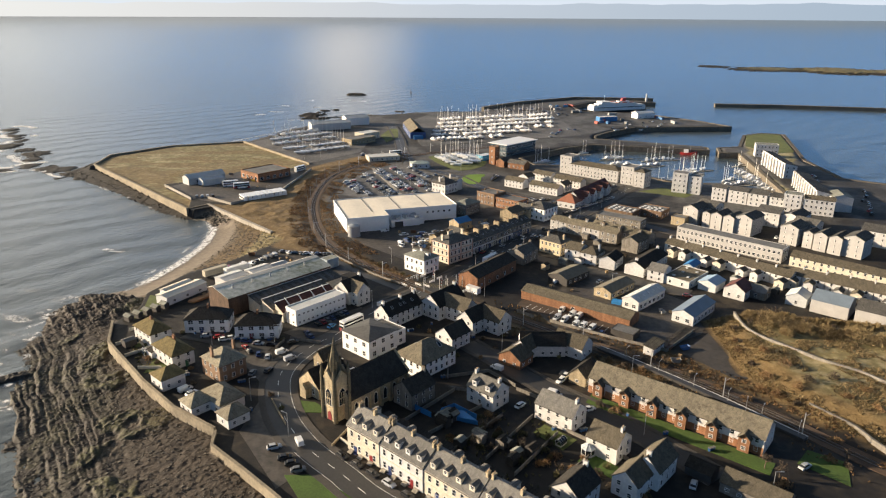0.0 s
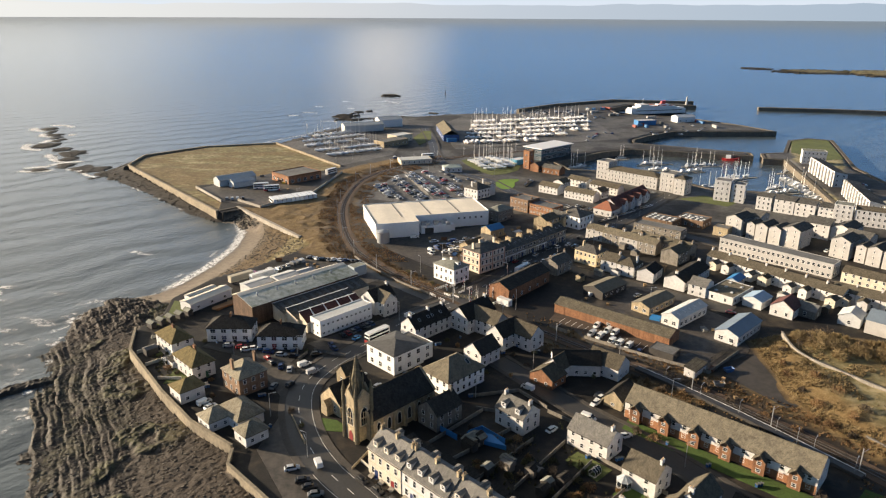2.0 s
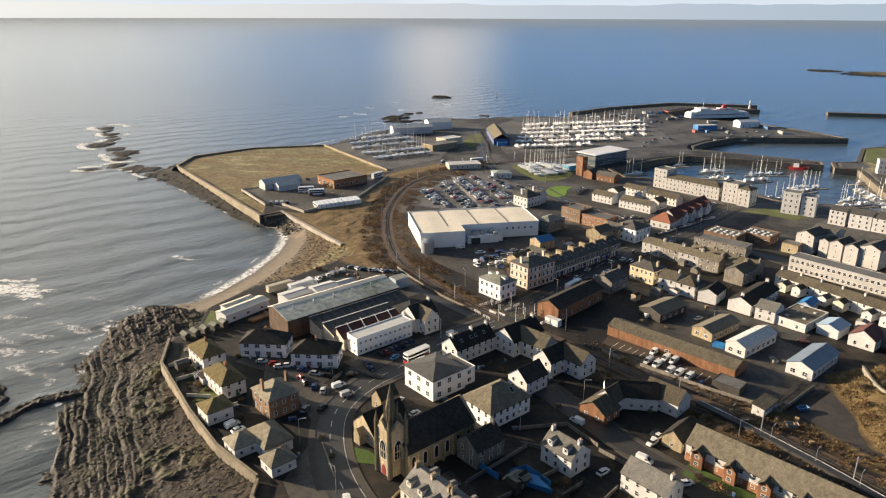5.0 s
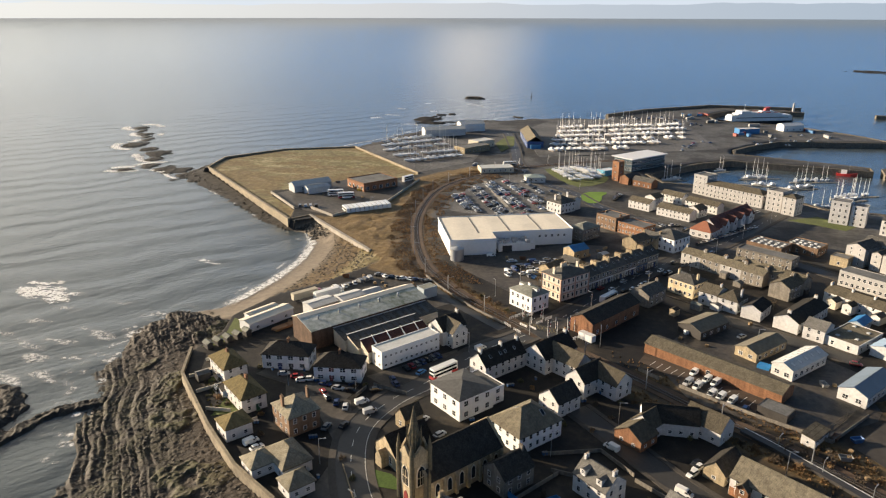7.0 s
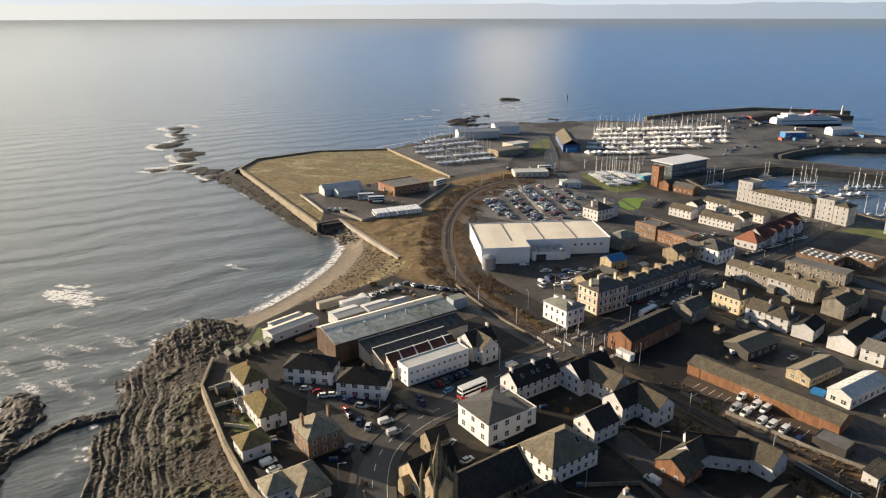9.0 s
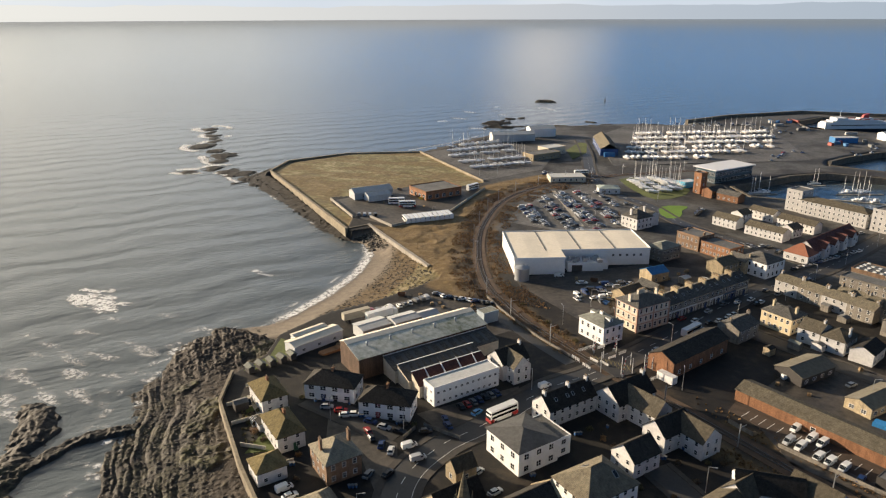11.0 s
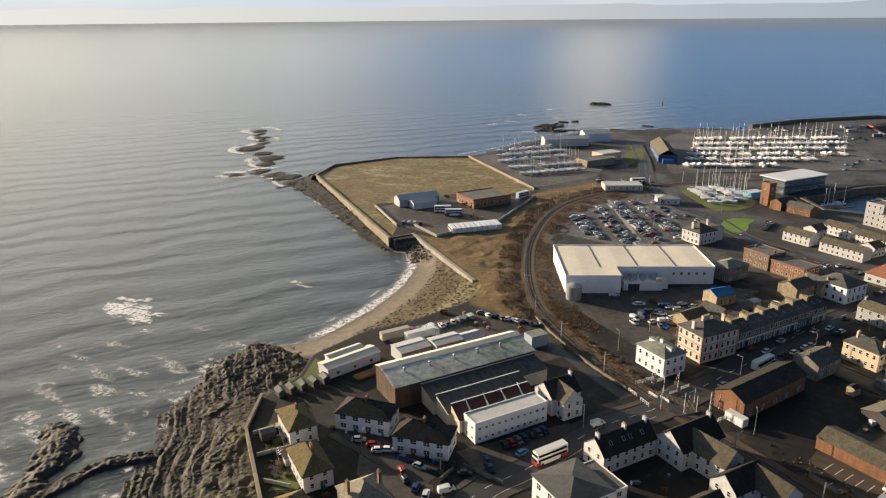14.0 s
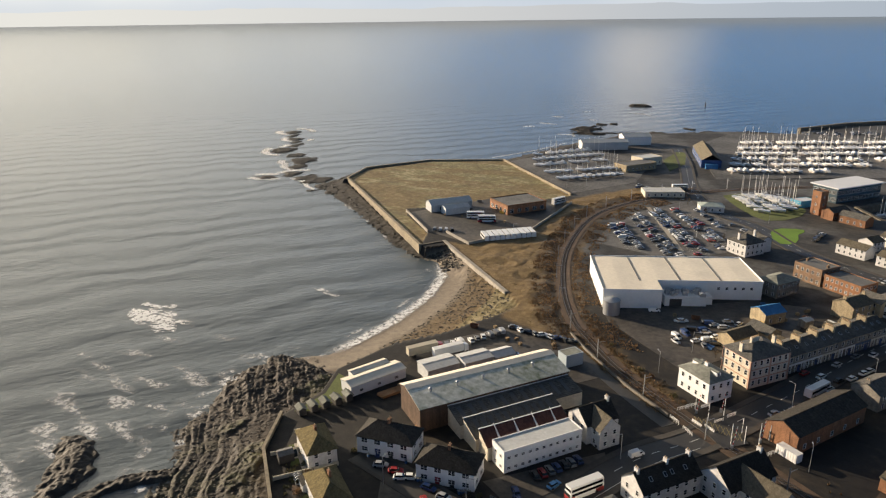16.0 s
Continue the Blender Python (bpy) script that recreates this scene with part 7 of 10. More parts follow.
def car_meshes(kind, colour):
    key = (kind, colour)
    if key in CARS:
        return CARS[key]
    body, win = bmesh.new(), bmesh.new()
    m = paint("car_" + colour, PAINTS[colour], 0.3)
    ring = lambda x, w, z0, z1: [(x, -w, z0), (x, w, z0), (x, w * 1.02, (z0 + z1) / 2), (x, w * 0.93, z1), (x, -w * 0.93, z1), (x, -w * 1.02, (z0 + z1) / 2)]
    if kind == "car":
        loft(body, [ring(-2.1, 0.72, 0.35, 0.72), ring(-1.95, 0.84, 0.25, 0.9), ring(-0.9, 0.88, 0.22, 0.95), ring(0.8, 0.88, 0.22, 0.95), ring(1.75, 0.84, 0.25, 0.82), ring(2.12, 0.7, 0.35, 0.62)])
        loft(win, [[(-1.75, -0.74, 0.94), (-1.75, 0.74, 0.94), (-1.25, 0.60, 1.40), (-1.25, -0.60, 1.40)], [(1.05, -0.74, 0.94), (1.05, 0.74, 0.94), (0.35, 0.60, 1.42), (0.35, -0.60, 1.42)]])
        loft(body, [[(-1.32, -0.62, 1.39), (-1.32, 0.62, 1.39), (-1.2, 0.56, 1.46), (-1.2, -0.56, 1.46)], [(0.42, -0.62, 1.40), (0.42, 0.62, 1.40), (0.3, 0.56, 1.47), (0.3, -0.56, 1.47)]])
    else:
        loft(body, [ring(-2.45, 0.76, 0.35, 1.7), ring(-2.3, 0.86, 0.28, 1.82), ring(0.3, 0.87, 0.25, 1.88), ring(0.7, 0.86, 0.25, 1.8), ring(1.25, 0.85, 0.25, 1.42), ring(1.62, 0.84, 0.25, 1.05), ring(2.1, 0.79, 0.28, 0.88), ring(2.26, 0.68, 0.35, 0.66)])
        loft(win, [[(0.8, -0.76, 1.74), (0.8, 0.76, 1.74), (0.8, 0.72, 1.77), (0.8, -0.72, 1.77)], [(1.6, -0.75, 1.05), (1.6, 0.75, 1.05), (1.66, 0.73, 1.1), (1.66, -0.73, 1.1)]])
        add_box(win, 0.3, 1.1, -0.885, 0.885, 1.12, 1.5)
    CARS[key] = (mesh_from(body, "body", m), mesh_from(win, "glasshouse", CARGLASS))
    return CARS[key]


def car(x, y, rot, colour="silver", kind="car", near=True, z=GROUND + 0.07, group="parked cars"):
    body, win = car_meshes(kind, colour)
    word = colour.replace("_", " ")
    root = new(kind if near else kind, None if near else body)
    root.matrix_basis = pose(x, y, z, 0, 0, rot)
    tagged(root, "%s %s parked on the dark tarmac" % (word, kind), kind, group)
    if near:
        part("body", body, None, root)
        for wx in (-1.35, 1.35):
            for wy in (-0.78, 0.78):
                part("wheel", wheel_mesh(), None, root, m=pose(wx, wy, 0.32))
    part("glasshouse", win, None, root)
    return root


rnd = random.Random(21)
MIX = ["white", "white", "silver", "silver", "silver", "grey", "grey", "black", "black", "black", "blue", "red"]
for x, y, r, c, k in ((-90, 246.5, 15, "silver", "car"), (-85, 245.5, 20, "red", "car"), (-82.5, 243.5, 20, "white", "car"), (-80, 244.5, 15, "white", "car"), (-74, 242, -10, "blue", "car"), (-69, 240, -8, "silver", "car"), (-64, 239, -8, "black", "car"),
                      (-56.5, 241, 20, "black", "car"), (-63.5, 229.5, 100, "white", "car"), (-67, 231.5, 100, "blue", "car"), (-71, 234, 130, "black", "car"), (-73, 237, 130, "red", "car"), (-61, 219.5, 70, "black", "car"), (-66, 218, 80, "grey", "car"),
                      (-85, 207.5, 50, "white", "van"), (-82.3, 205, 50, "white", "car"), (-50, 175.5, 20, "silver", "car"), (-46, 170.5, 15, "black", "car"), (-43.6, 168, 15, "black", "car"), (-41.5, 165.2, 15, "grey", "car"), (-43.5, 178, 115, "white", "van"),
                      (-30.5, 171, -44, "black", "car"), (-26, 167, -44, "black", "car"), (-21.5, 163, -44, "black", "car"), (-17, 159, -44, "silver", "car"), (-12, 154, -44, "black", "car"), (-7, 149, -44, "grey", "car"),
                      (39.5, 214, 226, "white", "car"), (37.5, 211, 226, "white", "car"), (17, 220, 140, "white", "van"), (34, 202.5, -37, "white", "van"), (43, 193.5, 20, "white", "car"), (62, 157, 60, "silver", "car"), (95, 164, 30, "silver", "car"), (39.5, 216, 45, "black", "car"),
                      (22, 196, 45, "white", "car"), (28, 192, -40, "white", "car"), (-36, 213, 50, "red", "car"), (-34, 216, 50, "black", "car"), (-32, 219, 50, "white", "car"), (-38, 226, 60, "silver", "car"), (-55, 228, 40, "silver", "van"), (-59, 233, 40, "white", "van"),
                      (48.7, 268.2, 230, "white", "van"), (45.2, 260.8, 230, "silver", "van"), (47.8, 258.6, 232, "white", "van"), (51.8, 263.6, 230, "white", "van"), (54.2, 261.8, 230, "white", "van"), (51.3, 254.2, 230, "white", "van"), (53.9, 252.8, 230, "white", "van"), (56.9, 250.8, 230, "white", "van"),
                      (60, 247, 60, "blue", "car"), (53, 300, 20, "white", "van"), (72, 300, 40, "silver", "car"), (92, 286, 40, "grey", "car"), (94, 283.5, 40, "silver", "car"), (106, 283, -20, "red", "car"), (112, 279, -10, "white", "car"),
                      (27, 341, 52, "white", "car"), (22, 341.5, 52, "red", "car"), (33, 352, 52, "silver", "car"), (46, 364.5, 52, "silver", "car"), (11, 311, 50, "silver", "car"), (17, 314.5, 50, "silver", "van"), (32, 340, 52, "black", "car"), (40, 361, 52, "grey", "car"),
                      (52, 369, 52, "white", "car"), (60, 381, 52, "black", "car"), (-25.5, 275.5, 44, "white", "van"), (-52.5, 248.5, 120, "blue", "car"), (-44, 254.5, 60, "light_blue", "car"), (-51, 245.5, 130, "blue", "car"), (-37, 277, 130, "black", "car"),
                      (-20, 356, -50, "white", "van"), (-17, 360, -50, "blue", "van"), (-30, 378.5, 17, "white", "van"), (-9, 357, 30, "white", "van"), (-6, 361, 30, "white", "car"), (-2, 377, 20, "silver", "car"), (-7, 372, 30, "white", "car"), (-2, 365, 30, "silver", "car"), (-10, 364, 20, "white", "car"),
                      (-13, 355, 40, "white", "car"), (-3, 371, 20, "silver", "car"), (-20, 352, -50, "silver", "car"), (2, 376, 60, "silver", "car")):
    car(x, y, r, c, k)
for k in range(7):
    car(-49.5 + 1.55 * k, 256.5 + 1.8 * k, 128, ["black", "red", "grey", "blue", "black", "grey", "blue"][k], group="cars before the office")
for k in range(9):
    car(-99 + 1.7 * k + (k > 2) * 2, 320 + 2.3 * k, rnd.uniform(110, 150), rnd.choice(["white", "white", "silver", "grey"]), rnd.choice(["car", "car", "van"]), group="cars in the factory yard")
for k in range(9):
    car(-80 + 3.0 * k, 343.5 - 0.7 * k + rnd.uniform(-1, 1), rnd.uniform(0, 180), rnd.choice(MIX), group="cars in the factory yard")
yard_rnd = random.Random(77)
for k in range(16):
    car(-22 + 24 * yard_rnd.random(), 351 + 26 * yard_rnd.random(), yard_rnd.choice((15, 40, 105, 195)) + yard_rnd.uniform(-8, 8), yard_rnd.choice(MIX), yard_rnd.choice(("car", "car", "van")), near=False, group="cars in the service yard")
for k in range(12):
    u = yard_rnd.random()
    car(24 + 56 * u + 3.2, 334 + 70 * u - 2.4, 52 + yard_rnd.uniform(-4, 4), yard_rnd.choice(MIX), near=False, group="cars on the main street")
# supermarket car park
d, p = Vector((0.37, -0.93)), Vector((0.93, 0.37))
o = Vector((-36, 495))
PARK = [(-66, 466), (-64, 500), (-51, 530), (-36, 554), (-20, 578), (-6, 520), (-3, 472), (-24, 450)]
spots = []
for s in (-26, -20.8, -10, -4.8, 4.8, 10, 20, 25.2, 34):
    for j in range(-16, 20):
        q = o + p * s + d * (j * 2.75)
        if inside(PARK, np.array([q.x]), np.array([q.y]))[0] and rnd.random() < 0.62:
            spots.append((q, s))
ang = math.degrees(math.atan2(p.y, p.x))
for q, s in spots:
    car(q.x + rnd.uniform(-0.3, 0.3), q.y, ang + rnd.choice((0, 180)) + rnd.uniform(-3, 3), rnd.choice(MIX), "car" if rnd.random() < 0.93 else "van", near=False, group="supermarket car park")
for a, b, n, dev in (((118, 452), (76, 412), 12, 0), ((110, 466), (128, 486), 7, 0), ((140, 404), (170, 372), 9, 3), ((180, 366), (210, 352), 7, 4), ((-66, 600), (-40, 592), 6, 3), ((0, 520), (12, 500), 4, 2), ((42, 500), (46, 520), 7, 1), ((262, 410), (300, 470), 10, 4),
                     ((60, 450), (80, 440), 6, 3), ((268, 480), (290, 520), 6, 3), ((190, 720), (270, 790), 16, 14), ((120, 690), (150, 740), 8, 8), ((160, 850), (120, 900), 16, 10), ((60, 880), (140, 900), 18, 8)):
    for k in range(n):
        t = (k + 0.5) / n
        car(a[0] + (b[0] - a[0]) * t + rnd.uniform(-dev, dev), a[1] + (b[1] - a[1]) * t + rnd.uniform(-dev, dev), 45 + rnd.uniform(-6, 6), rnd.choice(MIX), near=False, group="cars by the harbour")
walk_way = bmesh.new()
add_ribbon(walk_way, [Vector((-48.6, 544.4, GROUND)), Vector((-23.7, 460.6, GROUND))], -1.2, 1.2, -0.2, 0.15)
tagged(new("pavement", mesh_from(walk_way, "pavement", CONC)), "pale concrete walkway through the car park", "pavement", kind="structure")
bays = bmesh.new()
for s in (-23.4, -7.4, 7.4, 22.6):
    for j in range(-16, 20):
        q = o + p * s + d * (j * 2.75 + 1.37)
        if inside(PARK, np.array([q.x]), np.array([q.y]))[0]:
            add_ribbon(bays, [Vector((q.x - p.x * 4.8, q.y - p.y * 4.8, GROUND)), Vector((q.x + p.x * 4.8, q.y + p.y * 4.8, GROUND))], -0.06, 0.06, 0.05, 0.072)
tagged(new("bay_marking", mesh_from(bays, "bay_marking", MARK)), "white parking bay lines on tarmac", "road marking", kind="stuff")


def bus(x, y, rot, double, colours, label, group="", z=GROUND + 0.07):
    lo, hi = colours
    root = tagged(new("bus"), label, "bus", group)
    root.matrix_basis = pose(x, y, z, 0, 0, rot)
    L, W, H = 10.8, 1.25, 4.2 if double else 3.1
    split = 1.5 if double else 1.2
    bm = bmesh.new()
    loft(bm, [[(-L / 2, -W, 0.35), (-L / 2, W, 0.35), (-L / 2, W, split), (-L / 2, -W, split)], [(L / 2, -W, 0.35), (L / 2, W, 0.35), (L / 2 - 0.05, W, split), (L / 2 - 0.05, -W, split)]])
    part("lower_body", bm, paint("bus_white", PAINTS["white"]) if lo == "red" else paint("bus_" + lo, PAINTS[lo]), root)
    if lo == "red":
        for x0, x1, hh in ((L / 2 - 1.5, L / 2 + 0.015, 2.75), (-L / 2 - 0.015, -L / 2 + 2.6, 1.5)):
            bm = bmesh.new()
            add_box(bm, x0, x1, -W - 0.01, W + 0.01, 0.36, hh if x0 < 0 else 1.5)
            part("end_panel", bm, paint("bus_red", PAINTS["red"]), root, "red painted end panel")
    bm = bmesh.new()
    loft(bm, [[(-L / 2, -W, split + 0.002), (-L / 2, W, split + 0.002), (-L / 2 + 0.1, W * 0.94, H), (-L / 2 + 0.1, -W * 0.94, H)], [(L / 2 - 0.05, -W, split + 0.002), (L / 2 - 0.05, W, split + 0.002), (L / 2 - 0.35, W * 0.94, H), (L / 2 - 0.35, -W * 0.94, H)]])
    part("upper_body", bm, paint("bus_" + hi, PAINTS[hi]), root)
    for z0, z1 in (((1.55, 2.3), (2.9, 3.6)) if double else ((1.45, 2.4),)):
        for s in (-1, 1):
            bm = bmesh.new()
            y0, y1 = sorted((s * (W * 0.93), s * (W + 0.012)))
            add_box(bm, -L / 2 + 0.5, L / 2 - 0.6, y0, y1, z0, z1)
            part("window_strip", bm, CARGLASS, root)
        bm = bmesh.new()
        add_box(bm, L / 2 - 0.4, L / 2 + 0.01 - (0.2 if z0 > 2.5 else 0), -W * 0.88, W * 0.88, z0, z1)
        part("windscreen", bm, CARGLASS, root)
    for wx in (-3.1, 3.4):
        for s in (-1, 1):
            part("wheel", wheel_mesh(), None, root, m=pose(wx, s * (W - 0.1), 0.46) @ Matrix.Diagonal((1.45, 1.3, 1.45, 1)))
    return root


bus(-36.2, 254.2, 229, True, ("red", "white"), "white and red double-deck bus on the road")
bus(24.5, 329.5, 54, False, ("white", "white"), "white single-deck coach parked on the street")
for k in range(10):
    bus(-126 + 2.45 * k, 448.5 + 1.75 * k, 122, False, ("white", "white"), "white coach parked in a row", "row of parked coaches", GROUND + 0.1)
bus(-144, 486, 20, True, ("white", "white"), "pale double-deck bus in the yard", "buses in the yard")
bus(-135, 480, 20, True, ("red", "white"), "red and white double-deck bus in the yard", "buses in the yard")
bus(-104, 535, 60, True, ("white", "white"), "white double-deck bus in the yard", "buses in the yard")
bus(-33, 598, 20, True, ("grey", "white"), "grey double-deck bus on the harbour road")
for k in range(4):
    car(-158 + 3.2 * k, 455 + 0.6 * k, 100 + 6 * k, rnd.choice(MIX), "van", near=False, group="vans in the bus yard")


def trailer(x, y, rot, colour, cab, label):
    root = tagged(new("lorry"), label, "lorry")
    root.matrix_basis = pose(x, y, GROUND + 0.07, 0, 0, rot)
    bm = bmesh.new()
    add_box(bm, -6.5, 5.2, -1.25, 1.25, 1.1, 4.0)
    part("box_body", bm, surf("trailer_" + colour, PAINTS[colour] if colour in PAINTS else (0.45, 0.40, 0.30), 0.6, 0.12), root)
    bm = bmesh.new()
    add_box(bm, -6.3, 5.0, -0.5, 0.5, 0.75, 1.1)
    part("chassis", bm, TYRE, root)
    bm = bmesh.new()
    loft(bm, [[(5.5, -1.2, 0.6), (5.5, 1.2, 0.6), (5.5, 1.2, 3.3), (5.5, -1.2, 3.3)], [(7.3, -1.2, 0.6), (7.3, 1.2, 0.6), (7.1, 1.15, 3.0), (7.1, -1.15, 3.0)]])
    part("cab", bm, paint("car_" + cab, PAINTS[cab]), root)
    bm = bmesh.new()
    add_box(bm, 7.0, 7.24, -1.0, 1.0, 1.9, 2.7)
    part("windscreen", bm, CARGLASS, root)
    for wx in (-5.3, -4.1, 3.6, 6.4):
        for s in (-1, 1):
            part("wheel", wheel_mesh(), None, root, m=pose(wx, s * 1.05, 0.45) @ Matrix.Diagonal((1.4, 1.5, 1.4, 1)))


def ribbed_plan(L):
    """Outline of a steel box with ribbed long sides."""
    n = int(L / 0.4)
    step = L / n
    side = [(-L / 2 + step * k, -1.25 - 0.06 * (k // 1 % 2)) for k in range(n + 1)]
    return side + [(x, -y) for x, y in reversed(side)]


trailer(-104.5, 311.5, 48, "tan", "red", "tan box lorry with red cab in the yard")
trailer(-95.5, 314, 48, "white", "white", "white box lorry parked in the factory yard")
bm = bmesh.new()
add_prism(bm, ribbed_plan(6.4), 0, 2.6)
tagged(new("container", mesh_from(bm, "container", CLAD)), "white steel container beside the red warehouse", "container").matrix_basis = pose(13.5, 289.5, GROUND + 0.06, 0, 0, -42)

# ---- boats ----
BOAT = {}


def boat_meshes(kind):
    if kind in BOAT:
        return BOAT[kind]
    L, B, H, mast = {"yacht": (9.5, 1.55, 1.25, 14.5), "small_yacht": (7.2, 1.25, 1.0, 11.5), "cruiser": (8.5, 1.5, 1.3, 0)}[kind]
    hull = bmesh.new()
    secs = []
    for t in (-1, -0.8, -0.4, 0, 0.4, 0.75, 0.95, 1.0):
        w = B * max(0.03, (1 - max(0, t) ** 2.2)) * (0.82 if t < -0.9 else 1)
        keel = -0.35 + 0.35 * abs(t) ** 3
        secs.append([(t * L / 2, -w, H + 0.18 * t * t), (t * L / 2, -w * 0.75, 0.25), (t * L / 2, 0, keel), (t * L / 2, w * 0.75, 0.25), (t * L / 2, w, H + 0.18 * t * t)])
    loft(hull, secs)
    cabin = bmesh.new()
    if kind == "cruiser":
        loft(cabin, [[(-1.8, -1.1, H), (-1.8, 1.1, H), (-1.5, 0.9, H + 1.5), (-1.5, -0.9, H + 1.5)], [(2.3, -0.9, H), (2.3, 0.9, H), (0.9, 0.75, H + 1.5), (0.9, -0.75, H + 1.5)]])
    else:
        loft(cabin, [[(-1.2, -0.85, H), (-1.2, 0.85, H), (-1.1, 0.7, H + 0.55), (-1.1, -0.7, H + 0.55)], [(2.2, -0.6, H), (2.2, 0.6, H), (1.7, 0.45, H + 0.4), (1.7, -0.45, H + 0.4)]])
    rig = boom = None
    if mast:
        rig = bmesh.new()
        add_cyl(rig, 0.16, 0.11, H + 0.3, H + mast, 6, 0.7, 0)
        add_box(rig, 0.66, 0.74, -0.9, 0.9, H + mast * 0.55, H + mast * 0.55 + 0.08)
        boom = bmesh.new()
        add_box(boom, -L * 0.36, 0.65, -0.12, 0.12, H + 1.3, H + 1.6)
        rig, boom = mesh_from(rig, "mast", paint("mast_alloy", (0.80, 0.77, 0.70), 0.5, 0.0)), mesh_from(boom, "boom", surf("sail_cover", (0.45, 0.47, 0.5), 0.9, 0.2))
    white = paint("gelcoat", (0.66, 0.66, 0.645), 0.3)
    cradle = bmesh.new()
    for x in (-1.8, 1.6):
        for s in (-1, 1):
            loft(cradle, [[(x - 0.07, s * 1.3 - 0.07, 0), (x + 0.07, s * 1.3 - 0.07, 0), (x + 0.07, s * 1.3 + 0.07, 0), (x - 0.07, s * 1.3 + 0.07, 0)], [(x - 0.07, s * 0.8 - 0.07, 1.75), (x + 0.07, s * 0.8 - 0.07, 1.75), (x + 0.07, s * 0.8 + 0.07, 1.75), (x - 0.07, s * 0.8 + 0.07, 1.75)]])
    add_box(cradle, -2.2, 2.2, -0.15, 0.15, 0, 1.3)
    BOAT[kind] = (mesh_from(hull, "hull", white), mesh_from(cabin, "cabin", [white]), rig, boom, mesh_from(cradle, "cradle", STEEL))
    return BOAT[kind]


def boat(x, y, rot, kind, ashore, group):
    hull, cabin, mast, boom, cradle = boat_meshes(kind)
    root = tagged(new("motor_cruiser" if kind == "cruiser" else "yacht"), ("white %s standing ashore on a steel cradle" if ashore else "white %s lying at a harbour berth") % ("motor cruiser" if kind == "cruiser" else "sailing yacht"), "boat", group)
    root.matrix_basis = pose(x, y, GROUND + 0.06 if ashore else -0.1, 0, 0, rot)
    up = 0.95 if ashore else 0.0
    for name, me in (("hull", hull), ("cabin", cabin), ("mast", mast), ("boom", boom)):
        if me:
            part(name, me, None, root, m=pose(0, 0, up))
    if ashore:
        part("cradle", cradle, None, root)


def boat_rows(rows, group, ashore=True, gap=4.6, face=None, kinds=("yacht", "yacht", "small_yacht", "yacht", "cruiser"), fill=0.9):
    for (ax, ay), (bx, by) in rows:
        length = math.hypot(bx - ax, by - ay)
        n = int(length / gap)
        turn = math.degrees(math.atan2(by - ay, bx - ax)) + 90
        for k in range(n):
            if rnd.random() < fill:
                t = (k + 0.5) / n
                boat(ax + (bx - ax) * t + rnd.uniform(-0.4, 0.4), ay + (by - ay) * t + rnd.uniform(-0.4, 0.4), (turn if face is None else face) + rnd.choice((0, 180)) + rnd.uniform(-12, 12), rnd.choice(kinds), ashore, group)


boat_rows([((-118, 600), (-78, 632)), ((-132, 620), (-84, 652)), ((-146, 642), (-96, 682)), ((-152, 664), (-104, 706)), ((-158, 686), (-116, 722))], "yachts ashore by the field", gap=5.2, face=-12)
boat_rows([((-2, 668), (70, 690)), ((0, 692), (112, 728)), ((2, 716), (130, 756)), ((4, 742), (136, 784)), ((6, 770), (140, 812)), ((10, 800), (140, 842))], "yachts in the boat yard", gap=5.2, face=-50)
boat_rows([((4, 584), (18, 551)), ((10, 592), (27, 556)), ((18, 596), (35, 563)), ((26, 596), (38, 572))], "yachts on the green", gap=4.2, face=-20)
BERTHS = [((140, 588), (166, 582), 30), ((148, 604), (172, 612), 40), ((172, 572), (190, 582), 20), ((184, 600), (212, 606), 60), ((166, 520), (184, 524), 15), ((192, 538), (212, 552), 25), ((196, 552), (224, 564), 70), ((216, 506), (236, 514), 10), ((218, 516), (232, 528), 35),
          ((246, 540), (250, 524), 110), ((254, 578), (262, 582), 60), ((84, 586), (100, 596), 45), ((84, 606), (92, 612), 40), ((128, 624), (140, 632), 20)]
for (ax, ay), (bx, by), turn in BERTHS:
    boat_rows([((ax, ay), (bx, by))], "boats in the marina", False, 3.6, face=turn, fill=0.85, kinds=("yacht", "small_yacht", "cruiser", "small_yacht"))
    bm = bmesh.new()
    add_ribbon(bm, [Vector((ax - 4, ay - 5, 0)), Vector((bx + 4, by - 5, 0))], -0.9, 0.9, -0.3, 0.45)
    tagged(new("pontoon", mesh_from(bm, "pontoon", CONC)), "grey floating pontoon in the marina", "pontoon", "marina pontoons")
for k in range(12):
    boat(247.6 - 0.45 * k + rnd.uniform(-0.4, 0.4), 556 - 6.4 * k, 172 + rnd.uniform(-6, 6), "cruiser" if k % 3 else "small_yacht", False, "boats along the promenade")


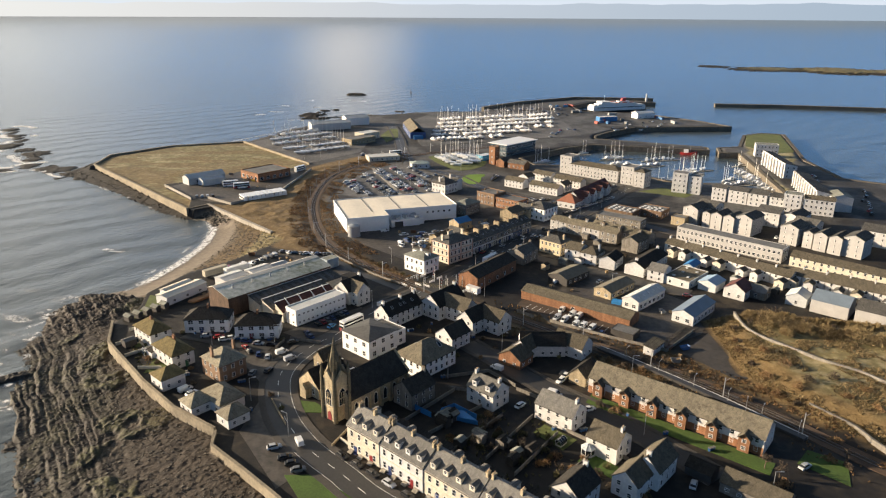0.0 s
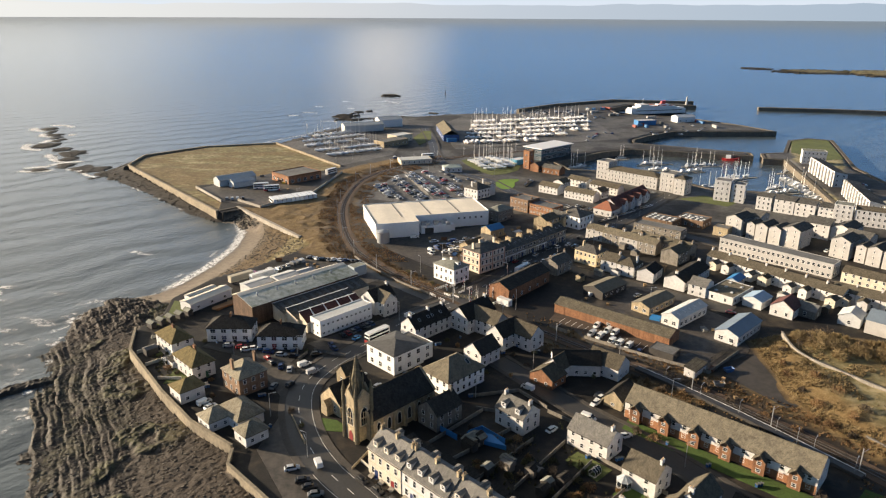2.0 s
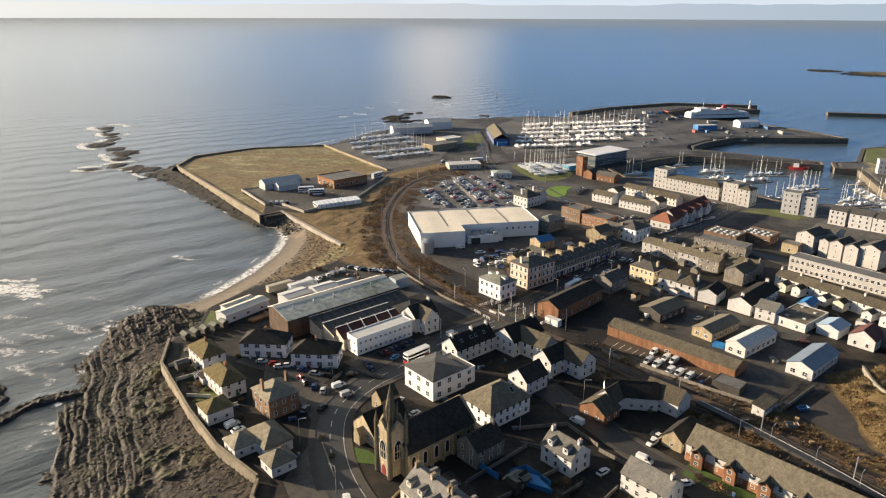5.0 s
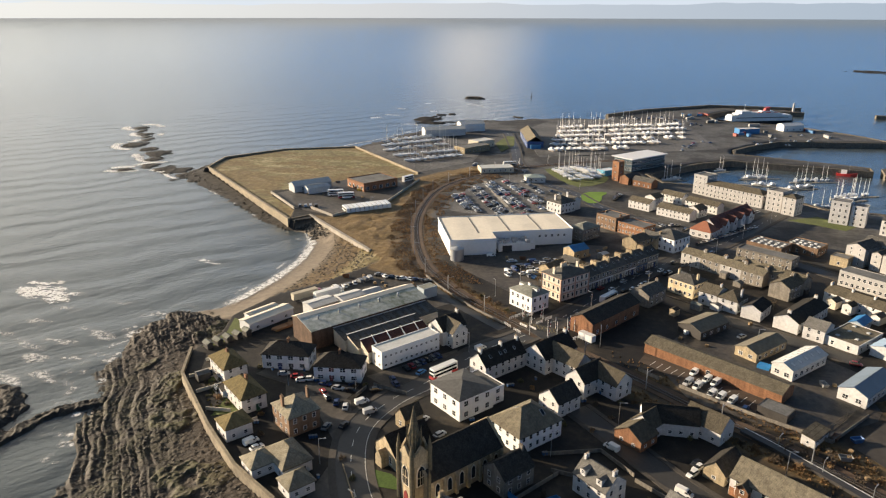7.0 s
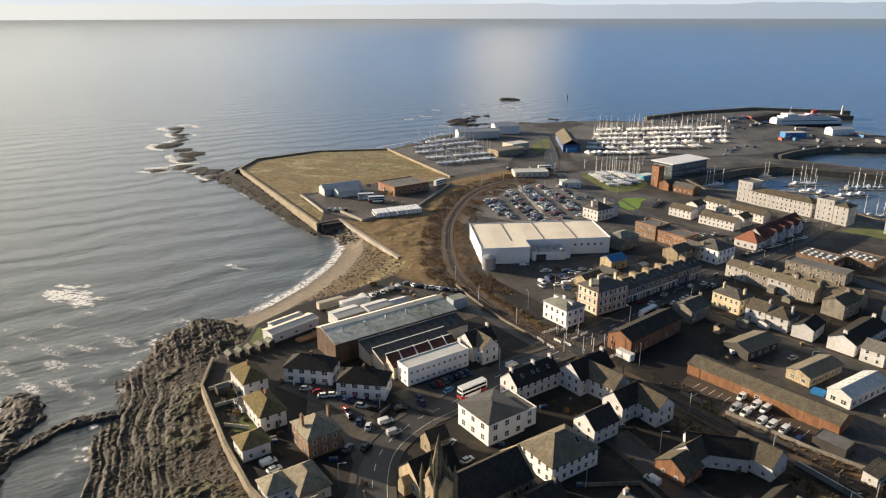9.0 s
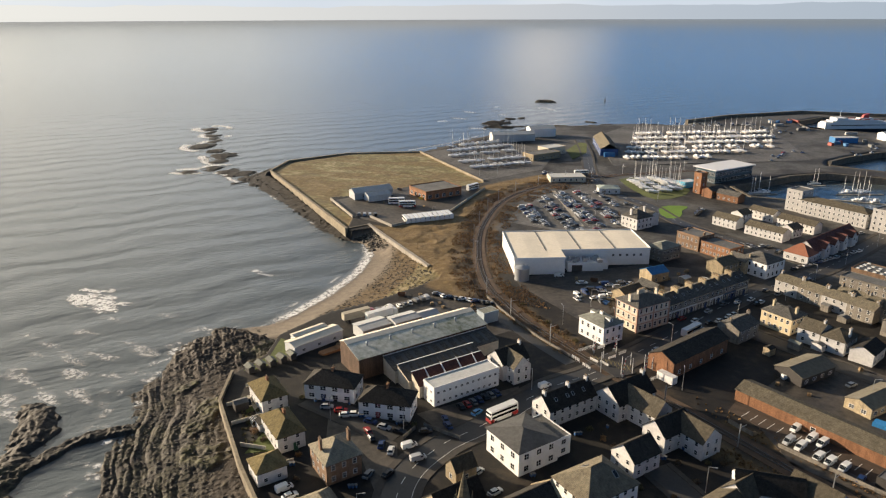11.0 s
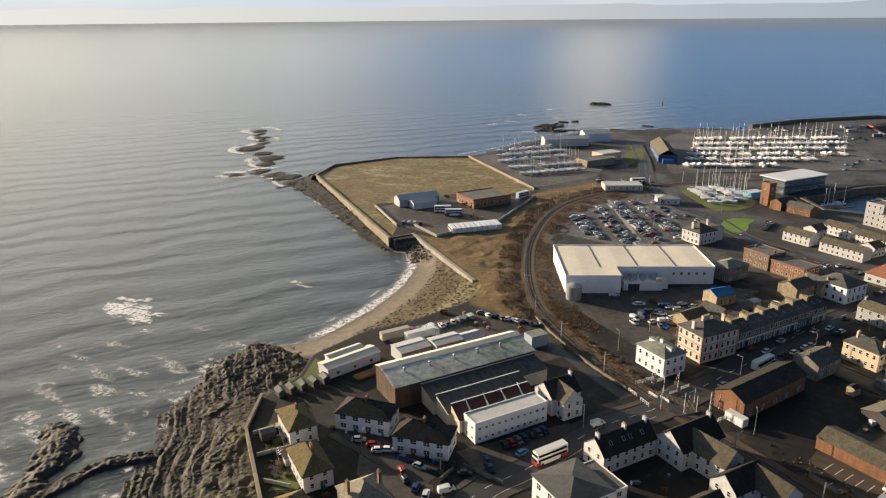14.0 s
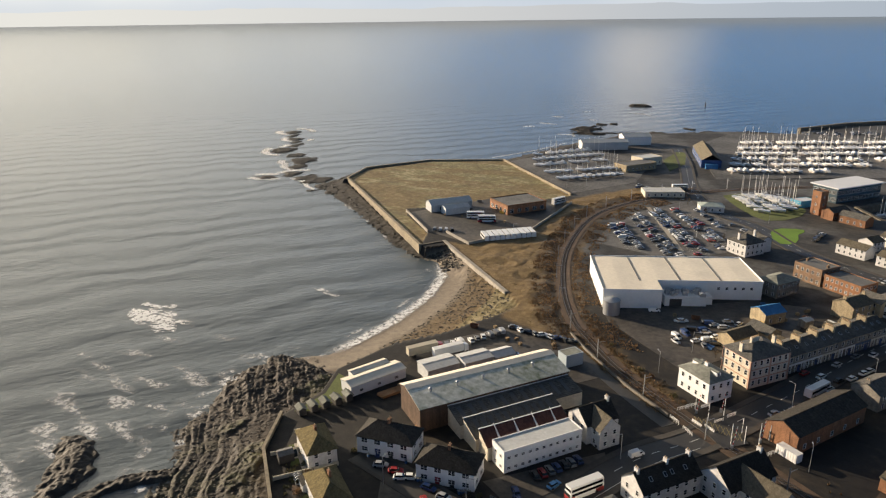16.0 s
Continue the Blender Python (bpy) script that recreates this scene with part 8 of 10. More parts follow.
CRATES = [surf("crate_%d" % k, c, 0.6, 0.2) for k, c in enumerate(((0.05, 0.16, 0.32), (0.35, 0.34, 0.32), (0.30, 0.07, 0.05), (0.16, 0.16, 0.15)))]
for k in range(22):
    bm = bmesh.new()
    L = rnd.choice((6.0, 12.0))
    add_prism(bm, ribbed_plan(L), 0, 2.6)
    ob = tagged(new("container", mesh_from(bm, "container", CRATES[k % 4])), "steel shipping container standing on the quay", "container", "containers on the quay")
    ob.matrix_basis = pose(rnd.uniform(170, 290), rnd.uniform(775, 850), GROUND + 0.02, 0, 0, rnd.choice((10, 100)) + rnd.uniform(-8, 8)) if k < 12 else pose(rnd.uniform(150, 185), rnd.uniform(860, 940), GROUND + 0.02, 0, 0, rnd.uniform(0, 180))


def ferry():
    root = tagged(new("ferry"), "white and black car ferry with red funnel at the berth", "ferry")
    root.matrix_basis = pose(238, 913, 0, 0, 0, 197)
    ring = lambda x, w, z0, z1: [(x, -w, z1), (x, -w * 0.8, z0), (x, w * 0.8, z0), (x, w, z1)]
    bm = bmesh.new()
    loft(bm, [ring(-45, 6.5, -1, 3), ring(-30, 7.5, -1.5, 3), ring(25, 7.5, -1.5, 3), ring(38, 5, -1, 4), ring(47, 0.4, 0, 5)])
    part("hull", bm, paint("hull_black", (0.02, 0.02, 0.025)), root, "black hull")
    for name, a in (("main_deck", (-43, 34, -7, 7, 3.0, 8.5)), ("upper_deck", (-30, 26, -6.4, 6.4, 8.5, 11.5)), ("bridge", (10, 22, -6.8, 6.8, 11.5, 14.5)), ("forward_deck", (26.05, 33, -5.6, 5.6, 8.5, 10.2)), ("sun_deck", (-24, 9.9, -5.4, 5.4, 11.5, 12.6)), ("funnel_house", (-20, -5, -3.4, 3.4, 12.6, 14.0)), ("aft_deck", (-41, -30.05, -6.0, 6.0, 8.5, 9.6))):
        bm = bmesh.new()
        add_box(bm, *a)
        part(name, bm, CLAD, root)
    bm = bmesh.new()
    loft(bm, [[(-16, -2, 11.5), (-9, -2, 11.5), (-9, 2, 11.5), (-16, 2, 11.5)], [(-16.5, -1.6, 18.5), (-11, -1.6, 17), (-11, 1.6, 17), (-16.5, 1.6, 18.5)]])
    part("funnel", bm, paint("funnel_red", (0.42, 0.03, 0.02)), root, "red raked funnel")
    bm = bmesh.new()
    add_cyl(bm, 0.3, 0.15, 14.5, 22, 6, 15, 0)
    part("mast", bm, CLAD, root)
    for s in (-1, 1):
        bm = bmesh.new()
        y0, y1 = sorted((s * 6.9, s * 7.05))
        add_box(bm, -38, 28, y0, y1, 6.5, 7.3)
        part("window_band", bm, CARGLASS, root)
        for u in (-22, -12, -2):
            bm = bmesh.new()
            y0, y1 = sorted((s * 5.5, s * 6.9))
            loft(bm, [[(u - 3, y0, 13.2), (u - 3, y1, 13.2), (u - 2.6, y1, 12.4), (u - 2.6, y0, 12.4)], [(u + 3, y0, 13.2), (u + 3, y1, 13.2), (u + 2.6, y1, 12.4), (u + 2.6, y0, 12.4)]])
            part("lifeboat", bm, paint("lifeboat_orange", (0.55, 0.12, 0.03)), root, "orange covered lifeboat")


ferry()


def trawler():
    root = tagged(new("trawler"), "small red fishing boat moored at the pier", "boat")
    root.matrix_basis = pose(232, 626, -0.1, 0, 0, -25)
    ring = lambda x, w, z0, z1: [(x, -w, z1), (x, -w * 0.7, z0), (x, w * 0.7, z0), (x, w, z1)]
    bm = bmesh.new()
    loft(bm, [ring(-7, 2.0, -0.3, 2.2), ring(-3, 2.6, -0.5, 2.0), ring(3, 2.5, -0.5, 2.4), ring(7.5, 0.2, 0.2, 3.6)])
    part("hull", bm, paint("hull_red", (0.40, 0.03, 0.03)), root)
    bm = bmesh.new()
    add_box(bm, -4, 0, -1.5, 1.5, 2.0, 5.0)
    part("wheelhouse", bm, CLAD, root)
    bm = bmesh.new()
    add_cyl(bm, 0.14, 0.08, 2, 9, 6, 1.5, 0)
    part("mast", bm, GALV, root)


trawler()
bm = bmesh.new()
add_cyl(bm, 1.6, 1.2, 0, 8, 12)
add_cyl(bm, 1.7, 1.7, 8, 8.3, 12)
add_cyl(bm, 0.9, 0.9, 8.3, 10, 12)
add_cyl(bm, 1.0, 0.1, 10, 11, 12)
tagged(new("lighthouse", mesh_from(bm, "lighthouse", WHITE)), "small white light tower on the breakwater", "lighthouse").matrix_basis = pose(303, 986, 5)
bm = bmesh.new()
add_cyl(bm, 1.2, 0.5, -1, 4, 8)
add_cyl(bm, 0.3, 0.2, 4, 8, 8)
tagged(new("beacon", mesh_from(bm, "beacon", DARK)), "dark iron beacon standing in the sea", "beacon").matrix_basis = pose(-30, 1130, 0)

# ---- street furniture ----
LAMP = {}


def street_lamp(x, y, rot, tall=8.0, group="street lamps"):
    if tall not in LAMP:
        bm = bmesh.new()
        add_cyl(bm, 0.11, 0.07, -0.2, tall, 8)
        b2 = bmesh.new()
        add_box(b2, 0, 1.5, -0.05, 0.05, tall - 0.08, tall + 0.04)
        add_box(b2, 1.3, 2.1, -0.14, 0.14, tall - 0.1, tall + 0.1)
        LAMP[tall] = (mesh_from(bm, "pole", GALV), mesh_from(b2, "lantern", GALV))
    root = tagged(new("street_lamp"), "tall grey steel street lamp beside the road", "street lamp", group)
    root.matrix_basis = pose(x, y, GROUND, 0, 0, rot)
    part("pole", LAMP[tall][0], None, root)
    part("lantern", LAMP[tall][1], None, root)


for x, y, r in ((-47, 181, 150), (-62.5, 201, 20), (-29.5, 272.5, 220), (75, 291, 0), (-24, 326, 120), (18, 284, 90), (43, 345, 140), (16.5, 318, 140), (-14, 346, 0), (-4, 327, 120), (62, 214, 0), (88, 186, 60), (20, 232, 0), (0, 214, 0), (-63, 240, 0), (-86, 240, 90),
                (66, 372, 140), (84, 400, 140), (104, 428, 140), (128, 462, 140), (-38, 500, 0), (-30, 540, 0), (-48, 490, 0), (-18, 490, 0), (-52, 560, 0), (20, 530, 0), (56, 180, 0), (80, 152, 0), (112, 400, 60), (146, 356, 60), (172, 330, 60), (-112, 456, 0), (-96, 590, 0), (-108, 580, 0)):
    street_lamp(x, y, r)


def rail_mast(x, y, rot):
    if "mast" not in LAMP:
        bm = bmesh.new()
        add_box(bm, -0.12, 0.12, -0.12, 0.12, -0.3, 7.5)
        add_box(bm, 0.1, 2.8, -0.05, 0.05, 6.2, 6.35)
        LAMP["mast"] = mesh_from(bm, "rail_mast", GALV)
    ob = tagged(new("rail_mast", LAMP["mast"]), "grey overhead line mast beside the track", "mast", "overhead line masts")
    ob.matrix_basis = pose(x, y, GROUND, 0, 0, rot)


fine = smooth_line(RAIL, 1.0)
for k in range(20, len(fine) - 12, 26):
    dd = (fine[k + 1] - fine[k]).normalized()
    nn = Vector((-dd.y, dd.x, 0))
    pt = fine[k] + nn * 3.0
    rail_mast(pt.x, pt.y, math.degrees(math.atan2(-nn.y, -nn.x)))


def barrier(x, y, rot):
    root = tagged(new("crossing_barrier"), "raised red and white level crossing barrier", "barrier", "level crossing barriers")
    root.matrix_basis = pose(x, y, GROUND, 0, 0, rot)
    bm = bmesh.new()
    add_box(bm, -0.35, 0.35, -0.35, 0.35, 0, 1.2)
    part("pedestal", bm, GALV, root)
    bm = bmesh.new()
    add_box(bm, -0.08, 0.08, -0.05, 0.05, 0.9, 7.5)
    part("arm", bm, CLAD, root, "white barrier arm", pose(0, 0, 0, 0, 6, 0))
    bm = bmesh.new()
    for j in range(4):
        add_box(bm, -0.09, 0.09, -0.06, 0.06, 1.4 + 1.5 * j, 2.1 + 1.5 * j)
    part("stripe", bm, paint("stripe_red", (0.4, 0.02, 0.02)), root, "red bands", pose(0, 0, 0, 0, 6, 0))


for x, y, r in ((-11, 304, 0), (-4, 307, 0), (-1, 288, 0), (6.5, 294, 0)):
    barrier(x, y, r)
EDGE = [Vector((*q, GROUND)) for q in ((57, 235.4), (64.3, 227.5), (75.2, 214.6), (81.5, 206.9), (88.1, 198.2), (95, 188.6), (103, 177.5))]
bm = bmesh.new()
add_ribbon(bm, EDGE, -2.6, -0.25, -0.3, 0.85)
platform = tagged(new("platform", mesh_from(bm, "platform", TARMAC)), "narrow dark railway platform with white edge", "platform", kind="structure")
bm = bmesh.new()
add_ribbon(bm, EDGE, -0.25, 0.0, -0.3, 0.87)
part("platform_edge", bm, FRAME, platform, "white painted platform edge")
for x, y in ((63.6, 226.6), (72, 216.6), (80.4, 206.6), (87.6, 197.0), (94.2, 188), (100.6, 178.6)):
    street_lamp(x, y, 50, 4.5, "platform lamps")
BOXYELLOW = surf("yellow_road_paint", (0.26, 0.215, 0.10), 0.85, 0.4, 2.0, 0.3)
bm = bmesh.new()
for k in range(9):
    c0 = Vector((-11.5 + 1.5 * k, 299.0 - 0.55 * k))
    add_prism(bm, [(c0.x, c0.y - 2.2), (c0.x + 0.16, c0.y - 2.1), (c0.x + 1.4, c0.y + 2.4), (c0.x + 1.24, c0.y + 2.3)], GROUND + 0.30, GROUND + 0.315)
    add_prism(bm, [(c0.x + 1.24, c0.y - 2.2), (c0.x + 1.4, c0.y - 2.1), (c0.x + 0.16, c0.y + 2.4), (c0.x, c0.y + 2.3)], GROUND + 0.316, GROUND + 0.33)
tagged(new("box_marking", mesh_from(bm, "box_marking", BOXYELLOW)), "worn yellow hatched box on the crossing", "road marking", kind="stuff")
for gx, gy, gr in ((-15, 304.5, 40), (-12.5, 307, 40), (7.5, 287, 40), (10, 289.5, 40), (-17, 297, -48), (-13, 292, -48)):
    gate = tagged(new("white_railing"), "short white tubular railing beside the crossing", "railing", "crossing railings")
    gate.matrix_basis = pose(gx, gy, GROUND, 0, 0, gr)
    for j in range(5):
        b2 = bmesh.new()
        add_cyl(b2, 0.06, 0.06, -0.2, 1.3, 6, -2 + j, 0)
        part("post", b2, FRAME, gate)
    for zz in (0.5, 0.9, 1.24):
        b2 = bmesh.new()
        add_box(b2, -2.05, 2.05, -0.04, 0.04, zz, zz + 0.08)
        part("rail", b2, FRAME, gate)
flat("crossing_deck", [(-12, 298), (-3, 287), (3.5, 292), (-5, 303.5)], GROUND + 0.3, TARMAC, "dark level crossing deck", "crossing", 0.4)


# ---- walls, gardens, fences ----
def garden_wall(pts, h, mat, label, t=0.25, group=""):
    ob = wall_along("garden_wall", pts, t, GROUND - 0.3, GROUND + h, mat, label, step=0, coping=False)
    return ob


for pts in ([(9, 169), (25, 190)], [(16, 162), (31, 181)], [(29, 192), (34, 182), (48, 168)], [(-8, 180), (10, 196)], [(0, 173), (16, 191)], [(24, 156), (40, 172)], [(0, 207), (8, 205)], [(-14, 188), (2, 206)], [(22, 206), (31, 198)], [(-2, 214), (14, 218), (22, 208)]):
    garden_wall(pts, 1.2, GREYSTONE, "old grey stone garden wall")
for pts in ([(-121, 240), (-108, 251)], [(-114, 231), (-101, 243)], [(-106, 222), (-98, 222)], [(-97, 211), (-88, 219)], [(-121, 252), (-114, 257)]):
    garden_wall(pts, 1.2, CREAM, "low rendered garden wall")
for pts in ([(-56, 201), (-49, 187)], [(-34, 176), (-30, 185)]):
    garden_wall(pts, 0.8, SANDSTONE, "low sandstone church wall")
for pts in ([(-32, 179.5), (-23, 170.5)], [(-21, 168.5), (-5, 153)], [(-4, 152), (10, 138)]):
    garden_wall(pts, 0.9, CREAM, "cream front garden wall of the terrace")
for pts in ([(96, 248), (80, 232), (62, 243), (42, 258)], [(30, 268), (36, 262)], [(-62, 236), (-60, 242)], [(-58, 244), (-46, 240)]):
    garden_wall(pts, 1.3, GREYSTONE, "plain grey boundary wall")
flat("lawn", [(-119, 246), (-113, 251), (-107, 244), (-113, 238)], GROUND + 0.1, ROUGHGRASS, "patchy green garden grass", "lawn")
flat("lawn", [(-111, 236), (-104, 241), (-100, 235), (-107, 229)], GROUND + 0.1, surf("garden_soil", (0.12, 0.075, 0.045), 0.95, 0.35, 2.0, 0.3, 0.8, 0.08), "brown dug garden soil", "garden")
flat("lawn", [(-103, 231), (-98, 235), (-96, 222), (-103, 219)], GROUND + 0.1, ROUGHGRASS, "patchy green garden grass", "lawn")
flat("path", [(-118, 247), (-117, 248), (-103, 233), (-104, 232)], GROUND + 0.13, CONC, "pale concrete garden path", "path", 0.2)
flat("lawn", [(24, 182), (28, 186), (36, 178), (31, 173)], GROUND + 0.1, ROUGHGRASS, "small green back garden", "lawn")
flat("lawn", [(34, 168), (38, 172), (46, 164), (42, 160)], GROUND + 0.1, LAWN, "small green garden lawn", "lawn")
hoard = bmesh.new()
for pts in ([(-2.7, 192.6), (1.4, 195.3), (7.8, 189.0)], [(-13.4, 197.3), (-5.8, 190.4)]):
    add_ribbon(hoard, [Vector((*p, GROUND)) for p in pts], -0.06, 0.06, -0.2, 1.9)
tagged(new("hoarding", mesh_from(hoard, "hoarding", surf("blue_tarpaulin", (0.04, 0.22, 0.50), 0.45, 0.2))), "bright blue painted board fence in the yard", "fence")
cover = bmesh.new()
add_slab(cover, [(-3, 192.5, GROUND + 1.6), (1, 189, GROUND + 1.2), (8, 186, GROUND + 1.5), (4, 191, GROUND + 2.0)], 1.4)
tagged(new("tarpaulin", mesh_from(cover, "tarpaulin", surf("blue_tarpaulin", (0.04, 0.22, 0.50), 0.45, 0.2))), "bright blue tarpaulin over a stack in the yard", "tarpaulin")
cover = bmesh.new()
add_slab(cover, [(71, 276, GROUND + 1.3), (74.5, 274, GROUND + 1.2), (76, 276.5, GROUND + 1.4), (72.5, 278, GROUND + 1.6)], 1.3)
tagged(new("tarpaulin", mesh_from(cover, "tarpaulin", surf("blue_tarpaulin", (0.04, 0.22, 0.50), 0.45))), "bright blue tarpaulin over stacked goods", "tarpaulin")


def greenhouse(x, y, rot):
    """Small glazed garden house: base, posts and panes."""
    root = tagged(new("greenhouse"), "small glass greenhouse in a shore garden", "greenhouse", "garden greenhouses")
    root.matrix_basis = pose(x, y, GROUND + 0.1, 0, 0, rot)
    bm = bmesh.new()
    for a in ((-1.5, 1.5, -1.0, -0.92), (-1.5, 1.5, 0.92, 1.0), (-1.5, -1.42, -0.92, 0.92), (1.42, 1.5, -0.92, 0.92)):
        add_box(bm, *a, -0.2, 0.4)
    part("base", bm, CREAM, root)
    for k in range(4):
        bm = bmesh.new()
        u = -1.46 + k * 0.973
        for s in (-1, 1):
            add_box(bm, u - 0.03, u + 0.03, s * 0.96 - 0.03, s * 0.96 + 0.03, 0.4, 1.6)
        add_slab(bm, [(u - 0.03, -0.99, 1.62), (u + 0.03, -0.99, 1.62), (u + 0.03, 0, 2.2), (u - 0.03, 0, 2.2)], 0.06)
        add_slab(bm, [(u - 0.03, 0, 2.2), (u + 0.03, 0, 2.2), (u + 0.03, 0.99, 1.62), (u - 0.03, 0.99, 1.62)], 0.06)
        part("frame", bm, FRAME, root)
    for s in (-1, 1):
        bm = bmesh.new()
        add_box(bm, -1.44, 1.44, s * 0.95 - 0.01, s * 0.95 + 0.01, 0.4, 1.58)
        part("pane", bm, PANE, root)
        bm = bmesh.new()
        add_slab(bm, [(-1.44, s * 0.97, 1.58), (1.44, s * 0.97, 1.58), (1.44, 0, 2.14), (-1.44, 0, 2.14)][::s], 0.02)
        part("roof_pane", bm, PANE, root)


for x, y, r in ((-115, 241.5, G), (-107.5, 233, GC), (31, 176, G)):
    greenhouse(x, y, r)


def timber_stack(x, y, rot):
    root = tagged(new("timber_stack"), "stack of orange-brown timber in the yard", "timber", "stacked timber")
    root.matrix_basis = pose(x, y, GROUND + 0.06, 0, 0, rot)
    sawn = surf("sawn_timber", (0.34, 0.18, 0.08), 0.8, 0.25, 3.0, 0.4)
    for k in range(18):
        bm = bmesh.new()
        add_box(bm, -3.2 + rnd.uniform(-0.4, 0.4), 3.2 + rnd.uniform(-0.4, 0.4), -0.25, 0.25, 0, 0.27)
        part("plank", bm, sawn, root, m=pose(0, (k % 6) * 0.55 - 1.4, 0.28 * (k // 6), 0, 0, rnd.uniform(-1.5, 1.5)))



timber_stack(-104.5, 281.5, 56)
timber_stack(-101, 286.5, 56)
timber_stack(-86.5, 268, 70)


def small_shed(x, y, rot, w, d, h, wall, roofm, label):
    root = tagged(new("shed"), label, "shed", "back garden sheds")
    root.matrix_basis = pose(x, y, GROUND, 0, 0, rot)
    bm = bmesh.new()
    gable_walls(bm, w, d, h, 0.5, -0.3)
    part("wall", bm, wall, root)
    bm = bmesh.new()
    gable_roof(bm, w, d, h, 0.5, 0.15, 0.08, 0.08)
    part("roof", bm, roofm, root)


for k in range(13):
    t = k / 13
    x, y = (-6 + 32 * rnd.random(), 0)
    y = 186 - 0.55 * (x + 6) + rnd.uniform(-6, 8)
    small_shed(x, y, rnd.choice((G, GC)) + rnd.uniform(-3, 3), rnd.uniform(2.2, 4.5), rnd.uniform(1.8, 3), rnd.uniform(1.9, 2.6), rnd.choice((DARK, GREYSTONE, DARK)), rnd.choice((SLATE, ROOFFELT, SHEET)), "small dark shed in a back garden")
for x, y in ((131, 294), (141, 290), (146, 286), (125, 305), (134, 299), (166, 281), (176, 275), (-113, 246), (-104, 232), (-116, 240), (68, 326), (50, 318), (60, 325), (84, 355), (110, 350), (80, 365), (64, 358), (34, 372), (26, 384), (35, 386)):
    small_shed(x, y, rnd.choice((G, GC)), rnd.uniform(2.5, 5), rnd.uniform(2.2, 4), rnd.uniform(2, 2.8), rnd.choice((WHITE, GREYSTONE, DARK, SANDSTONE)), rnd.choice((SLATE, ROOFFELT, SHEET, SHEETLIGHT)), "small outbuilding with a plain roof")

# ---- surf, rubble, scrub ----


def foam_material():
    m, n, l, b = nodes_of("surf_foam")
    co = n.new("ShaderNodeNewGeometry").outputs["Position"]
    a, c = noise_node(n, l, 0.55, 6, 0.75, co), n.new("ShaderNodeAttribute")
    c.attribute_name = "fade"
    q = n.new("ShaderNodeMath")
    q.operation = "MULTIPLY"
    r = ramp_node(n, l, a.outputs["Fac"], [(0.40, (0, 0, 0)), (0.58, (1, 1, 1))])
    l.new(r.outputs["Color"], q.inputs[0])
    l.new(c.outputs["Fac"], q.inputs[1])
    l.new(q.outputs[0], b.inputs["Alpha"])
    b.inputs["Base Color"].default_value, b.inputs["Roughness"].default_value = (0.82, 0.82, 0.80, 1), 0.9
    bump_node(n, l, a.outputs["Fac"], b, 0.6, 0.3)
    return m


FOAM = foam_material()


def foam_band(lines, z=0.14):
    """Broken white water: bands along lines with soft edges; each line is (points, width, strength)."""
    verts, faces, fade = [], [], []
    for pts, width, power in lines:
        line = smooth_line(pts, 1.5)
        base = len(verts)
        for k, q in enumerate(line):
            dd = line[min(k + 1, len(line) - 1)] - line[max(k - 1, 0)]
            nn = Vector((-dd.y, dd.x, 0)).normalized()
            end = min(1, k / 3, (len(line) - 1 - k) / 3)
            w = width * (0.6 + 0.8 * float(fbm(np.array([q.x / 7]), np.array([q.y / 7]))[0]))
            for j, (o2, f) in enumerate(((-0.5, 0), (-0.2, 1), (0.15, 0.8), (0.5, 0))):
                pt = q + nn * w * o2
                verts.append((pt.x, pt.y, z))
                fade.append(f * power * end)
            if k:
                for j in range(3):
                    i = base + (k - 1) * 4 + j
                    faces.append((i, i + 1, i + 5, i + 4))
    me = bpy.data.meshes.new("surf")
    me.from_pydata(verts, [], faces)
    at = me.attributes.new("fade", "FLOAT", "POINT")
    at.data.foreach_set("value", np.array(fade, np.float32))
    me.materials.append(FOAM)
    tagged(new("surf", me), "broken white surf on the shore and reefs", "surf", kind="stuff")


foam_band([([(-134, 402), (-143, 418)], 2, 0.5),
           # the reef's weather side
           ([(-360, 555), (-348, 553), (-332, 559)], 8, 2.3), ([(-362, 563), (-354, 569), (-342, 573)], 9, 2.2), ([(-348, 575), (-340, 589), (-326, 595)], 8, 2.1), ([(-362, 609), (-354, 597), (-342, 591)], 8, 2.1),
           ([(-374, 625), (-368, 613), (-358, 609)], 9, 2.2), ([(-420, 673), (-416, 657), (-404, 645), (-390, 643)], 10, 2.3), ([(-414, 697), (-412, 685), (-416, 677)], 9, 2.1), ([(-442, 733), (-434, 717), (-420, 711)], 10, 2.2),
           ([(-472, 771), (-466, 755), (-448, 747)], 11, 2.3), ([(-466, 785), (-448, 787), (-432, 773)], 10, 2.1), ([(-410, 733), (-406, 719)], 8, 2.0), ([(-308, 555), (-298, 543), (-286, 535)], 5, 1.7), ([(-326, 563), (-314, 559), (-306, 553)], 6, 1.7),
           # the wall's foot
           ([(-246, 506), (-238, 499), (-233, 493)], 3, 0.9), ([(-214, 477), (-207, 469)], 2.5, 1.0), ([(-190, 452), (-183, 444)], 2.5, 0.9),
           ([(-160, 952), (-146, 955)], 9, 0.9), ([(-180, 1028), (-166, 1030)], 8, 0.8), ([(-122, 1030), (-106, 1028), (-90, 1008)], 7, 0.7), ([(-222, 880), (-206, 886)], 10, 0.9), ([(-208, 972), (-190, 968)], 10, 0.8),
           ([(-172, 836), (-156, 838), (-150, 826)], 6, 0.9), ([(-200, 690), (-170, 740), (-150, 790)], 4, 0.8), ([(-210, 912), (-186, 906)], 8, 0.8)])



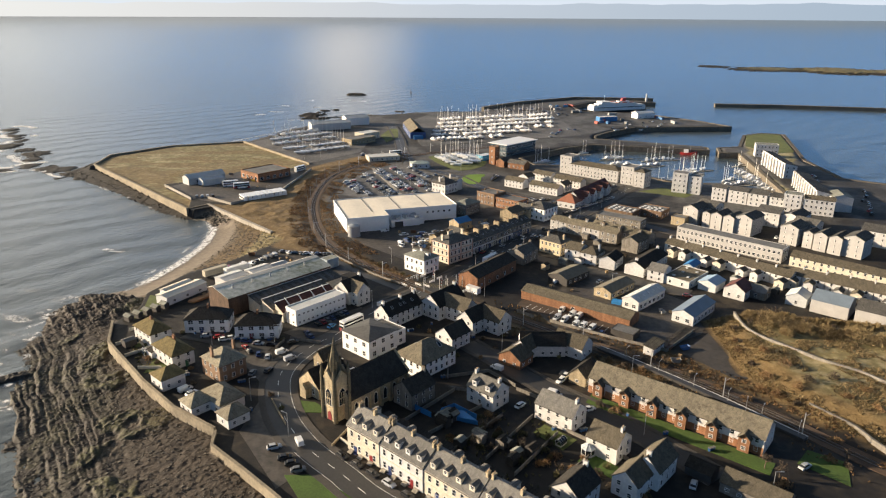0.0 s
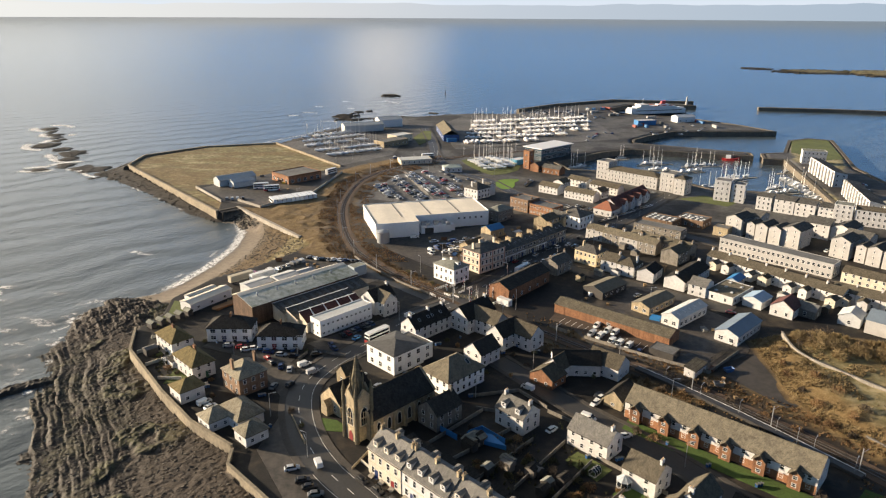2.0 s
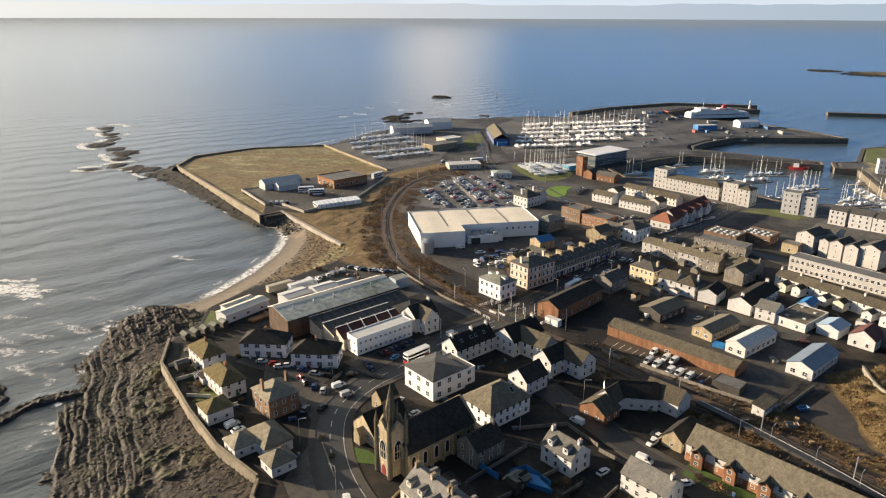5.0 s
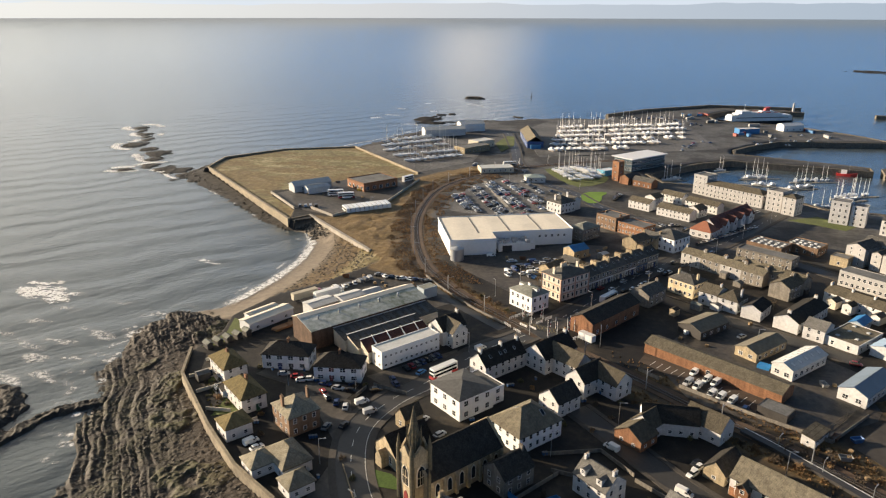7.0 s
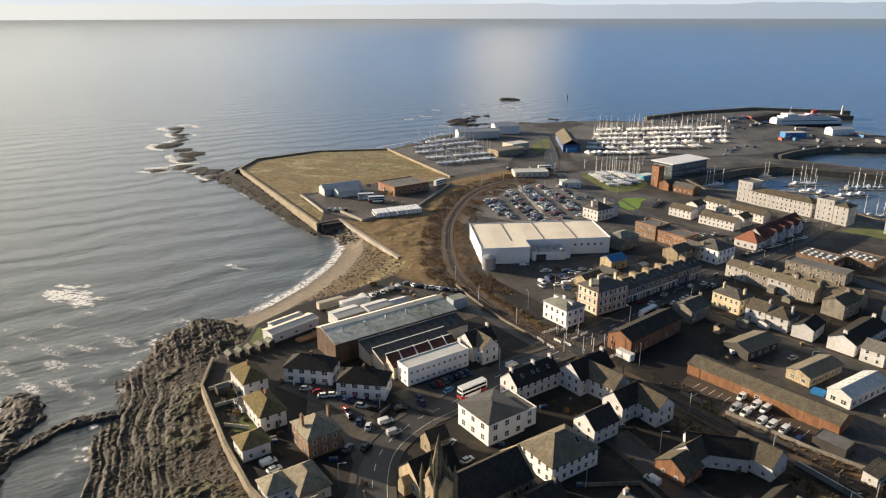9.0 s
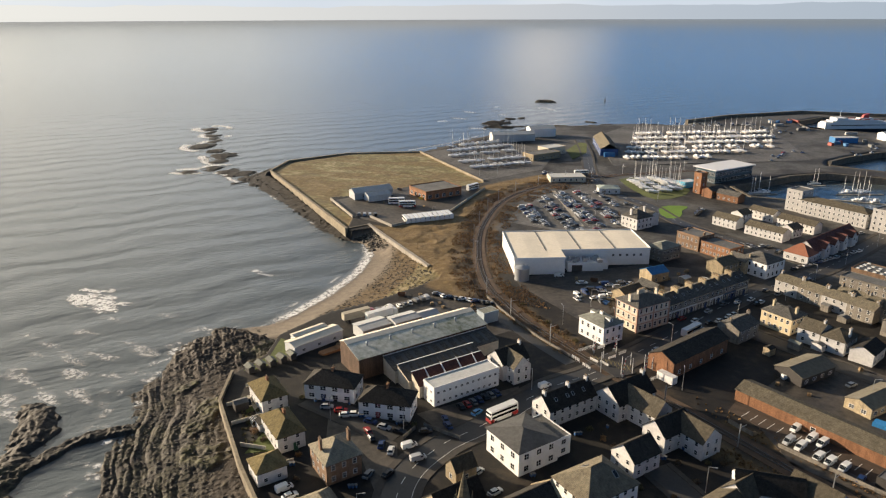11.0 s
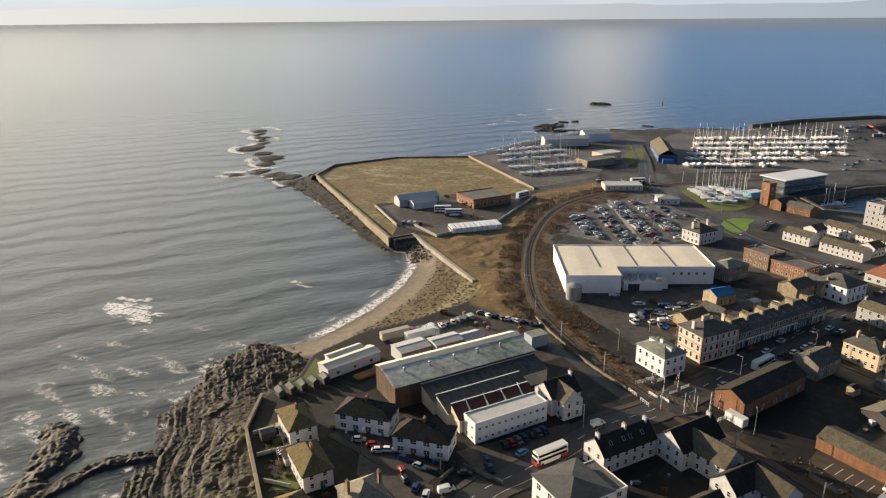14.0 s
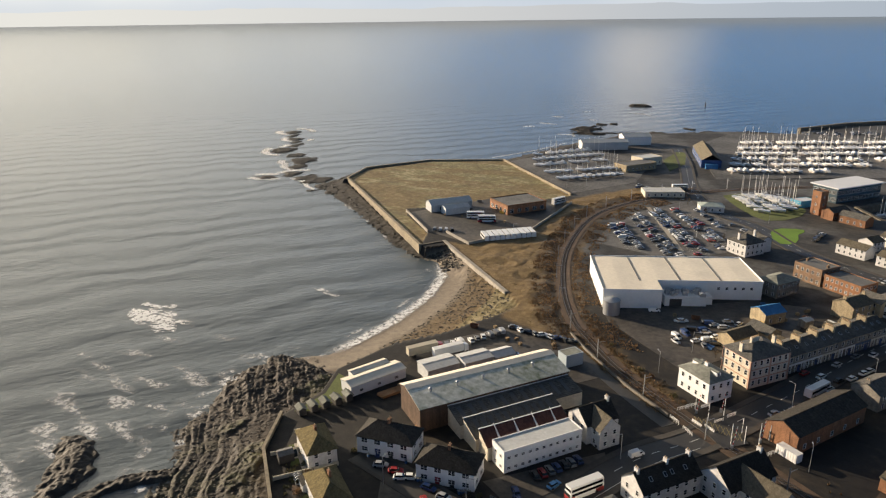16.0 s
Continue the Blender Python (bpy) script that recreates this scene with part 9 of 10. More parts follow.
def bay_foam(x, y):
    """Share of white water over the bay: the beach wash, broken water off the ledges and a few breaking patches."""
    sd = away(COAST, x, y)
    n1, n2 = fbm(x / 9, y / 9), fbm(x / 3.5 + 9, y / 3.5)
    beach = step01(306, 320, y) * step01(418, 396, y) * (np.exp(-((sd + 1.2 - 1.8 * n1) / 2.2) ** 2) * 1.9 + 0.7 * step01(0.5, 0.62, n1) * np.exp(-((sd + 6.5) / 1.0) ** 2))
    ledge = step01(312, 304, y) * step01(-16, -1, sd) * step01(0.56, 0.7, 0.5 * n1 + 0.5 * n2 + 0.04) * 1.1
    out = np.maximum(beach, ledge)
    n3 = fbm(x / 10 + 3 + y / 12, y / 2.6, 4)
    for cx, cy, rx, ry, p in ((-232, 312, 20, 9, 3.4), (-224, 308, 14, 8, 3.0), (-228, 318, 8, 3, 1.4), (-172, 360, 8, 3.5, 2.4), (-214, 284, 12, 3, 0.8), (-196, 242, 12, 3.5, 0.9), (-199, 262, 12, 3, 0.7), (-187, 304, 5, 3, 0.5), (-206, 296, 12, 2.5, 0.5), (-190, 226, 9, 4, 1.2), (-214, 262, 9, 2.5, 0.6), (-190, 280, 9, 3, 0.5), (-186, 236, 8, 3, 1.3), (-198, 232, 10, 4, 1.2), (-192, 214, 9, 5, 1.2), (-184, 204, 8, 5, 1.3), (-206, 246, 12, 3.5, 0.9), (-178, 242, 7, 4, 1.0), (-176, 256, 7, 4, 0.9), (-190, 252, 9, 4, 1.1), (-192, 268, 9, 5, 1.1), (-176, 274, 6, 4, 1.0), (-222, 272, 10, 3, 0.7), (-210, 222, 10, 3, 0.9)):
        d = np.hypot((x - cx) / rx, (y - cy + 0.3 * (x - cx)) / ry) + (n2 - 0.5) * 1.1 + (n3 - 0.5) * 2.6
        out = np.maximum(out, 0.65 * p * step01(0.9, 0.2, d))
    return np.where(sd < 2.2, out, 0)


gxs, gys = np.arange(-246, -104, 0.8), np.arange(196, 424, 0.8)
foam_ob = grid_object("surf", gxs, gys, lambda x, y: (np.full(x.shape, 0.16) + np.clip(away(COAST, x, y), 0, 2.2) * 0.06, np.zeros(x.shape), bay_foam(x, y)), FOAM, ("rock", "fade"))
tagged(foam_ob, "white surf washing the beach and ledges", "surf", kind="stuff")
vis = np.empty(len(foam_ob.data.vertices), np.float32)
foam_ob.data.attributes["fade"].data.foreach_get("value", vis)
bm = bmesh.new()
bm.from_mesh(foam_ob.data)
bm.verts.ensure_lookup_table()
bmesh.ops.delete(bm, geom=[f for f in bm.faces if max(vis[v.index] for v in f.verts) < 0.02], context="FACES")
bm.to_mesh(foam_ob.data)
bm.free()


def joined(name, parts_, mat, label, category):
    """Many small pieces in one mesh: arrays of corners and faces."""
    vs, fs, base = [], [], 0
    for v, f in parts_:
        vs.append(v)
        fs.extend([tuple(i + base for i in q) for q in f])
        base += len(v)
    me = bpy.data.meshes.new(name)
    me.from_pydata(np.concatenate(vs).tolist(), [], fs)
    me.materials.append(mat)
    return tagged(new(name, me), label, category, kind="stuff")


CUBE = np.array([(-1, -1, -1), (1, -1, -1), (1, 1, -1), (-1, 1, -1), (-1, -1, 1), (1, -1, 1), (1, 1, 1), (-1, 1, 1)], float)
CF = [(3, 2, 1, 0), (4, 5, 6, 7), (0, 1, 5, 4), (1, 2, 6, 5), (2, 3, 7, 6), (3, 0, 4, 7)]


def rocks_on(n, box, test, size, seed):
    r = np.random.RandomState(seed)
    x, y = r.uniform(box[0], box[1], n), r.uniform(box[2], box[3], n)
    keep = test(x, y)
    x, y = x[keep], y[keep]
    z = terrain(x, y)[0]
    out = []
    for a, b, c in zip(x, y, z):
        if c < -0.4:
            continue
        s = size * r.uniform(0.4, 1.3) ** 2
        v = CUBE * r.uniform(0.6, 1.2, (8, 3)) * (s, s * r.uniform(0.5, 1), s * r.uniform(0.3, 0.6))
        t = r.uniform(0, 6.28)
        ca, sa = math.cos(t), math.sin(t)
        v = np.stack([v[:, 0] * ca - v[:, 1] * sa + a, v[:, 0] * sa + v[:, 1] * ca + b, v[:, 2] + c + v[:, 0] * 0.25], 1)
        out.append((v, CF))
    return out


ROCKMAT = surf("shore_rock", (0.038, 0.032, 0.024), 0.8, 0.5, 1.5, 0.2, 0.7, 0.1, tint=(0.085, 0.073, 0.054))
joined("shore_rubble", rocks_on(15000, (-182, -40, 140, 308), lambda x, y: (away(ROCKS, x, y) > 0.8) & (away(COAST, x, y) > -3), 0.25, 3), ROCKMAT, "brown weedy boulders on the foreshore", "rocks")
joined("beach_boulders", rocks_on(700, (-153, -126, 406, 434), lambda x, y: (away(BEACH, x, y) > 0.5) & (away(COAST, x, y) > 0.5), 0.62, 8), ROCKMAT, "dark boulders at the head of the beach", "rocks")
joined("wall_boulders", rocks_on(4200, (-292, -140, 405, 660), lambda x, y: (away(COAST, x, y) < 8.5) & (away(COAST, x, y) > -2) & ((y > 556) | ((x + 155) * 0.75 + (y - 426) * 0.66 < -1.0)), 0.55, 4), ROCKMAT, "dark boulders at the sea wall's foot", "rocks")
joined("beach_stones", rocks_on(6000, (-150, -80, 300, 430), lambda x, y: (away(BEACH, x, y) > 0) & (away(COAST, x, y) > 12), 0.3, 5), ROCKMAT, "brown stones along the top of the beach", "rocks")


def tufts_on(n, box, test, size, tall, seed, blades=5):
    """Tufts: fans of thin bent blades."""
    r = np.random.RandomState(seed)
    x, y = r.uniform(box[0], box[1], n), r.uniform(box[2], box[3], n)
    keep = test(x, y)
    x, y = x[keep], y[keep]
    z = terrain(x, y)[0]
    out = []
    for a, b, c in zip(x, y, z):
        v, f = [], []
        for k in range(blades):
            t = r.uniform(0, 6.28)
            w, h, lean = size * r.uniform(0.15, 0.4), tall * r.uniform(0.5, 1.2), size * r.uniform(0.3, 1.0)
            cx, cy = r.uniform(-size, size) * 0.4, r.uniform(-size, size) * 0.4
            ux, uy = math.cos(t), math.sin(t)
            i = len(v)
            v += [(a + cx - uy * w, b + cy + ux * w, c - 0.1), (a + cx + uy * w, b + cy - ux * w, c - 0.1), (a + cx + ux * lean, b + cy + uy * lean, c + h)]
            f.append((i, i + 1, i + 2))
        out.append((np.array(v), f))
    return out


DRY = surf("dry_bents", (0.20, 0.135, 0.055), 0.95, 0.45, 0.7, 0.1, 0.3, tint=(0.24, 0.18, 0.09))
RUST = surf("dead_bracken", (0.15, 0.083, 0.038), 0.95, 0.5, 0.7, 0.1, 0.3, tint=(0.24, 0.15, 0.07))
SCRUB = surf("bare_scrub", (0.065, 0.05, 0.035), 0.95, 0.4, 0.7, 0.1, 0.3, tint=(0.12, 0.09, 0.06))
joined("dry_grass", tufts_on(14000, (-150, -30, 330, 600), lambda x, y: away(WASTE, x, y) > 1, 0.4, 0.16, 6) + tufts_on(3000, (98, 200, 140, 268), lambda x, y: away(SLOPE, x, y) > 1, 0.6, 0.25, 7), DRY, "tufts of dry straw-coloured grass", "grass")
joined("field_grass", tufts_on(2500, (-280, -95, 420, 665), lambda x, y: away(FIELD, x, y) > 2, 1.2, 0.14, 12), surf("field_bents", (0.24, 0.20, 0.08), 0.95, 0.4, 0.5, 0.06, 0.3), "short dry grass of the field", "grass")


joined("thicket", tufts_on(900, (118, 172, 226, 268), lambda x, y: ((np.hypot((x - 131) / 8, (y - 257) / 7) < 1) | (np.hypot((x - 150) / 16, (y - 245) / 6) < 1)) & (fbm(x / 4, y / 4) > 0.38), 0.9, 2.2, 15, 60), DRY, "tangled tan thicket on the mound", "scrub")
joined("bank_scrub", tufts_on(26000, (100, 180, 140, 262), lambda x, y: (away(SLOPE, x, y) > 1) & ((fbm(x / 8 + 2, y / 8) > 0.48) | (away(SLOPE, x, y) < 6)), 0.5, 0.5, 16, 7), DRY, "brown scrub on the grassy bank", "scrub")


joined("bracken", tufts_on(60000, (-96, 40, 300, 610), lambda x, y: (rail_dist(x, y) > 3.6) & (rail_dist(x, y) < 12 + 6 * fbm(x / 9, y / 9)) & (x < -22) & ~((x > -60) & (y < 340) & (rail_dist(x, y) > 6)) & (fbm(x / 6, y / 6) > 0.42), 0.5, 0.6, 8, 5), RUST, "rusty dead bracken along the railway", "bracken")
joined("bracken", tufts_on(34000, (-66, 120, 176, 356), lambda x, y: (np.maximum.reduce([away(v, x, y) for v in VERGES]) > 0.3) & (fbm(x / 5, y / 5) > 0.40), 0.5, 0.55, 31, 9), RUST, "rusty dead bracken on the railway verges", "bracken")
joined("scrub", tufts_on(7000, (-20, 150, 150, 300), lambda x, y: (rail_dist(x, y) > 3.8) & (rail_dist(x, y) < 8.5 + 4 * fbm(x / 9, y / 9)) & (x > 22) & (fbm(x / 7, y / 7) > 0.42), 0.45, 0.6, 9, 12), RUST, "bare brown scrub beside the railway", "scrub")


def bare_tree(x, y, tall, seed, mat=SCRUB):
    """A winter shrub or tree: tapered trunk, limbs, and a haze of fine twigs with an uneven outline."""
    r = random.Random(seed)
    root = tagged(new("bare_tree"), "leafless brown winter tree with fine twigs", "tree", "bare winter trees")
    root.matrix_basis = pose(x, y, float(terrain(np.array([float(x)]), np.array([float(y)]))[0][0]), 0, 0, 0)
    trunk, twigs = bmesh.new(), bmesh.new()
    add_cyl(trunk, tall * 0.03, tall * 0.015, -0.3, tall * 0.5, 7)
    for k in range(9):
        az, el = r.uniform(0, 6.28), r.uniform(0.5, 1.2)
        dirv = Vector((math.cos(az) * math.cos(el), math.sin(az) * math.cos(el), math.sin(el)))
        s0 = Vector((0, 0, tall * r.uniform(0.2, 0.5)))
        e0 = s0 + dirv * tall * r.uniform(0.3, 0.5)
        side = dirv.cross(Vector((0, 0, 1))).normalized() * tall * 0.01
        up = side.cross(dirv).normalized() * tall * 0.01
        a = [trunk.verts.new(s0 + q) for q in (side, up, -side, -up)]
        b = [trunk.verts.new(e0 + q * 0.3) for q in (side, up, -side, -up)]
        for j in range(4):
            trunk.faces.new((a[j], a[(j + 1) % 4], b[(j + 1) % 4], b[j]))
        for j in range(70):
            t = r.uniform(0.3, 1.1)
            c0 = s0.lerp(e0, t)
            v = Vector((r.gauss(0, 1), r.gauss(0, 1), r.gauss(0.5, 0.8))).normalized() * tall * r.uniform(0.08, 0.2)
            w = Vector((r.gauss(0, 1), r.gauss(0, 1), 0)).normalized() * 0.035
            twigs.faces.new([twigs.verts.new(q) for q in (c0 - w, c0 + w, c0 + v)])
    part("trunk", trunk, mat, root)
    part("crown", twigs, mat, root, "haze of brown twigs")


for k, (x, y, t) in enumerate(((84, 164, 6), (76, 222, 5), (65, 225, 5), (108, 167, 5), (86, 160, 5), (126, 254, 6), (131, 256, 6), (122, 250, 5), (60, 236, 4), (88, 208, 4), (10, 182, 5), (20, 174, 4), (6, 176, 4), (28, 163, 4), (-6, 344, 4), (92, 330, 5), (152, 268, 5), (-26, 560, 5), (-14, 536, 6), (-4, 486, 5), (138, 246, 5), (146, 240, 5), (116, 246, 4))):
    bare_tree(x, y, t, 50 + k)

def bush(x, y, rx, ry, tall, mat, label, seed, n=700):
    """A rounded, uneven mass of fine stems: short blades filling a lumpy mound."""
    r = np.random.RandomState(seed)
    u, az = r.rand(n) ** 0.4, r.rand(n) * 6.283
    lump = 0.75 + 0.5 * r.rand(9)[(az / 0.7).astype(int) % 9]
    el = np.arcsin(r.rand(n))
    px, py, pz = np.cos(az) * np.cos(el) * u * rx * lump, np.sin(az) * np.cos(el) * u * ry * lump, np.sin(el) * u * tall * lump
    way = np.stack([px / rx, py / ry, 0.6 + pz / tall], 1) + r.normal(0, 0.6, (n, 3))
    way /= np.linalg.norm(way, axis=1)[:, None]
    side = np.cross(way, r.normal(0, 1, (n, 3)))
    side /= np.linalg.norm(side, axis=1)[:, None]
    long, wide = (0.25 + 0.5 * r.rand(n))[:, None] * min(1.3, 0.5 + tall * 0.25), (0.05 + 0.09 * r.rand(n))[:, None]
    c = np.stack([px, py, pz], 1)
    v = np.stack([c - side * wide, c + side * wide, c + way * long], 1).reshape(-1, 3)
    me = bpy.data.meshes.new("bush")
    me.from_pydata(v.tolist(), [], np.arange(3 * n).reshape(-1, 3).tolist())
    me.materials.append(mat)
    ob = tagged(new("bush", me), label, "bush", "bushes")
    ob.matrix_basis = pose(x, y, float(terrain(np.array([float(x)]), np.array([float(y)]))[0][0]) - 0.1)


OLIVE = surf("winter_leaves", (0.06, 0.062, 0.024), 0.95, 0.5, 0.9, 0.2, 0.3, tint=(0.12, 0.105, 0.045))
for k, (x, y, rx, ry, tall) in enumerate(((124, 250, 5, 5, 4.5), (130, 247, 5, 4, 4.2), (120, 254, 3, 3, 3), (136, 242, 6, 4, 3.6), (143, 239, 5, 4, 3.4), (151, 235.5, 7, 5, 3.8), (160, 230, 7, 5, 4), (128, 240, 3, 3, 2.2), (170, 224, 6, 5, 4))):
    bush(x, y, rx, ry, tall, DRY, "tan leafless thicket above the bank", 300 + k, 2600)
brnd = random.Random(91)
for k, (x, y) in enumerate(((62, 221), (66, 218), (75, 221), (80, 214), (88, 206), (94, 198), (70, 224), (58, 226), (32, 164), (38, 161), (28, 170), (50, 192), (47, 196), (82, 156), (86, 158), (106, 164), (104, 168), (90, 190), (99, 183), (111, 176), (118, 164), (122, 158),
                            (102, 206), (106, 200), (109, 194), (112, 203), (107, 212), (105, 220), (106, 230), (108, 238), (111, 246), (112, 226), (116, 216), (118, 205), (124, 196), (130, 188), (126, 206), (133, 199))):
    bush(x + brnd.uniform(-1, 1), y + brnd.uniform(-1, 1), brnd.uniform(1.0, 2.4), brnd.uniform(1.0, 2.4), brnd.uniform(1.0, 2.2), RUST if k % 3 else SCRUB, "bare russet bush beside the railway", 400 + k, 420)
for k in range(46):
    x = brnd.uniform(-6, 50)
    y = 190 - 0.62 * (x + 6) + brnd.uniform(-9, 12)
    bush(x, y, brnd.uniform(0.7, 1.6), brnd.uniform(0.7, 1.6), brnd.uniform(0.8, 1.9), (OLIVE, SCRUB, RUST, OLIVE)[k % 4], "dark shrub in a back garden", 500 + k, 260)
for k, (x, y) in enumerate(((-116, 249), (-112, 248), (-117, 244), (-110, 240), (-107, 237), (-104, 235), (-109, 233), (-105, 229), (-101, 226), (-99, 219), (-88, 222), (-84, 212), (-100, 250), (-96, 262), (-64, 243), (-61, 244), (-74, 209), (-57, 204), (-52, 196),
                            (-6, 250), (-3, 247), (-10, 254), (8, 248), (14, 243), (22, 245), (26, 246), (-14, 232), (4, 230), (12, 228), (18, 236), (40, 228), (50, 231), (54, 228), (-18, 312), (-26, 322), (-34, 330), (-42, 342), (-50, 352), (-22, 318), (-30, 326), (-15, 309))):
    bush(x, y, brnd.uniform(0.6, 1.5), brnd.uniform(0.6, 1.5), brnd.uniform(0.7, 1.6), (OLIVE, RUST, SCRUB)[k % 3], "low winter shrub beside a wall", 600 + k, 240)

SKIP = [paint("skip_" + n, c, 0.6) for n, c in (("yellow", (0.42, 0.28, 0.03)), ("rust", (0.16, 0.07, 0.03)), ("blue", (0.03, 0.10, 0.25)), ("grey", (0.22, 0.22, 0.21)))]
PLANK = surf("raw_plank", (0.34, 0.24, 0.13), 0.85, 0.3, 2.0, 0.3, 0.3)
CLUTTER = {}


def clutter(x, y, rot, kind, k):
    """Small yard things: an open skip, a stack of pallets or a wheeled bin."""
    if kind == "skip":
        bm = bmesh.new()
        loft(bm, [[(-1.2, -0.8, 0), (1.2, -0.8, 0), (1.2, 0.8, 0), (-1.2, 0.8, 0)], [(-1.8, -0.9, 1.3), (1.8, -0.9, 1.3), (1.8, 0.9, 1.3), (-1.8, 0.9, 1.3)]], close=False)
        loft(bm, [[(-1.8, -0.9, 1.3), (1.8, -0.9, 1.3), (1.8, 0.9, 1.3), (-1.8, 0.9, 1.3)], [(-1.65, -0.8, 1.28), (1.65, -0.8, 1.28), (1.65, 0.8, 1.28), (-1.65, 0.8, 1.28)], [(-1.4, -0.75, 0.7), (1.4, -0.75, 0.7), (1.4, 0.75, 0.7), (-1.4, 0.75, 0.7)]], close=False)
        bm.faces.new([bm.verts.new(p) for p in ((-1.4, -0.75, 0.7), (1.4, -0.75, 0.7), (1.4, 0.75, 0.7), (-1.4, 0.75, 0.7))])
        ob = tagged(new("skip", mesh_from(bm, "skip", SKIP[k % 4])), "open steel skip standing in a yard", "skip", "yard skips")
        ob.matrix_basis = pose(x, y, GROUND + 0.06, 0, 0, rot)
        return
    if kind == "bin":
        if "bin" not in CLUTTER:
            bm = bmesh.new()
            loft(bm, [[(-0.25, -0.3, 0.06), (0.25, -0.3, 0.06), (0.25, 0.3, 0.06), (-0.25, 0.3, 0.06)], [(-0.3, -0.37, 1.0), (0.3, -0.37, 1.0), (0.3, 0.37, 1.0), (-0.3, 0.37, 1.0)]])
            b2 = bmesh.new()
            add_slab(b2, [(-0.33, -0.4, 1.06), (0.33, -0.4, 1.06), (0.33, 0.42, 1.14), (-0.33, 0.42, 1.14)], 0.07)
            CLUTTER["bin"] = (mesh_from(bm, "bin_body", SKIP[2]), mesh_from(b2, "lid", SKIP[3]))
        root = tagged(new("wheelie_bin"), "blue wheeled bin with grey lid by a wall", "bin", "wheeled bins")
        root.matrix_basis = pose(x, y, GROUND + 0.06, 0, 0, rot)
        part("bin_body", CLUTTER["bin"][0], None, root)
        part("lid", CLUTTER["bin"][1], None, root)
        return
    bm = bmesh.new()
    for j in range(5 + k % 4):
        for u in (-0.5, 0, 0.5):
            add_box(bm, u - 0.05, u + 0.05, -0.6, 0.6, 0.15 * j, 0.15 * j + 0.1)
        for w in range(5):
            add_box(bm, -0.6, 0.6, -0.58 + 0.26 * w, -0.45 + 0.26 * w, 0.15 * j + 0.1, 0.15 * j + 0.13)
    ob = tagged(new("pallet_stack", mesh_from(bm, "pallet_stack", PLANK)), "stack of weathered wooden pallets", "pallets", "pallet stacks")
    ob.matrix_basis = pose(x, y, GROUND + 0.06, 0, 0, rot)


for k, (x0, x1, y0, y1) in enumerate([(-24, 6, 348, 380)] * 16 + [(-100, -60, 318, 342)] * 8 + [(-103, -92, 284, 300)] * 8 + [(36, 100, 262, 318)] * 14 + [(-182, -110, 456, 530)] * 8 + [(6, 30, 372, 400)] * 8 + [(62, 92, 214, 246)] * 8):
    clutter(brnd.uniform(x0, x1), brnd.uniform(y0, y1), brnd.uniform(0, 180), ("skip", "pallet", "pallet")[k % 3], k)
for k, (x, y) in enumerate(((-84, 250), (-78, 244), (-66, 243), (-95, 249), (-88, 217), (-69, 212), (-61, 195), (-24, 228), (-14, 250), (-5, 256), (10, 244), (16, 250), (2, 236), (-2, 214), (8, 206), (18, 204), (30, 183), (38, 182), (48, 178), (26, 225), (40, 232), (44, 230), (62, 180), (72, 172), (54, 190))):
    for j in range(1 + k % 3):
        clutter(x + 0.8 * j, y + 0.3 * j, 46 + brnd.uniform(-10, 10), "bin", k)
# signals and posts at the level crossing
for k, (x, y, tall) in enumerate(((-7.6, 300.3, 6.5), (-3.2, 305.3, 6), (-1.3, 289.8, 7), (2.3, 291.3, 6), (6.1, 292, 7.5), (1.8, 297.3, 5), (-11.4, 306.2, 5.5), (9, 296, 5))):
    post = tagged(new("signal_post"), "white steel signal post at the level crossing", "signal post", "crossing signals")
    post.matrix_basis = pose(x, y, GROUND, 0, 0, 40 * k)
    bm = bmesh.new()
    add_cyl(bm, 0.13, 0.1, -0.2, tall, 8)
    part("pole", bm, FRAME, post)
    bm = bmesh.new()
    add_box(bm, -0.35, 0.35, -0.3, -0.1, tall * 0.5, tall * 0.5 + 0.55)
    part("signal_head", bm, DARK, post, "dark signal lamp housing")
for gx, gy, gr in ((-10.7, 297.3, -42), (-7.1, 295.6, -42), (-4.5, 301, 46), (-1.0, 305.7, 46), (11.5, 291.5, 46), (-8.5, 308.5, 46)):
    gate = tagged(new("white_fence"), "white boarded fence beside the level crossing", "fence", "crossing fences")
    gate.matrix_basis = pose(gx, gy, GROUND, 0, 0, gr)
    for j in range(9):
        bm = bmesh.new()
        add_box(bm, -1.8 + 0.42 * j, -1.55 + 0.42 * j, -0.03, 0.03, 0.05, 1.25)
        part("board", bm, FRAME, gate)
    bm = bmesh.new()
    add_box(bm, -1.9, 1.95, 0.03, 0.09, 0.8, 0.95)
    part("rail", bm, FRAME, gate)
bm = bmesh.new()
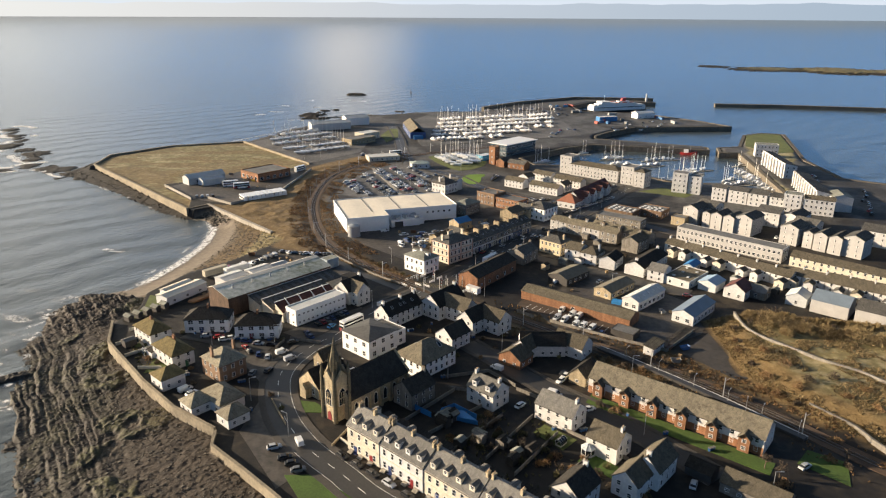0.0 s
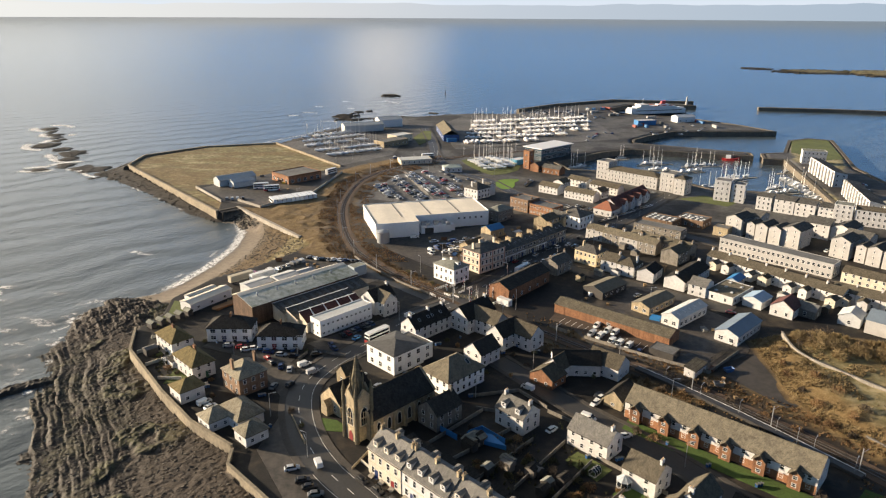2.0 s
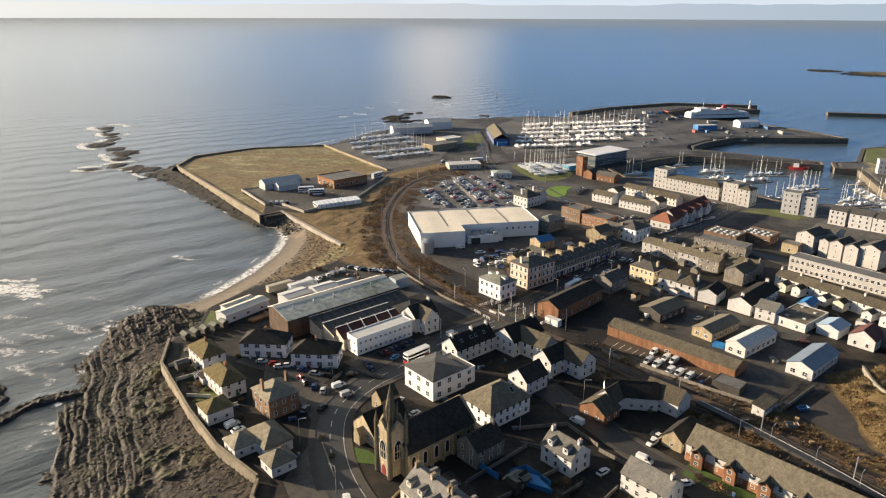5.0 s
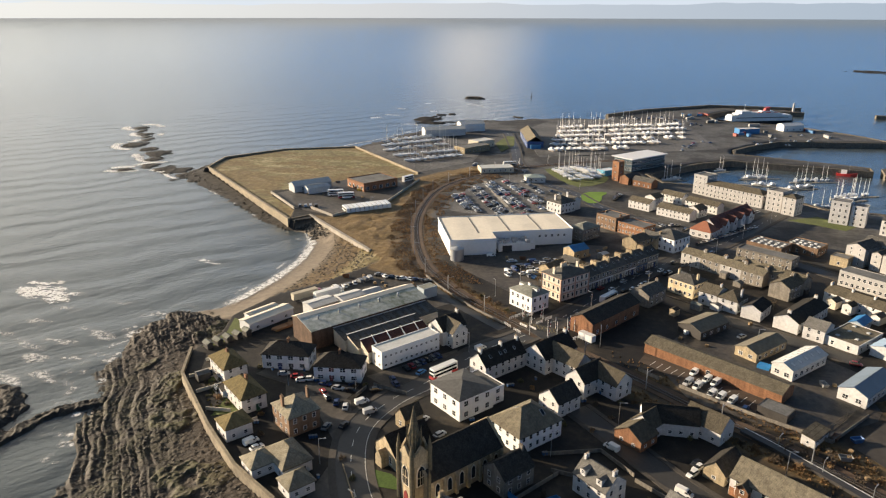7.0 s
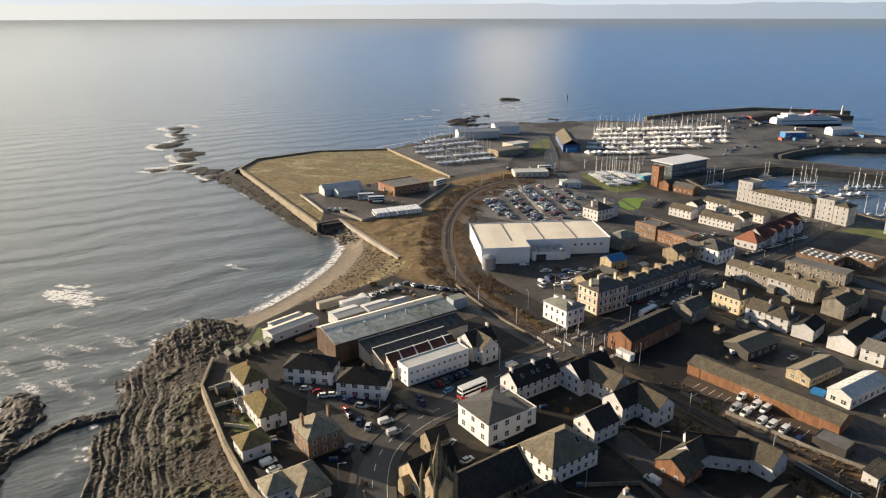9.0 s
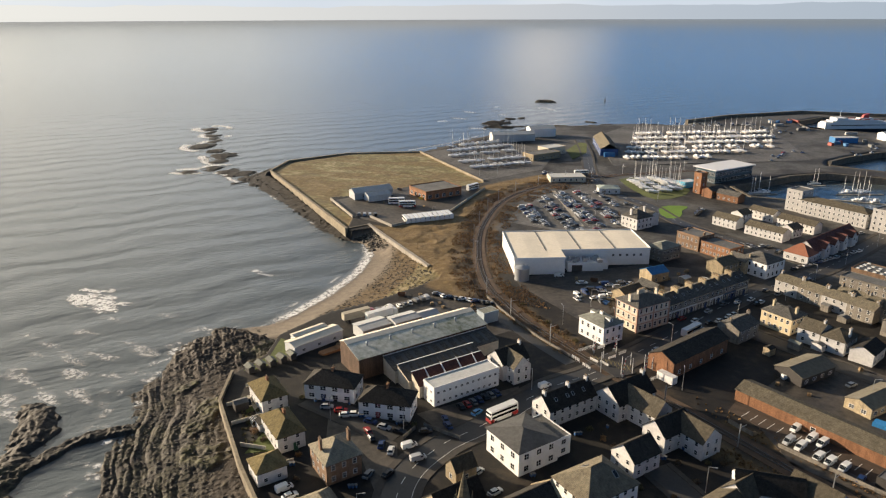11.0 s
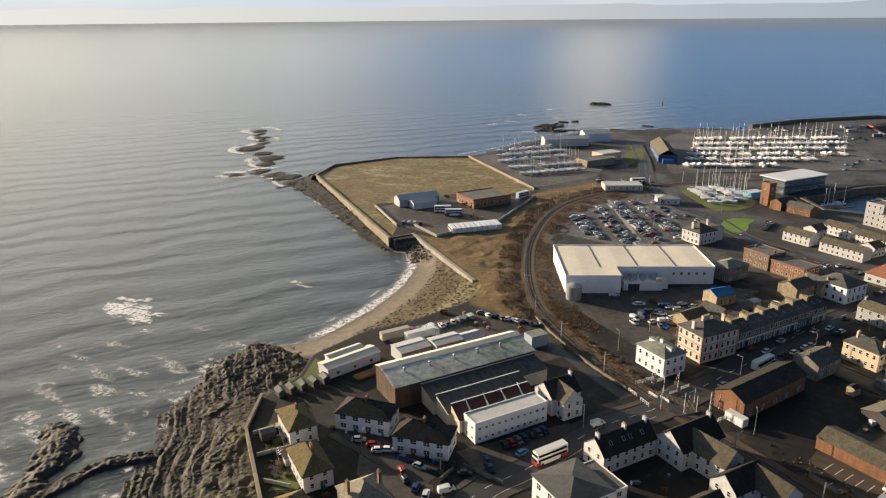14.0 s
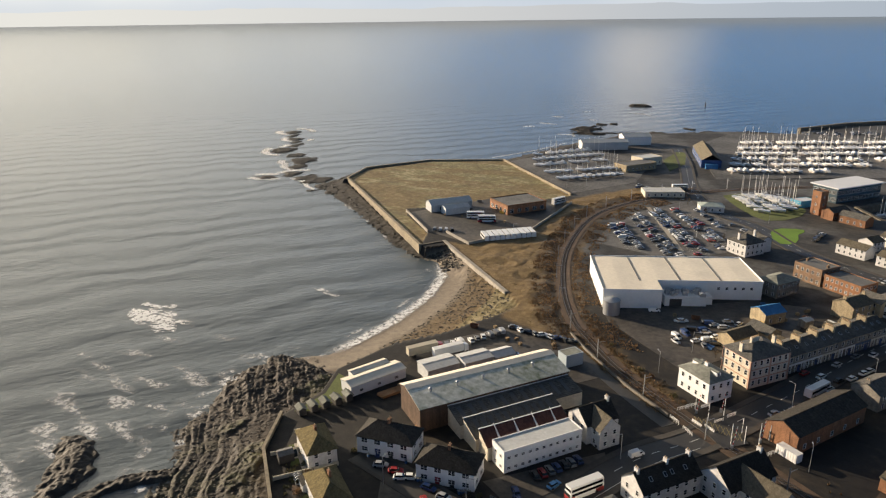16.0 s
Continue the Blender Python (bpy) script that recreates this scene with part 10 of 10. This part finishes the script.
for k in range(9):
    c0 = Vector((7.4, 303.2)).lerp(Vector((15.2, 314.8)), k / 8)
    add_prism(bm, [(c0.x - 1.3, c0.y + 0.2), (c0.x - 1.3, c0.y + 0.45), (c0.x + 1.3, c0.y - 0.55), (c0.x + 1.3, c0.y - 0.8)], GROUND + 0.04, GROUND + 0.064)
tagged(new("hatch_marking", mesh_from(bm, "hatch_marking", MARK)), "white hatched lines on the road", "road marking", kind="stuff")

# planted gardens by the sea wall, scraps of green in the back yards
PLANTS = surf("garden_plants", (0.06, 0.075, 0.025), 0.95, 0.5, 0.9, 0.2, 0.3, tint=(0.14, 0.12, 0.05))
joined("garden_plants", tufts_on(420, (-122, -98, 220, 252), lambda x, y: (away([(-121, 246), (-107, 251), (-99, 240), (-99, 224), (-106, 222)], x, y) > 0.5) & (fbm(x / 3, y / 3) > 0.45), 0.6, 0.7, 22, 7)
       + tufts_on(700, (-12, 50, 150, 206), lambda x, y: (fbm(x / 4, y / 4) > 0.52) & (away([(-8, 178), (30, 204), (52, 176), (24, 150), (8, 152)], x, y) > 0.5), 0.6, 0.8, 23, 7), PLANTS, "untidy garden plants and shrubs", "plants")
for a, b in (((-117, 249), (-108, 241)), ((-112, 244), (-104, 236)), ((-108, 236), (-101, 229)), ((104, 262), (112, 270)), ((83.3, 239.6), (99, 256.4)), ((78, 236), (90, 248)), ((66, 226), (84, 208)), ((86, 206), (104, 184))):
    n = max(3, int(math.dist(a, b) / 2.4))
    fence = tagged(new("fence"), "weathered timber post and rail fence", "fence", "timber fences")
    fence.matrix_basis = pose(a[0], a[1], GROUND, 0, 0, math.degrees(math.atan2(b[1] - a[1], b[0] - a[0])))
    ln = math.dist(a, b)
    post = bmesh.new()
    add_box(post, -0.06, 0.06, -0.06, 0.06, -0.3, 1.3)
    post = mesh_from(post, "post", DARK)
    for k in range(n + 1):
        part("post", post, None, fence, m=pose(ln * k / n, 0, 0))
    for zz in (0.4, 0.95):
        bm = bmesh.new()
        add_box(bm, 0, ln, -0.03, 0.03, zz, zz + 0.14)
        part("rail", bm, DARK, fence)
